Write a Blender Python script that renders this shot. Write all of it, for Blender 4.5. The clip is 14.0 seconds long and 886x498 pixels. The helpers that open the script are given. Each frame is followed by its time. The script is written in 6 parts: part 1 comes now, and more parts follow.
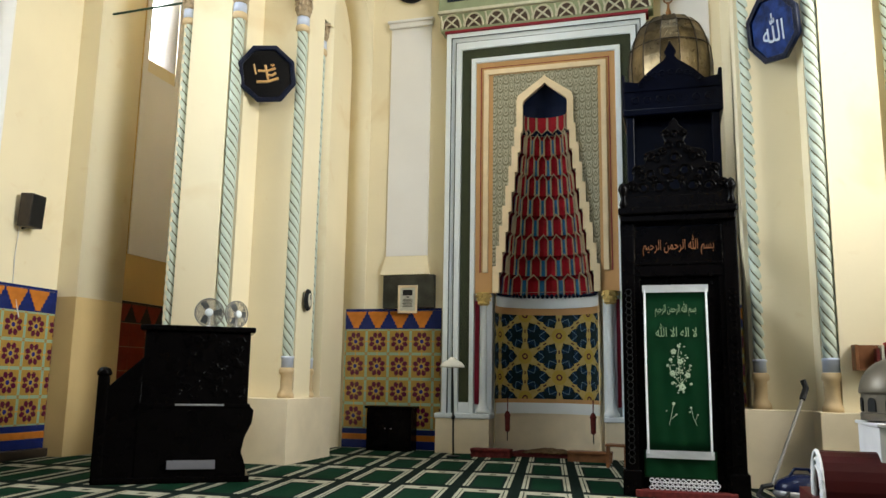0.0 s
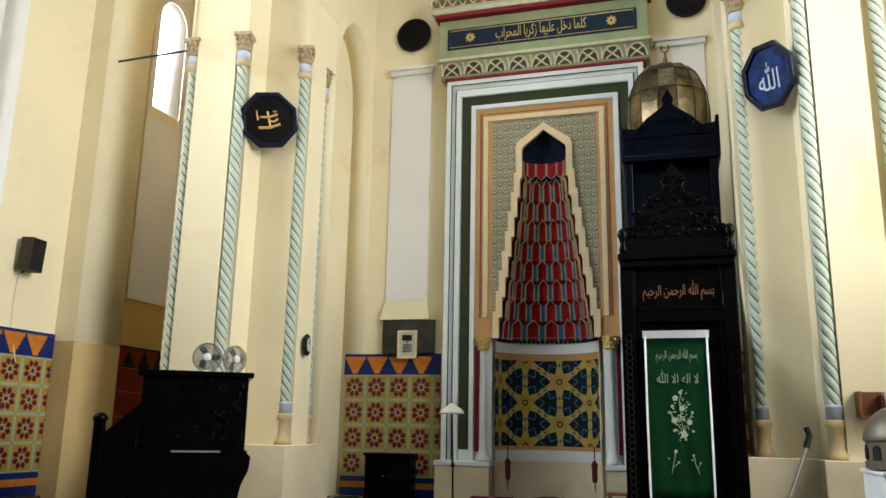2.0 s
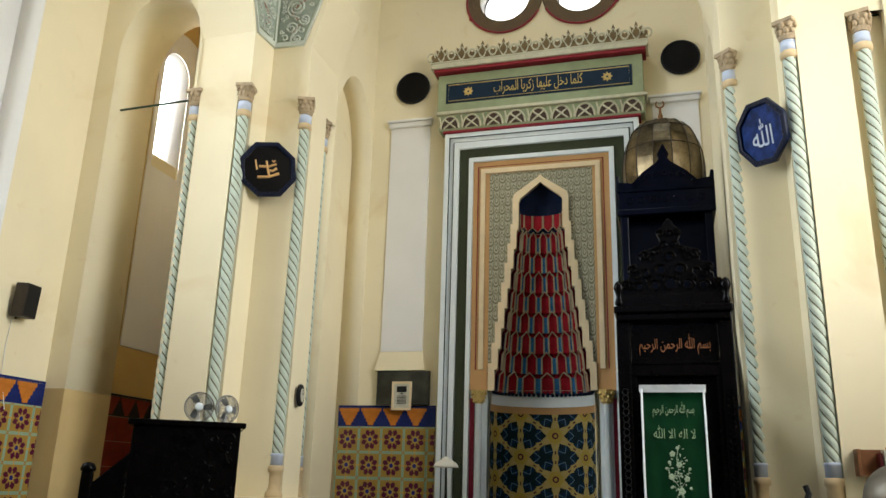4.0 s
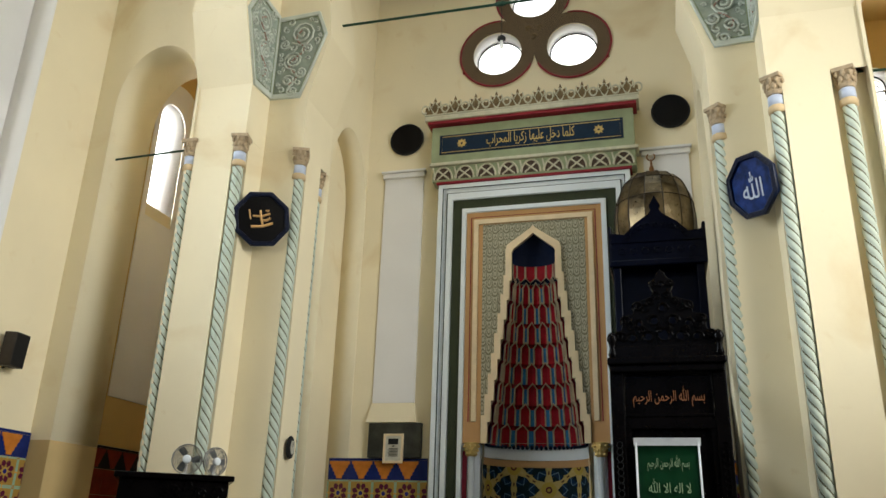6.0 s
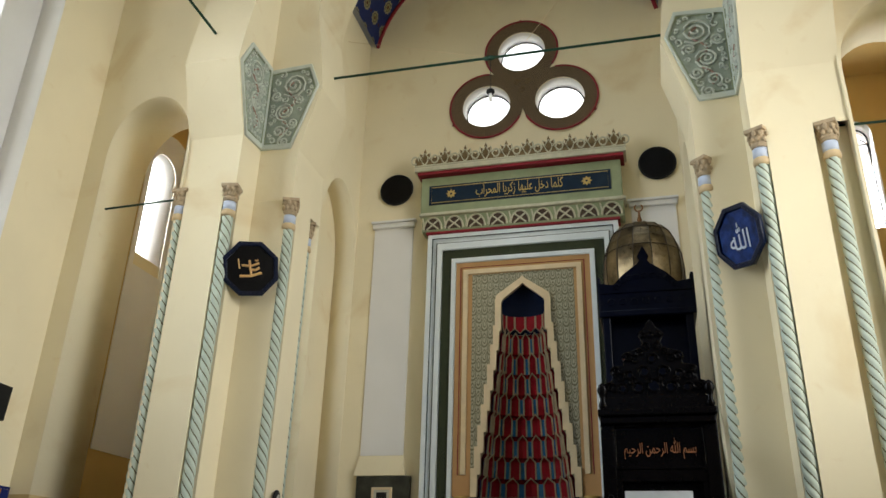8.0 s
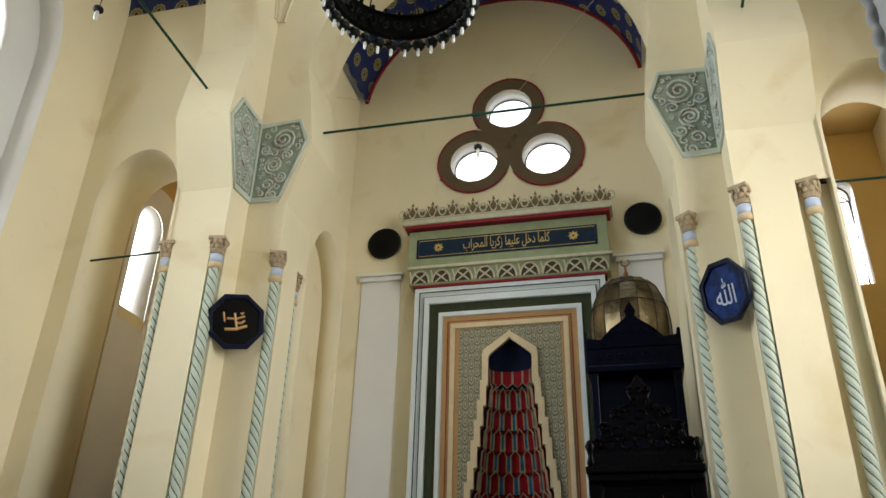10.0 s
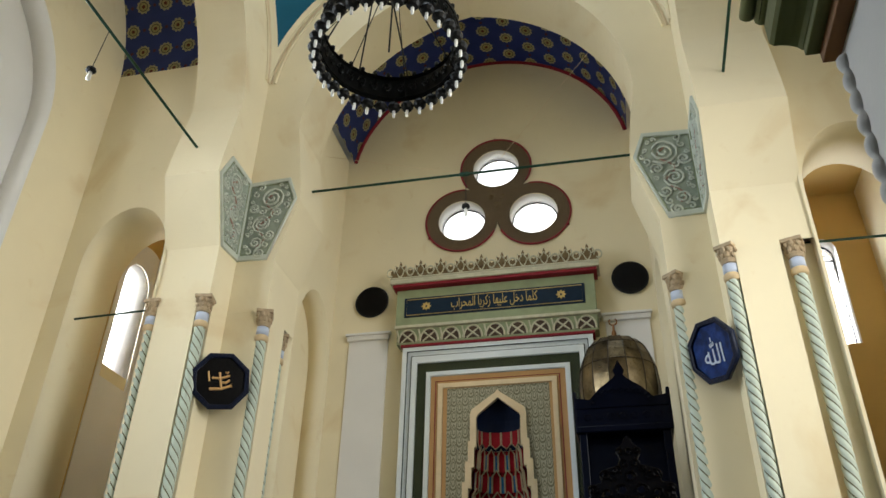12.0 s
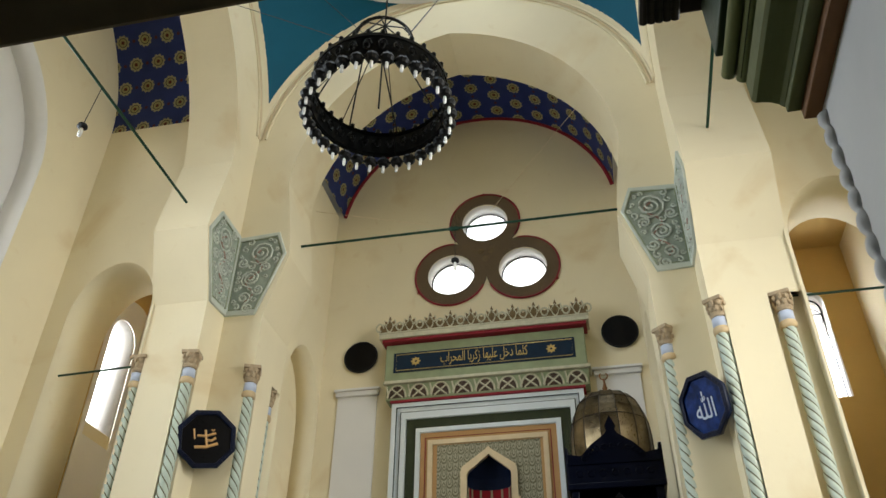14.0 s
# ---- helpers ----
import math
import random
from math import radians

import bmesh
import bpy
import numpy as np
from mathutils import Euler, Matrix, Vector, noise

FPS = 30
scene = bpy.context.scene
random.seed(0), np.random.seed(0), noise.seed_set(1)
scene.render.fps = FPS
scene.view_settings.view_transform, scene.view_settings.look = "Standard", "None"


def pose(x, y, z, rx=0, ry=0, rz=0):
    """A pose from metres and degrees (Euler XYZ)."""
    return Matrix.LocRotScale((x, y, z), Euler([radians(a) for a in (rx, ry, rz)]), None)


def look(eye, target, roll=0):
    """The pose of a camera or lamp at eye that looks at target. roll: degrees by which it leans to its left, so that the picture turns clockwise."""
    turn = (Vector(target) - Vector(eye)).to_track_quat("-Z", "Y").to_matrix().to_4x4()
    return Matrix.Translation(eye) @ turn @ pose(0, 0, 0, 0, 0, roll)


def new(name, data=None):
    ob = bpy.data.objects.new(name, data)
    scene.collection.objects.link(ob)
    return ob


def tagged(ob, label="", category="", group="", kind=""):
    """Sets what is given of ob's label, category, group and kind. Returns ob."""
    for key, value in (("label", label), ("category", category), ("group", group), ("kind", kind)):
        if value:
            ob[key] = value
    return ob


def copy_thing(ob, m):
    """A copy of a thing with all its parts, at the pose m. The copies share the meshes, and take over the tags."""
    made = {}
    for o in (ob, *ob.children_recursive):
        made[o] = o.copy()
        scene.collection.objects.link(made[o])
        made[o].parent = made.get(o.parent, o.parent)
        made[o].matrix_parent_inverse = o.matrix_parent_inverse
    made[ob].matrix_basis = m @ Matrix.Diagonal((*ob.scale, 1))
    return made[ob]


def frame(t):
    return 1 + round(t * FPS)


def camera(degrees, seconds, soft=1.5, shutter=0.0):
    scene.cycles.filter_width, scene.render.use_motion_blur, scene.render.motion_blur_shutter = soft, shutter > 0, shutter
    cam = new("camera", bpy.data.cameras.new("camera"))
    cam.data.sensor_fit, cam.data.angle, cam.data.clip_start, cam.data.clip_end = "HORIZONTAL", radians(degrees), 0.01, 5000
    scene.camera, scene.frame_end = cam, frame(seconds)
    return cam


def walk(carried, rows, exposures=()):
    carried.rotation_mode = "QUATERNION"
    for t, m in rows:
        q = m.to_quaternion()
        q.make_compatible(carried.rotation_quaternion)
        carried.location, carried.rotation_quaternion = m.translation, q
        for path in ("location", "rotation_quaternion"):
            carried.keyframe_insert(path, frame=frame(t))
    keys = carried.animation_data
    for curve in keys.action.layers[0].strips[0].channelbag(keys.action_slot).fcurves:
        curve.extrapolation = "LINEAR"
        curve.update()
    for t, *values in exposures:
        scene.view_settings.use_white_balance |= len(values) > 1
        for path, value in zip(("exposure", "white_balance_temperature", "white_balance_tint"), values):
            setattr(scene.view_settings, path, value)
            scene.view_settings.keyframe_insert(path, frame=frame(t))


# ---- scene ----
cam = camera(58.5, 14.0)
EYE = (2.56, 0.0, 1.43)
# seconds, turn to the left, tilt up, lean
ROWS = [
    (0, 16.30, 9.50, 0.90),
    (0.5, 16.30, 10.26, 0.87),
    (1, 16.32, 11.07, 0.91),
    (1.5, 16.34, 11.87, 0.97),
    (2, 16.34, 12.75, 1.04),
    (2.5, 16.33, 13.63, 1.18),
    (3, 16.28, 14.58, 1.35),
    (5.5, 15.88, 19.15, 1.87),
    (6, 15.74, 20.08, 1.81),
    (6.5, 15.60, 20.95, 1.78),
    (7, 15.43, 21.88, 1.73),
    (7.5, 15.24, 22.76, 1.67),
    (8, 15.03, 23.72, 1.65),
    (10.5, 13.89, 28.69, 1.55),
    (11, 13.66, 29.77, 1.49),
    (11.5, 13.46, 30.80, 1.39),
    (12, 13.24, 31.90, 1.26),
    (12.5, 13.04, 32.91, 1.12),
    (13, 12.82, 33.96, 0.98),
    (13.5, 12.62, 34.91, 0.83),
    (14, 12.39, 35.84, 0.62),
]
walk(cam, [(t, pose(*EYE, 90 + tilt, 0, turn) @ pose(0, 0, 0, 0, 0, lean)) for t, turn, tilt, lean in ROWS],
     exposures=[(0.0, 0.08, 6250, 10), (3.0, -0.06, 6250, 10), (6.5, -0.46, 6250, 10), (10.5, -0.63, 6250, 10), (14.0, -0.63, 6250, 10)])

# ---- world and light ----
world = bpy.data.worlds.new("sky")
scene.world = world
world.use_nodes = True
wn = world.node_tree.nodes
sky = wn.new("ShaderNodeTexSky")
sky.sky_type, sky.sun_disc, sky.sun_elevation, sky.sun_rotation = "NISHITA", False, radians(48), radians(150)
world.node_tree.links.new(sky.outputs[0], wn["Background"].inputs[0])
wn["Background"].inputs[1].default_value = 0.14


def daylight_lamp(name, at, toward, w, h, watts, colour=(1, 1, 1), spread=180):
    """An area lamp for daylight, set at an opening or, for the drum, added inside it."""
    lamp = bpy.data.lights.new(name, "AREA")
    lamp.shape, lamp.size, lamp.size_y, lamp.energy, lamp.color = "RECTANGLE", w, h, watts, colour
    lamp.spread = radians(spread)
    new(name, lamp).matrix_world = look(at, toward)


sun = bpy.data.lights.new("sun", "SUN")
sun.energy, sun.angle, sun.color = 0.3, radians(0.6), (1, 0.92, 0.78)
new("sun", sun).matrix_world = look((12, -9, 18), (0, 0, 0))

daylight_lamp("light_west", (-9.2, 7.3, 8.6), (0, 7.5, 7.6), 4.4, 7.0, 640, (0.82, 0.92, 1), 108)
daylight_lamp("light_east", (9.3, 7.2, 7.8), (0, 8.2, 5.9), 4.8, 7.0, 940, (1, 0.98, 0.91), 124)
daylight_lamp("light_rear", (0.0, -4.8, 9.2), (0, 12, 4), 6.6, 5.2, 18, (0.88, 0.95, 1))
# added fill lamp inside the drum, which has no opening of its own
daylight_lamp("light_drum", (0.0, 7.95, 21.4), (0, 7.95, 0), 5.5, 5.5, 540, (0.84, 0.93, 1))
daylight_lamp("light_corner_west", (-9.36, 14.4, 9.4), (-8, 14.4, 9.2), 0.9, 2.6, 170, (0.95, 0.98, 1))
daylight_lamp("light_corner_east", (7.3, 16.68, 9.8), (7.2, 12, 8), 0.6, 2.2, 140, (0.95, 0.98, 1))

# ---- materials ----
def material(name, colour, rough=0.7, metal=0.0, vary=0.08, scale=3.0, bump=0.1, grain=60.0, coat=0.0, shine=0.22, stain=None):
    """A surface with soft stains, fine grain and a little relief."""
    m = bpy.data.materials.new(name)
    m.use_nodes = True
    n, l = m.node_tree.nodes, m.node_tree.links
    b = n["Principled BSDF"]
    b.inputs["Roughness"].default_value, b.inputs["Metallic"].default_value = rough, metal
    b.inputs["Coat Weight"].default_value, b.inputs["Specular IOR Level"].default_value = coat, shine
    co = n.new("ShaderNodeTexCoord")
    big, fine = n.new("ShaderNodeTexNoise"), n.new("ShaderNodeTexNoise")
    big.inputs["Scale"].default_value, big.inputs["Detail"].default_value = scale, 6
    fine.inputs["Scale"].default_value, fine.inputs["Detail"].default_value = grain, 4
    for t in (big, fine):
        l.new(co.outputs["Object"], t.inputs["Vector"])
    mix = n.new("ShaderNodeMix")
    mix.data_type, mix.blend_type = "RGBA", "MIX"
    ramp = n.new("ShaderNodeMapRange")
    ramp.inputs["From Min"].default_value, ramp.inputs["From Max"].default_value = 0.3, 0.7
    l.new(big.outputs["Fac"], ramp.inputs["Value"])
    l.new(ramp.outputs[0], mix.inputs["Factor"])
    mix.inputs["A"].default_value = (*[max(0, c * (1 - vary)) for c in colour], 1)
    mix.inputs["B"].default_value = (*[min(1, c * (1 + vary)) for c in colour], 1)
    out = mix.outputs["Result"]
    if stain:
        # damp blotches of their own shape, in two sizes
        for size, lo, hi, most in ((0.55, 0.60, 0.74, 0.55), (2.6, 0.64, 0.76, 0.3)):
            patch, edge, over = n.new("ShaderNodeTexNoise"), n.new("ShaderNodeMapRange"), n.new("ShaderNodeMix")
            patch.inputs["Scale"].default_value, patch.inputs["Detail"].default_value = size, 7
            patch.inputs["Distortion"].default_value = 0.6
            l.new(co.outputs["Object"], patch.inputs["Vector"])
            for key, val in (("From Min", lo), ("From Max", hi), ("To Max", most)):
                edge.inputs[key].default_value = val
            l.new(patch.outputs["Fac"], edge.inputs["Value"])
            over.data_type = "RGBA"
            l.new(edge.outputs[0], over.inputs["Factor"])
            l.new(out, over.inputs["A"])
            over.inputs["B"].default_value = (*stain, 1)
            out = over.outputs["Result"]
    l.new(out, b.inputs["Base Color"])
    rr = n.new("ShaderNodeMapRange")
    rr.inputs["To Min"].default_value, rr.inputs["To Max"].default_value = max(0.03, rough - 0.1), min(1, rough + 0.1)
    l.new(fine.outputs["Fac"], rr.inputs["Value"])
    l.new(rr.outputs[0], b.inputs["Roughness"])
    if bump:
        bp = n.new("ShaderNodeBump")
        bp.inputs["Strength"].default_value, bp.inputs["Distance"].default_value = bump, 0.01
        l.new(fine.outputs["Fac"], bp.inputs["Height"])
        l.new(bp.outputs[0], b.inputs["Normal"])
    return m


class Nodes:
    """Short hand for patterns worked out from the UV map, in metres."""
    def __init__(self, name, rough=0.6, metal=0.0):
        self.m = bpy.data.materials.new(name)
        self.m.use_nodes = True
        self.n, self.l = self.m.node_tree.nodes, self.m.node_tree.links
        self.b = self.n["Principled BSDF"]
        self.b.inputs["Roughness"].default_value, self.b.inputs["Metallic"].default_value = rough, metal
        uv = self.n.new("ShaderNodeUVMap")
        sep = self.n.new("ShaderNodeSeparateXYZ")
        self.l.new(uv.outputs[0], sep.inputs[0])
        self.u, self.v, self.uv = sep.outputs[0], sep.outputs[1], uv.outputs[0]

    def f(self, op, a, b=None, c=None):
        x = self.n.new("ShaderNodeMath")
        x.operation = op
        for k, val in enumerate((a, b, c)):
            if val is None:
                continue
            if isinstance(val, (int, float)):
                x.inputs[k].default_value = val
            else:
                self.l.new(val, x.inputs[k])
        return x.outputs[0]

    def mix(self, fac, a, b):
        x = self.n.new("ShaderNodeMix")
        x.data_type = "RGBA"
        for key, val in (("Factor", fac), ("A", a), ("B", b)):
            if isinstance(val, (int, float)):
                x.inputs[key].default_value = val
            elif isinstance(val, tuple):
                x.inputs[key].default_value = (*val, 1)
            else:
                self.l.new(val, x.inputs[key])
        return x.outputs["Result"]

    def noise(self, scale, detail=4):
        t = self.n.new("ShaderNodeTexNoise")
        t.inputs["Scale"].default_value, t.inputs["Detail"].default_value = scale, detail
        self.l.new(self.uv, t.inputs["Vector"])
        return t.outputs["Fac"]

    def cell(self, x, size):
        """Distance from the middle of its cell, -0.5 to 0.5."""
        return self.f("SUBTRACT", self.f("FRACT", self.f("DIVIDE", x, size)), 0.5)

    def less(self, a, b):
        return self.f("LESS_THAN", a, b)

    def finish(self, colour, stain=0.15, bump=None):
        dirt = self.f("MULTIPLY_ADD", self.noise(2.5), 2 * stain, 1 - stain)
        x = self.n.new("ShaderNodeMix")
        x.data_type, x.blend_type = "RGBA", "MULTIPLY"
        x.inputs["Factor"].default_value = 1
        self.l.new(colour, x.inputs["A"])
        comb = self.n.new("ShaderNodeCombineColor")
        for k in range(3):
            self.l.new(dirt, comb.inputs[k])
        self.l.new(comb.outputs[0], x.inputs["B"])
        self.l.new(x.outputs["Result"], self.b.inputs["Base Color"])
        bp = self.n.new("ShaderNodeBump")
        bp.inputs["Strength"].default_value, bp.inputs["Distance"].default_value = 0.25, 0.01
        self.l.new(bump if bump is not None else self.noise(40), bp.inputs["Height"])
        self.l.new(bp.outputs[0], self.b.inputs["Normal"])
        return self.m


PLASTER = material("cream plaster", (0.80, 0.705, 0.485), 0.75, stain=(0.66, 0.50, 0.26), vary=0.05, scale=0.45, bump=0.15, grain=14)
# Ochre copy of the plaster; warm bounced shade is put into its colour.
PLASTER_SHADED = material("shade tinted plaster", (0.62, 0.42, 0.15), 0.75, vary=0.08, scale=0.6, bump=0.15, grain=14)
OCHRE_GREY = material("dull ochre dado paint", (0.58, 0.43, 0.20), 0.6, vary=0.1, scale=0.9, grain=18)
PLASTER_WHITE = material("whitewashed plaster", (0.78, 0.76, 0.73), 0.75, vary=0.04, scale=0.6, bump=0.1, grain=18)
PLINTH = material("painted plinth", (0.72, 0.62, 0.44), 0.65, vary=0.1, scale=1.5, grain=25)
WHITE = material("white painted moulding", (0.74, 0.785, 0.80), 0.45, vary=0.04, scale=2)
PEACH = material("peach paint", (0.52, 0.30, 0.125), 0.6, vary=0.06, scale=2)
PALE = material("ivory moulding", (0.75, 0.60, 0.38), 0.5, vary=0.06, scale=4)
SAGE = material("sage green paint", (0.30, 0.34, 0.20), 0.55, vary=0.1, scale=4)
SAGE_LIGHT = material("pale carved stucco", (0.55, 0.52, 0.38), 0.6, vary=0.12, scale=8)
GREY_GREEN = material("grey green stucco", (0.34, 0.38, 0.31), 0.6, vary=0.12, scale=8)
GREEN_DARK = material("dark green paint", (0.012, 0.03, 0.022), 0.45, vary=0.2, scale=9)
NAVY = material("navy painted board", (0.008, 0.022, 0.045), 0.35, vary=0.15, scale=5)
GOLD = material("gilding", (0.62, 0.45, 0.16), 0.4, 0.4, vary=0.12, scale=9)
RED_LINE = material("dark red paint", (0.25, 0.02, 0.03), 0.5, vary=0.1)
CRIMSON = material("crimson paint", (0.22, 0.012, 0.03), 0.5, vary=0.12)
MUQ_RED = material("red stalactite paint", (0.27, 0.010, 0.018), 0.6, shine=0.1, vary=0.2, scale=6)
MUQ_BLUE = material("blue stalactite paint", (0.02, 0.12, 0.27), 0.6, vary=0.25, scale=6)
MUQ_TAN = material("grey tan edging", (0.38, 0.30, 0.19), 0.55, vary=0.15, scale=6)
# Darker copy of the red; shade between the cells is put into it.
MUQ_RED_SHADE = material("shaded red stalactite ground", (0.13, 0.006, 0.012), 0.6, shine=0.1, vary=0.2)
MUQ_DARK = material("dark blue stalactite paint", (0.004, 0.009, 0.03), 0.6, shine=0.1, vary=0.2)
EBONY = material("black lacquered wood", (0.002, 0.0016, 0.0016), 0.24, shine=0.06, vary=0.3, scale=5, grain=90, bump=0.15)
EBONY_BLUE = material("dark blue black wood", (0.0015, 0.002, 0.006), 0.22, shine=0.07, vary=0.3, scale=5, grain=90)
IRON = material("black wrought iron", (0.006, 0.006, 0.006), 0.45, 0.3, vary=0.2, shine=0.3)
ROD_GREEN = material("green painted iron", (0.015, 0.05, 0.03), 0.45, 0.2, vary=0.2)
ROPE = material("pale turquoise shaft", (0.50, 0.56, 0.47), 0.5, vary=0.07, scale=5)
GROOVE = material("brown green groove", (0.14, 0.13, 0.075), 0.6, vary=0.2)
TAN = material("tan column base", (0.56, 0.42, 0.24), 0.55, vary=0.1, scale=5)
BLUEBAND = material("pale blue band", (0.50, 0.55, 0.66), 0.5, vary=0.05)
BEAM = material("brown stained beam", (0.10, 0.072, 0.042), 0.5, vary=0.25, scale=4)
CARVED = material("tan carved capital", (0.42, 0.32, 0.20), 0.6, vary=0.18, scale=12)
TEAL = material("teal vault paint", (0.005, 0.10, 0.17), 0.6, vary=0.1, scale=0.7)
BROWN_WOOD = material("dark brown beam", (0.035, 0.026, 0.018), 0.5, vary=0.25, scale=4)
GREY_PAINT = material("grey white paint", (0.70, 0.69, 0.67), 0.6, vary=0.06)
OLIVE = material("olive green paint", (0.17, 0.18, 0.07), 0.5, vary=0.15)
MOSS = material("moss green paint", (0.05, 0.07, 0.04), 0.5, vary=0.2, scale=6)
MAROON = material("dark maroon paint", (0.035, 0.012, 0.010), 0.5, vary=0.2, scale=6)
RUST = material("rust brown paint", (0.22, 0.10, 0.035), 0.5, vary=0.15)
SILVER = material("silver leaf lettering", (0.48, 0.53, 0.62), 0.4, 0.2)
CLOTH_GREEN = material("green satin", (0.005, 0.055, 0.018), 0.5, vary=0.15, scale=3)
CLOTH_WHITE = material("white fringe", (0.75, 0.77, 0.78), 0.7)
EMBROIDERY = material("pale embroidery", (0.24, 0.36, 0.20), 0.6)
BULB = material("white glass candle", (0.85, 0.85, 0.82), 0.25, vary=0.02)


def vault_paint():
    p = Nodes("blue vault with gold rosettes")
    s = 0.60
    row = p.f("FLOOR", p.f("DIVIDE", p.v, s))
    u = p.f("MULTIPLY_ADD", p.f("MODULO", row, 2.0), s / 2, p.u)
    a, b = p.cell(u, s), p.cell(p.v, s)
    r = p.f("SQRT", p.f("ADD", p.f("MULTIPLY", a, a), p.f("MULTIPLY", b, b)))
    ang = p.f("ARCTAN2", a, b)
    edge = p.f("MULTIPLY_ADD", p.f("ABSOLUTE", p.f("SINE", p.f("MULTIPLY", ang, 5.0))), 0.06, 0.25)
    c = p.mix(p.noise(3), (0.026, 0.045, 0.17), (0.05, 0.075, 0.26))
    a2, b2 = p.cell(p.f("ADD", u, s / 2), s), p.cell(p.v, s)
    r2 = p.f("SQRT", p.f("ADD", p.f("MULTIPLY", a2, a2), p.f("MULTIPLY", b2, b2)))
    c = p.mix(p.less(r2, 0.07), c, (0.12, 0.03, 0.04))
    c = p.mix(p.less(r, edge), c, (0.50, 0.44, 0.24))
    c = p.mix(p.less(r, 0.20), c, (0.10, 0.09, 0.05))
    c = p.mix(p.less(r, 0.165), c, (0.46, 0.40, 0.18))
    c = p.mix(p.less(r, 0.075), c, (0.14, 0.03, 0.015))
    return p.finish(c)


def tile_paint():
    """Glazed tile: eight dark red petals on ochre, pale green joints' crosses."""
    p = Nodes("glazed flower tile", 0.22)
    a, b = p.f("SUBTRACT", p.u, 0.5), p.f("SUBTRACT", p.v, 0.5)
    r = p.f("SQRT", p.f("ADD", p.f("MULTIPLY", a, a), p.f("MULTIPLY", b, b)))
    ang = p.f("ARCTAN2", a, b)
    petal = p.f("ABSOLUTE", p.f("SINE", p.f("MULTIPLY", ang, 4.0)))
    ring = p.f("SUBTRACT", 1.0, p.f("DIVIDE", p.f("ABSOLUTE", p.f("SUBTRACT", r, 0.27)), 0.125))
    c = p.mix(p.noise(6), (0.30, 0.17, 0.030), (0.40, 0.25, 0.06))
    edge = p.f("MAXIMUM", p.f("ABSOLUTE", a), p.f("ABSOLUTE", b))
    cross = p.f("MINIMUM", p.f("ABSOLUTE", a), p.f("ABSOLUTE", b))
    c = p.mix(p.f("MULTIPLY", p.less(0.445, edge), p.less(cross, 0.44)), c, (0.26, 0.40, 0.27))
    c = p.mix(p.f("MULTIPLY", p.less(cross, 0.02), p.less(0.40, edge)), c, (0.60, 0.30, 0.04))
    c = p.mix(p.f("MULTIPLY", p.less(p.f("SUBTRACT", 1.0, petal), ring), p.less(0.13, r)), c, (0.085, 0.008, 0.03))
    c = p.mix(p.less(r, 0.125), c, (0.46, 0.30, 0.07))
    c = p.mix(p.less(r, 0.085), c, (0.02, 0.018, 0.15))
    return p.finish(c, 0.1)


def carpet_paint():
    """Rows of prayer places: each a cream frame, broad at its head and open at its foot, round a green field."""
    p = Nodes("woven carpet", 0.95)
    w, h = 0.83, 1.88
    wob = p.f("MULTIPLY_ADD", p.noise(24), 0.016, -0.008)
    a = p.f("ADD", p.f("MULTIPLY", p.f("ABSOLUTE", p.cell(p.u, w)), w), wob)
    b = p.f("ADD", p.f("MULTIPLY", p.cell(p.v, h), h), wob)
    c = p.mix(p.noise(30), (0.003, 0.007, 0.006), (0.007, 0.014, 0.010))
    cream = p.mix(p.noise(45), (0.26, 0.25, 0.17), (0.44, 0.42, 0.33))
    green = p.mix(p.noise(20), (0.002, 0.016, 0.007), (0.005, 0.032, 0.015))
    foot = p.less(-0.78, b)
    def inside(half, head):
        return p.f("MULTIPLY", foot, p.f("MULTIPLY", p.less(a, half), p.less(b, head)))
    c = p.mix(inside(0.335, 0.85), c, cream)
    c = p.mix(p.f("MULTIPLY", p.less(p.f("ABSOLUTE", p.f("SUBTRACT", a, 0.285)), 0.008), inside(0.335, 0.79)), c, (0.02, 0.03, 0.02))
    c = p.mix(inside(0.245, 0.56), c, (0.005, 0.012, 0.009))
    c = p.mix(inside(0.205, 0.50), c, green)
    spot = p.f("MULTIPLY", p.less(a, 0.055), p.less(p.f("ABSOLUTE", p.f("SUBTRACT", b, 0.70)), 0.055))
    c = p.mix(spot, c, (0.03, 0.03, 0.02))
    p.b.inputs["Specular IOR Level"].default_value = 0.05
    return p.finish(c, 0.25, p.noise(140))


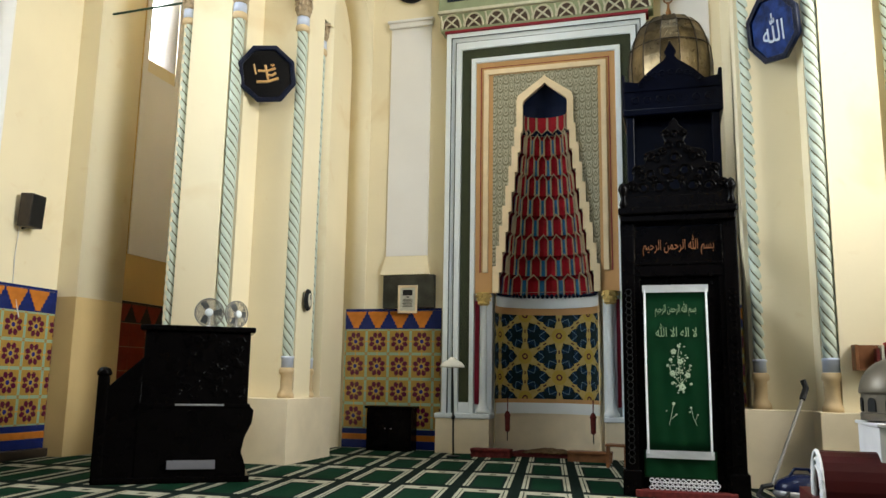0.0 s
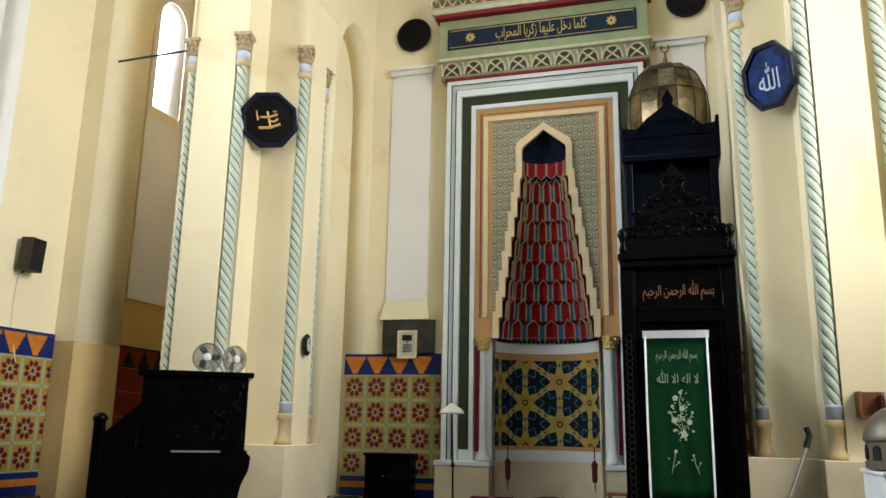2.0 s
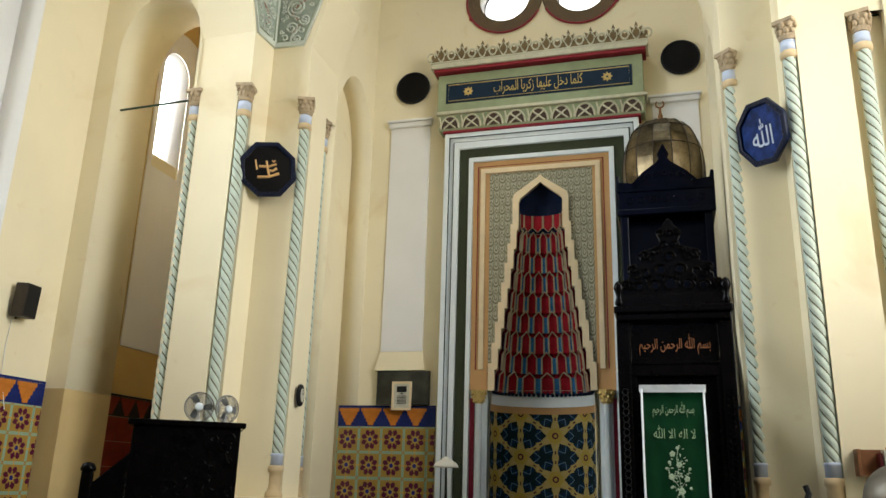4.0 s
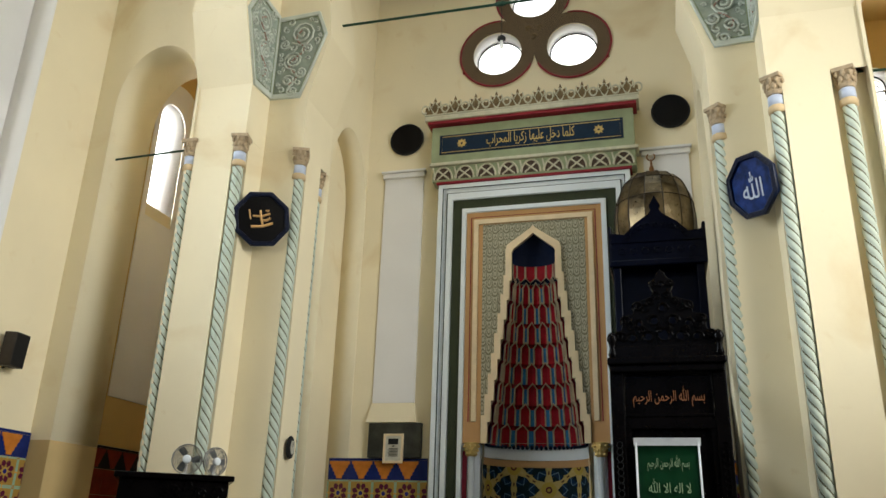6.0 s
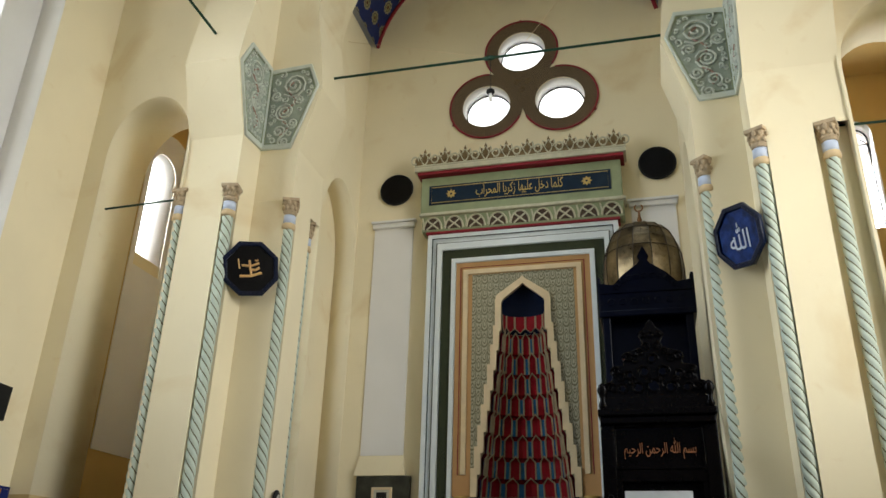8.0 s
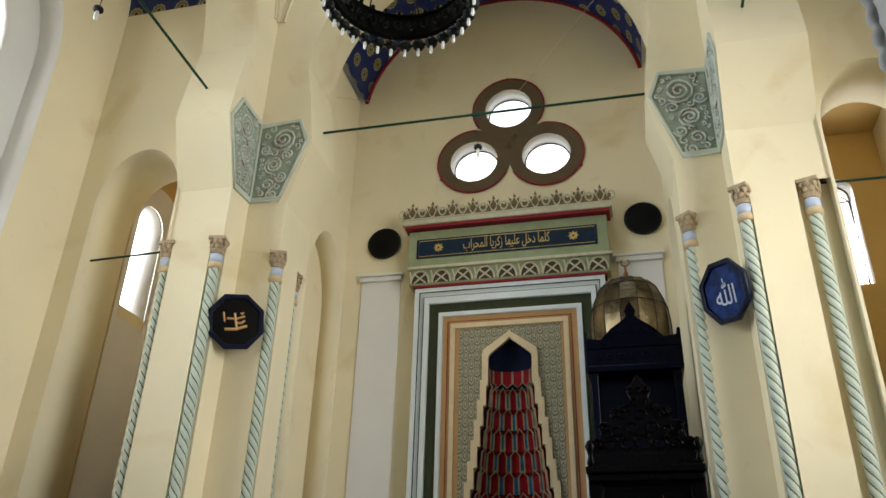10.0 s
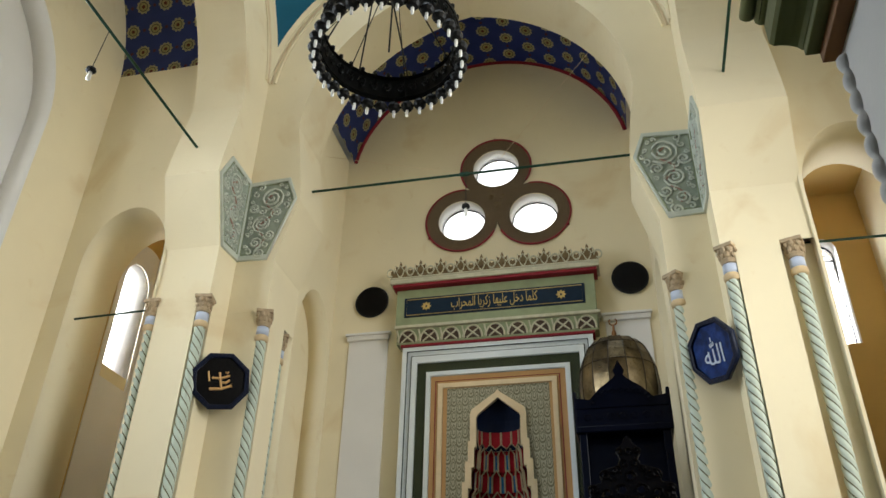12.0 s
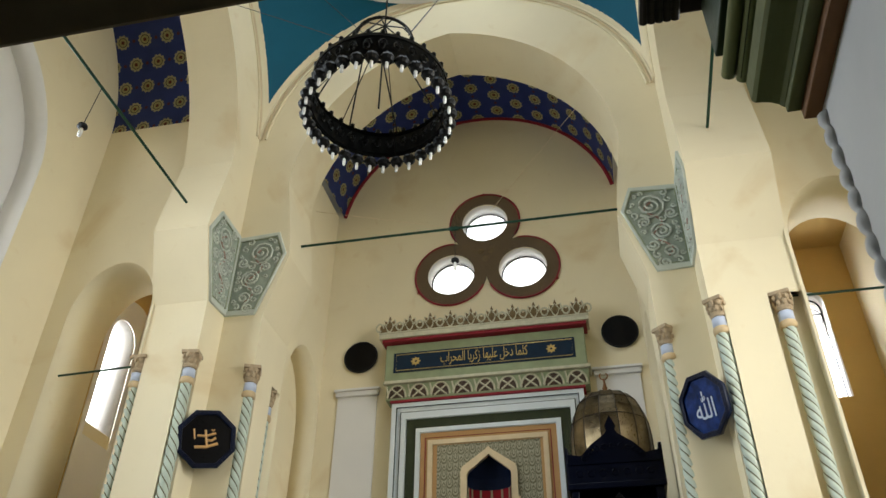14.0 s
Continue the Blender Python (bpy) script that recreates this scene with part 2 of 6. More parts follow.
def girih_paint():
    """Yellow strapwork that links six-armed stars over dark green and blue."""
    p = Nodes("painted strapwork", 0.6)
    p.b.inputs["Specular IOR Level"].default_value = 0.12
    pu, pv = 1.42, 0.87
    def star(u, v):
        a, b = p.f("MULTIPLY", p.cell(u, pu), pu), p.f("MULTIPLY", p.cell(v, pv), pv)
        return p.f("SQRT", p.f("ADD", p.f("MULTIPLY", a, a), p.f("MULTIPLY", b, b))), p.f("ARCTAN2", a, b)
    r1, a1 = star(p.u, p.v)
    r2, a2 = star(p.f("ADD", p.u, pu / 2), p.f("ADD", p.v, pv / 2))
    near = p.less(r1, r2)
    r = p.f("MINIMUM", r1, r2)
    an = p.f("MULTIPLY_ADD", near, p.f("SUBTRACT", a1, a2), a2)
    arm = p.f("MULTIPLY", p.f("ABSOLUTE", p.f("SINE", p.f("MULTIPLY", an, 3.0))), r)
    mid = p.f("ABSOLUTE", p.f("COSINE", p.f("MULTIPLY", an, 3.0)))
    width = p.f("MULTIPLY_ADD", p.f("COSINE", p.f("MULTIPLY", r, 29.0)), 0.03, 0.165)
    c = p.mix(p.noise(7), (0.003, 0.010, 0.006), (0.006, 0.020, 0.035))
    c = p.mix(p.less(p.f("ABSOLUTE", p.f("SUBTRACT", r, 0.34)), 0.05), c, (0.006, 0.024, 0.055))
    c = p.mix(p.less(p.f("ABSOLUTE", p.f("SUBTRACT", p.f("MULTIPLY_ADD", mid, 0.12, r), 0.40)), 0.008), c, (0.13, 0.22, 0.28))
    c = p.mix(p.less(arm, width), c, p.mix(p.noise(12), (0.36, 0.26, 0.06), (0.52, 0.41, 0.17)))
    c = p.mix(p.f("MULTIPLY", p.less(arm, 0.05), p.less(p.f("ABSOLUTE", p.f("SUBTRACT", r, 0.34)), 0.035)), c, (0.10, 0.05, 0.03))
    c = p.mix(p.less(r, 0.155), c, (0.42, 0.31, 0.06))
    c = p.mix(p.less(p.f("ABSOLUTE", p.f("SUBTRACT", r, 0.05)), 0.016), c, (0.09, 0.02, 0.03))
    return p.finish(c)


def brocade(name, dark, light, size):
    """A fine repeating leaf relief."""
    p = Nodes(name, 0.6)
    p.b.inputs["Specular IOR Level"].default_value = 0.15
    row = p.f("FLOOR", p.f("DIVIDE", p.v, size))
    u = p.f("MULTIPLY_ADD", p.f("MODULO", p.f("ABSOLUTE", row), 2.0), size / 2, p.u)
    a, b = p.cell(u, size), p.cell(p.v, size)
    w = p.f("MULTIPLY", p.f("SINE", p.f("MULTIPLY", p.f("SUBTRACT", p.f("ABSOLUTE", b), p.f("ABSOLUTE", a)), 19.0)), 0.5)
    leaf = p.f("ADD", w, p.f("MULTIPLY", p.f("COSINE", p.f("MULTIPLY", p.f("ADD", a, p.f("MULTIPLY", p.f("ABSOLUTE", b), 0.6)), 25.0)), 0.5))
    fac = p.f("ADD", p.f("GREATER_THAN", leaf, 0.1), p.f("MULTIPLY_ADD", p.noise(60), 0.5, -0.25))
    c = p.mix(fac, dark, light)
    return p.finish(c, 0.12, leaf)


def leaf_paint():
    """Rows of pointed leaves drawn in dark outline on pale grey green stucco."""
    p = Nodes("leaf patterned stucco", 0.6)
    p.b.inputs["Specular IOR Level"].default_value = 0.15
    sx, sy = 0.25, 0.36
    wob = p.f("MULTIPLY_ADD", p.noise(14), 0.05, -0.025)
    row = p.f("MODULO", p.f("ABSOLUTE", p.f("FLOOR", p.f("DIVIDE", p.v, sy / 2))), 2.0)
    def leaf(u, v):
        a, b = p.f("ADD", p.cell(u, sx), wob), p.f("ADD", p.cell(v, sy), wob)
        lean = p.f("DIVIDE", p.f("ABSOLUTE", a), p.f("MULTIPLY_ADD", b, -0.30, 0.26))
        e = p.f("SQRT", p.f("ADD", p.f("MULTIPLY", lean, lean), p.f("MULTIPLY", p.f("MULTIPLY", b, b), 5.2)))
        ring = p.less(p.f("ABSOLUTE", p.f("SUBTRACT", e, 0.92)), 0.13)
        heart = p.less(p.f("ABSOLUTE", p.f("SUBTRACT", e, 0.45)), 0.10)
        return p.f("MAXIMUM", ring, heart)
    line = p.f("MAXIMUM", leaf(p.u, p.v), leaf(p.f("ADD", p.u, sx / 2), p.f("ADD", p.v, sy / 2)))
    ground = p.mix(p.noise(40), (0.36, 0.34, 0.24), (0.46, 0.43, 0.32))
    c = p.mix(line, ground, p.mix(p.noise(30), (0.15, 0.14, 0.085), (0.24, 0.22, 0.14)))
    return p.finish(c, 0.12, p.f("SUBTRACT", 1.0, line))


VAULT_BLUE, TILE, CARPET, GIRIH = vault_paint(), tile_paint(), carpet_paint(), girih_paint()
STUCCO_LEAF = leaf_paint()
RIM_BROWN = brocade("brown scrollwork rim", (0.07, 0.045, 0.025), (0.22, 0.16, 0.09), 0.15)
GREEN_BROCADE = brocade("dark green scrollwork", (0.003, 0.008, 0.005), (0.10, 0.11, 0.055), 0.21)
# Dark red copy of the dado tile; the corner room's shade is put into it.
TILE_SHADED = material("shaded dark red glazed tile", (0.20, 0.022, 0.012), 0.3, vary=0.2, scale=5)
TILE_BLUE = material("blue glazed tile", (0.012, 0.022, 0.12), 0.22, vary=0.2, scale=6)
TILE_ORANGE = material("orange glazed tile", (0.50, 0.17, 0.025), 0.22, vary=0.15, scale=6)
GROUT = material("grout", (0.33, 0.30, 0.22), 0.8)
BRONZE = material("tarnished gilt sheet metal", (0.15, 0.115, 0.065), 0.30, 0.9, vary=0.75, scale=2.6, grain=30, bump=0.3)
GLASS_GREY = material("smoky fan plastic", (0.10, 0.115, 0.13), 0.3, vary=0.05)
PALMETTE = material("brown painted palmette", (0.19, 0.13, 0.06), 0.6, vary=0.2)
FRIEZE_SHADE = material("dark brown hollow shade", (0.07, 0.045, 0.03), 0.7)
CREAM_SHADE = material("cream lamp shade", (0.70, 0.66, 0.56), 0.6)
RUG_RED = material("dark red woven rug", (0.11, 0.018, 0.015), 0.95, vary=0.35, scale=14)
SHEEPSKIN = material("brown fleece", (0.16, 0.10, 0.05), 0.95, vary=0.3, scale=14)
WOOD_BROWN = material("brown stained wood", (0.20, 0.085, 0.035), 0.45, vary=0.25, scale=6)
MODEL_WHITE = material("white painted model", (0.72, 0.72, 0.74), 0.45)
MODEL_RED = material("dark red model panel", (0.085, 0.012, 0.012), 0.45)
PEWTER = material("grey metal dome", (0.15, 0.13, 0.10), 0.42, 0.4, vary=0.15)
BLUE_PLASTIC = material("dark blue plastic", (0.008, 0.012, 0.04), 0.22)
DULL_STEEL = material("dull steel tube", (0.22, 0.21, 0.19), 0.5, 0.3)
STEEL = material("brushed steel", (0.5, 0.5, 0.52), 0.35, 0.8)
PAPER = material("printed paper", (0.55, 0.52, 0.42), 0.7, vary=0.12, scale=18)
MARBLE_DARK = material("dark green marble", (0.045, 0.045, 0.035), 0.3, vary=0.5, scale=3)
BLACK = material("matt black", (0.012, 0.012, 0.012), 0.6)
PLAQUE_RIM = material("blue black lacquer", (0.003, 0.006, 0.022), 0.3, vary=0.3, scale=8, shine=0.2)
PLAQUE_BLUE = material("deep blue lacquer", (0.008, 0.026, 0.12), 0.3, vary=0.6, scale=7, shine=0.15)
PLAQUE_BLACK = material("black lacquer", (0.003, 0.0025, 0.003), 0.3, vary=0.2, shine=0.15)
RED_STUCCO = material("reddish stucco", (0.36, 0.22, 0.17), 0.6, vary=0.1)
SCROLL = material("pale scroll stucco", (0.55, 0.58, 0.50), 0.6, vary=0.08)
PLATE_GREY = material("dull grey plate", (0.16, 0.16, 0.18), 0.5)
GOLD_INK = material("gold lettering", (0.60, 0.36, 0.14), 0.45, 0.2)
GLOW_SKY = bpy.data.materials.new("bright sky")
GLOW_SKY.use_nodes = True
GLOW_SKY.node_tree.nodes["Principled BSDF"].inputs["Emission Color"].default_value = (0.92, 0.96, 1, 1)
GLOW_SKY.node_tree.nodes["Principled BSDF"].inputs["Emission Strength"].default_value = 3.0
GLASS = bpy.data.materials.new("window glass")
GLASS.use_nodes = True
GLASS.node_tree.nodes["Principled BSDF"].inputs["Transmission Weight"].default_value = 1
GLASS.node_tree.nodes["Principled BSDF"].inputs["Roughness"].default_value = 0.02
GLASS.node_tree.nodes["Principled BSDF"].inputs["IOR"].default_value = 1.1

# ---- building blocks ----
def mesh(bm, name, mats, smooth=False):
    me = bpy.data.meshes.new(name)
    bmesh.ops.recalc_face_normals(bm, faces=bm.faces)
    bm.to_mesh(me)
    bm.free()
    for m in mats if isinstance(mats, (list, tuple)) else [mats]:
        me.materials.append(m)
    if smooth:
        for p in me.polygons:
            p.use_smooth = True
    return me


def part(name, bm, mat, parent=None, label="", smooth=False):
    ob = new(name, bm if isinstance(bm, bpy.types.Mesh) else mesh(bm, name, mat, smooth))
    if isinstance(bm, bpy.types.Mesh) and not bm.materials:
        bm.materials.append(mat)
    if parent:
        ob.parent = parent
        ob.matrix_parent_inverse = parent.matrix_world.inverted()
    return tagged(ob, label)


def thing(name, label, category, at=(0, 0, 0), group="", kind=""):
    ob = new(name)
    ob.empty_display_size = 0.1
    ob.matrix_world = Matrix.Translation(at)
    bpy.context.view_layer.update()
    return tagged(ob, label, category, group, kind)


def structure(name, bm, mat, label, category, smooth=False):
    ob = part(name, bm, mat, None, "", smooth)
    return tagged(ob, label, category, "", "structure")


def box(x0, x1, y0, y1, z0, z1, bevel=0.0, bm=None):
    out = bm or bmesh.new()
    q = bmesh.ops.create_cube(out, size=1.0)["verts"]
    for v in q:
        v.co = Vector(((x0 + x1) / 2 + v.co.x * (x1 - x0), (y0 + y1) / 2 + v.co.y * (y1 - y0), (z0 + z1) / 2 + v.co.z * (z1 - z0)))
    if bevel:
        edges = list({e for v in q for e in v.link_edges})
        bmesh.ops.bevel(out, geom=edges, offset=bevel, segments=2, affect="EDGES", profile=0.5)
    return out


def lathe(profile, seg=20, at=(0, 0, 0), bm=None, sx=1.0, sy=1.0, turn=0.0):
    """A turned body from (radius, height) pairs."""
    out = bm or bmesh.new()
    rings = []
    for r, z in profile:
        rings.append([out.verts.new((at[0] + sx * r * math.cos(turn + 2 * math.pi * k / seg), at[1] + sy * r * math.sin(turn + 2 * math.pi * k / seg), at[2] + z)) for k in range(seg)])
    for a, b in zip(rings, rings[1:]):
        for k in range(seg):
            out.faces.new((a[k], a[(k + 1) % seg], b[(k + 1) % seg], b[k]))
    out.faces.new(rings[0][::-1])
    out.faces.new(rings[-1])
    return out


def tube(path, r, seg=8, bm=None, closed=False):
    """A round bar along a path."""
    out = bm or bmesh.new()
    pts = [Vector(p) for p in path]
    rings, up = [], Vector((0.13, 0.21, 0.97))
    for k, p in enumerate(pts):
        a = pts[k - 1] if k or closed else p
        b = pts[(k + 1) % len(pts)] if k < len(pts) - 1 or closed else p
        d = (b - a).normalized()
        s = d.cross(up).normalized()
        w = s.cross(d)
        rings.append([out.verts.new(p + r * (math.cos(2 * math.pi * j / seg) * s + math.sin(2 * math.pi * j / seg) * w)) for j in range(seg)])
    for k in range(len(rings) if closed else len(rings) - 1):
        a, b = rings[k], rings[(k + 1) % len(rings)]
        for j in range(seg):
            out.faces.new((a[j], a[(j + 1) % seg], b[(j + 1) % seg], b[j]))
    if not closed:
        out.faces.new(rings[0][::-1])
        out.faces.new(rings[-1])
    return out


def plate(loops, thick, m=Matrix(), bevel=0.0, bm=None):
    """A flat plate with holes: outlines in a plane, given thickness, then set by the matrix."""
    cu = bpy.data.curves.new("outline", "CURVE")
    cu.dimensions, cu.fill_mode, cu.extrude, cu.bevel_depth, cu.bevel_resolution = "2D", "BOTH", thick / 2 - bevel, bevel, 1
    cu.offset = -bevel
    for loop in loops:
        sp = cu.splines.new("POLY")
        sp.points.add(len(loop) - 1)
        for p, (u, v) in zip(sp.points, loop):
            p.co = (u, v, 0, 1)
        sp.use_cyclic_u = True
    ob = bpy.data.objects.new("outline", cu)
    me = bpy.data.meshes.new_from_object(ob)
    bpy.data.objects.remove(ob)
    bpy.data.curves.remove(cu)
    me.transform(m)
    out = bm or bmesh.new()
    out.from_mesh(me)
    bpy.data.meshes.remove(me)
    bmesh.ops.remove_doubles(out, verts=out.verts, dist=1e-5)
    return out


def facing_y(y):
    """Outlines in (x, z); the plate's middle lies at y and it faces the entrance."""
    return Matrix(((1, 0, 0, 0), (0, 0, -1, y), (0, 1, 0, 0), (0, 0, 0, 1)))


def facing_x(x):
    """Outlines in (y, z); the plate's middle lies at x."""
    return Matrix(((0, 0, 1, x), (1, 0, 0, 0), (0, 1, 0, 0), (0, 0, 0, 1)))


def rect(u0, u1, v0, v1):
    return [(u0, v0), (u1, v0), (u1, v1), (u0, v1)]


def circle(u, v, r, seg=40):
    return [(u + r * math.cos(2 * math.pi * k / seg), v + r * math.sin(2 * math.pi * k / seg)) for k in range(seg)]


def arc(u, v, r, a0, a1, seg=24, rv=None):
    return [(u + r * math.cos(radians(a0 + (a1 - a0) * k / seg)), v + (rv or r) * math.sin(radians(a0 + (a1 - a0) * k / seg))) for k in range(seg + 1)]


def uv_from(ob, fn):
    """A UV map in metres from the vertices' places."""
    me = ob.data
    while me.uv_layers:
        me.uv_layers.remove(me.uv_layers[0])
    layer = me.uv_layers.new(name="metres")
    for lp in me.loops:
        layer.data[lp.index].uv = fn(me.vertices[lp.vertex_index].co)
    return ob


def loft(loops, bm=None, closed=True):
    """Skin between outlines of equal count."""
    out = bm or bmesh.new()
    rings = [[out.verts.new(p) for p in loop] for loop in loops]
    for a, b in zip(rings, rings[1:]):
        n = len(a)
        for k in range(n if closed else n - 1):
            out.faces.new((a[k], a[(k + 1) % n], b[(k + 1) % n], b[k]))
    return out


MIRROR = Matrix.Diagonal((-1, 1, 1, 1))


def mirrored(bm):
    out = bm.copy()
    out.transform(MIRROR)
    bmesh.ops.reverse_faces(out, faces=out.faces)
    return out


# ---- floor ----
SIDE, REAR, FRONT = 8.3, -5.0, 16.2
floor = structure("floor", box(-SIDE - 0.4, SIDE + 0.4, REAR - 0.3, FRONT + 0.4, -0.25, 0.0), PLINTH, "stone floor under the carpets", "floor")
carpet = part("carpet", box(-SIDE + 0.01, SIDE - 0.01, REAR + 0.01, FRONT - 0.02, 0.001, 0.012), CARPET)
tagged(carpet, "dark green and cream patterned wall-to-wall prayer carpet", "carpet", "", "structure")
uv_from(carpet, lambda c: (c.x + 0.15 * c.y + 0.415, c.y + 0.47))

# ---- mihrab wall with its trefoil of round windows ----
TREFOIL = [(0.11, 14.1), (-0.78, 12.58), (1.03, 12.58)]
HOLE = 0.60
structure("wall_front", plate([rect(-4.6, 4.6, 0, 19.5)] + [circle(u, v, HOLE) for u, v in TREFOIL] + [[(-1.0, 0.0), (1.1, 0.0), (1.1, 8.0), (-1.0, 8.0)]], 0.5, facing_y(FRONT + 0.25)), PLASTER, "cream plastered wall behind the prayer niche", "wall")

# ---- apse: side walls with a shallow recess, barrel vault ----
VAULT_R, VAULT_Z = 3.72, 14.2
for s, name in ((-1, "wall_apse_west"), (1, "wall_apse_east")):
    out = [(14.05, 0), (14.06, 0), (14.06, 8.5)] + arc(15.12, 8.5, 1.06, 180, 0, 14, 1.75)[1:-1] + [(16.18, 8.5), (16.18, 0), (16.2, 0), (16.2, 14.9), (14.05, 14.9)]
    g = plate([out], 0.5, facing_x(-0.14 + s * 4.06))
    plate([rect(14.05, 16.2, 0, 14.9)], 0.3, facing_x(-0.14 + s * 4.461), bm=g)
    structure(name, g, PLASTER, "cream plastered apse side wall with an arched recess", "wall")


def vault(name, axis, centre, r, z0, lo, hi, a0, a1, label):
    """A painted barrel vault; the UV map runs along the arc and along its axis."""
    n, rows = 40, 2
    rings = []
    for k in range(n + 1):
        a = radians(a0 + (a1 - a0) * k / n)
        c, h = centre + r * math.cos(a), z0 + r * math.sin(a)
        rings.append([(c, w, h) if axis == "y" else (w, c, h) for w in (lo, hi)])
    g = loft(rings, closed=False)
    bmesh.ops.solidify(g, geom=g.faces[:], thickness=0.12)
    ob = structure(name, g, VAULT_BLUE, label, "vault")
    if axis == "y":
        return uv_from(ob, lambda c: (c.y, r * math.atan2(c.z - z0, c.x - centre)))
    return uv_from(ob, lambda c: (c.x, r * math.atan2(c.z - z0, c.y - centre)))


vault("vault_apse", "y", -0.14, VAULT_R, VAULT_Z, 14.0, 16.25, 10.5, 169.5, "deep blue barrel vault painted with gold rosettes")
structure("trim_vault", tube([(-0.14 + 3.67 * math.cos(radians(a)), FRONT - 0.01, VAULT_Z + 3.67 * math.sin(radians(a))) for a in range(10, 171, 5)], 0.05, 6), RED_LINE, "dark red line along the vault", "trim")

# ---- crossing arches ----
def horseshoe(low, kink, grow, n=22):
    """Half outline of a pointed horseshoe arch on splayed corbels, from above the columns to its crown, as (offset, height)."""
    c, e, r = 13.0, 0.9, 4.57 + grow
    first, last = math.asin(0.2 / r), math.acos(e / r)
    neck = [(kink + f * (3.66 + grow - kink), z) for f, z in ((0.14, 11.55), (0.32, 11.95), (0.56, 12.4), (0.80, 12.8))]
    turn = [first + (last - first) * k / n for k in range(n + 1)]
    return [(low, 8.562), (low, 9.70), (kink, 11.15)] + neck + [(max(0.0, r * math.cos(a) - e), c + r * math.sin(a)) for a in turn]


def arch_wall(name, place, half_a, half_b, d0, d1, outer, top, label):
    """An arch wall between two depths; its opening may splay from one outline to another."""
    def ring(half, d):
        full = [(-u, v) for u, v in half] + [(u, v) for u, v in half[::-1][1:]]
        return [place(u, d, v) for u, v in full]
    def rim(half, d):
        full = [(-u, v) for u, v in half] + [(u, v) for u, v in half[::-1][1:]]
        n = len(half)
        out = []
        for k, (u, v) in enumerate(full):
            if abs(k - (n - 1)) >= n - 3:
                out.append(place(math.copysign(outer, k - n + 1), d, v))
            else:
                f = (k - 2) / (2 * n - 6)
                # walk up one side, over the top, down the other
                z2 = half[2][1]
                side, over = top - z2, 2 * outer
                s = f * (2 * side + over)
                if s < side:
                    out.append(place(-outer, d, z2 + s))
                elif s < side + over:
                    out.append(place(-outer + s - side, d, top))
                else:
                    out.append(place(outer, d, top - (s - side - over)))
        return out
    g = loft([rim(half_a, d0), ring(half_a, d0), ring(half_b, d1), rim(half_b, d1), rim(half_a, d0)], closed=False)
    bmesh.ops.remove_doubles(g, verts=g.verts, dist=1e-4)
    return structure(name, g, PLASTER, label, "arch")


ROOM_Y = 7.95
MIDDLE = -0.14
front = horseshoe(3.82, 3.43, 0.04)
arch_wall("arch_front", lambda u, d, v: (MIDDLE + u, d, v), front, front, 12.7, 14.1, 4.8, 20.0, "cream horseshoe arch before the prayer niche")
side = horseshoe(4.0, 3.43, 0.14)
for s, name in ((-1, "arch_west"), (1, "arch_east")):
    arch_wall(name, lambda u, d, v, s=s: (MIDDLE + s * d, ROOM_Y + u, v), side, side, 4.66, 5.86 if s < 0 else 6.16, 4.75, 20.0, "cream horseshoe arch of the side bay")
arch_wall("arch_rear", lambda u, d, v: (MIDDLE + u, 2 * ROOM_Y - d, v), front, front, 12.7, 13.5, 4.8, 20.0, "cream horseshoe arch towards the entrance")

# round edged mouldings that frame the painted corners of the vault
for k, r in enumerate((4.60, 4.70, 4.78, 4.88)):
    g = tube([(MIDDLE + 0.98 * r * math.cos(radians(a)), 12.68, 14.2 + r * math.sin(radians(a))) for a in range(6, 175, 4)], (0.03, 0.02, 0.035, 0.034)[k], 6)
    for s in (-1, 1):
        tube([(MIDDLE + s * 4.64, ROOM_Y + r * math.cos(radians(a)), 14.2 + r * math.sin(radians(a))) for a in range(6, 175, 4)], (0.03, 0.02, 0.035, 0.034)[k], 6, bm=g)
    structure("trim_arch", g, (PLASTER, PALE, PLASTER, GOLD)[k], "fine gilt and ivory moulding round the arches", "trim")

# teal painted spherical corners, drum and dome
SPHERE = math.hypot(4.75, 4.75)
for s, fy, name in ((-1, 1, "pendentive_north_west"), (1, 1, "pendentive_north_east"), (-1, -1, "pendentive_south_west"), (1, -1, "pendentive_south_east")):
    rings = []
    for k in range(121):
        el = radians(1.5 + 43.3 * k / 120)
        rho = SPHERE * math.cos(el)
        lim = math.acos(min(1.0, 4.74 / rho))
        rings.append([(MIDDLE + 0.98 * s * rho * math.cos(lim + (math.pi / 2 - 2 * lim) * j / 80), ROOM_Y + fy * rho * math.sin(lim + (math.pi / 2 - 2 * lim) * j / 80), 14.2 + SPHERE * math.sin(el)) for j in range(81)])
    g = loft(rings, closed=False)
    for f in g.faces:
        c = f.calc_center_median()
        f.material_index = 0 if min(math.hypot((c.x - MIDDLE) / 0.98, c.z - 14.2), math.hypot(c.y - ROOM_Y, c.z - 14.2)) > 4.88 else 1
    structure(name, g, [TEAL, PLASTER], "teal painted corner under the dome", "vault", True)
g = lathe([(4.78, 18.85), (4.62, 18.9), (4.55, 19.05), (4.6, 19.15), (4.72, 19.2), (4.72, 21.6), (4.9, 21.6), (5.0, 18.85)], 64, (MIDDLE, ROOM_Y, 0))
bmesh.ops.delete(g, geom=[f for f in g.faces if len(f.verts) > 4], context="FACES_ONLY")
structure("drum", g, PLASTER_WHITE, "white drum of the dome with a moulded ring", "vault", True)
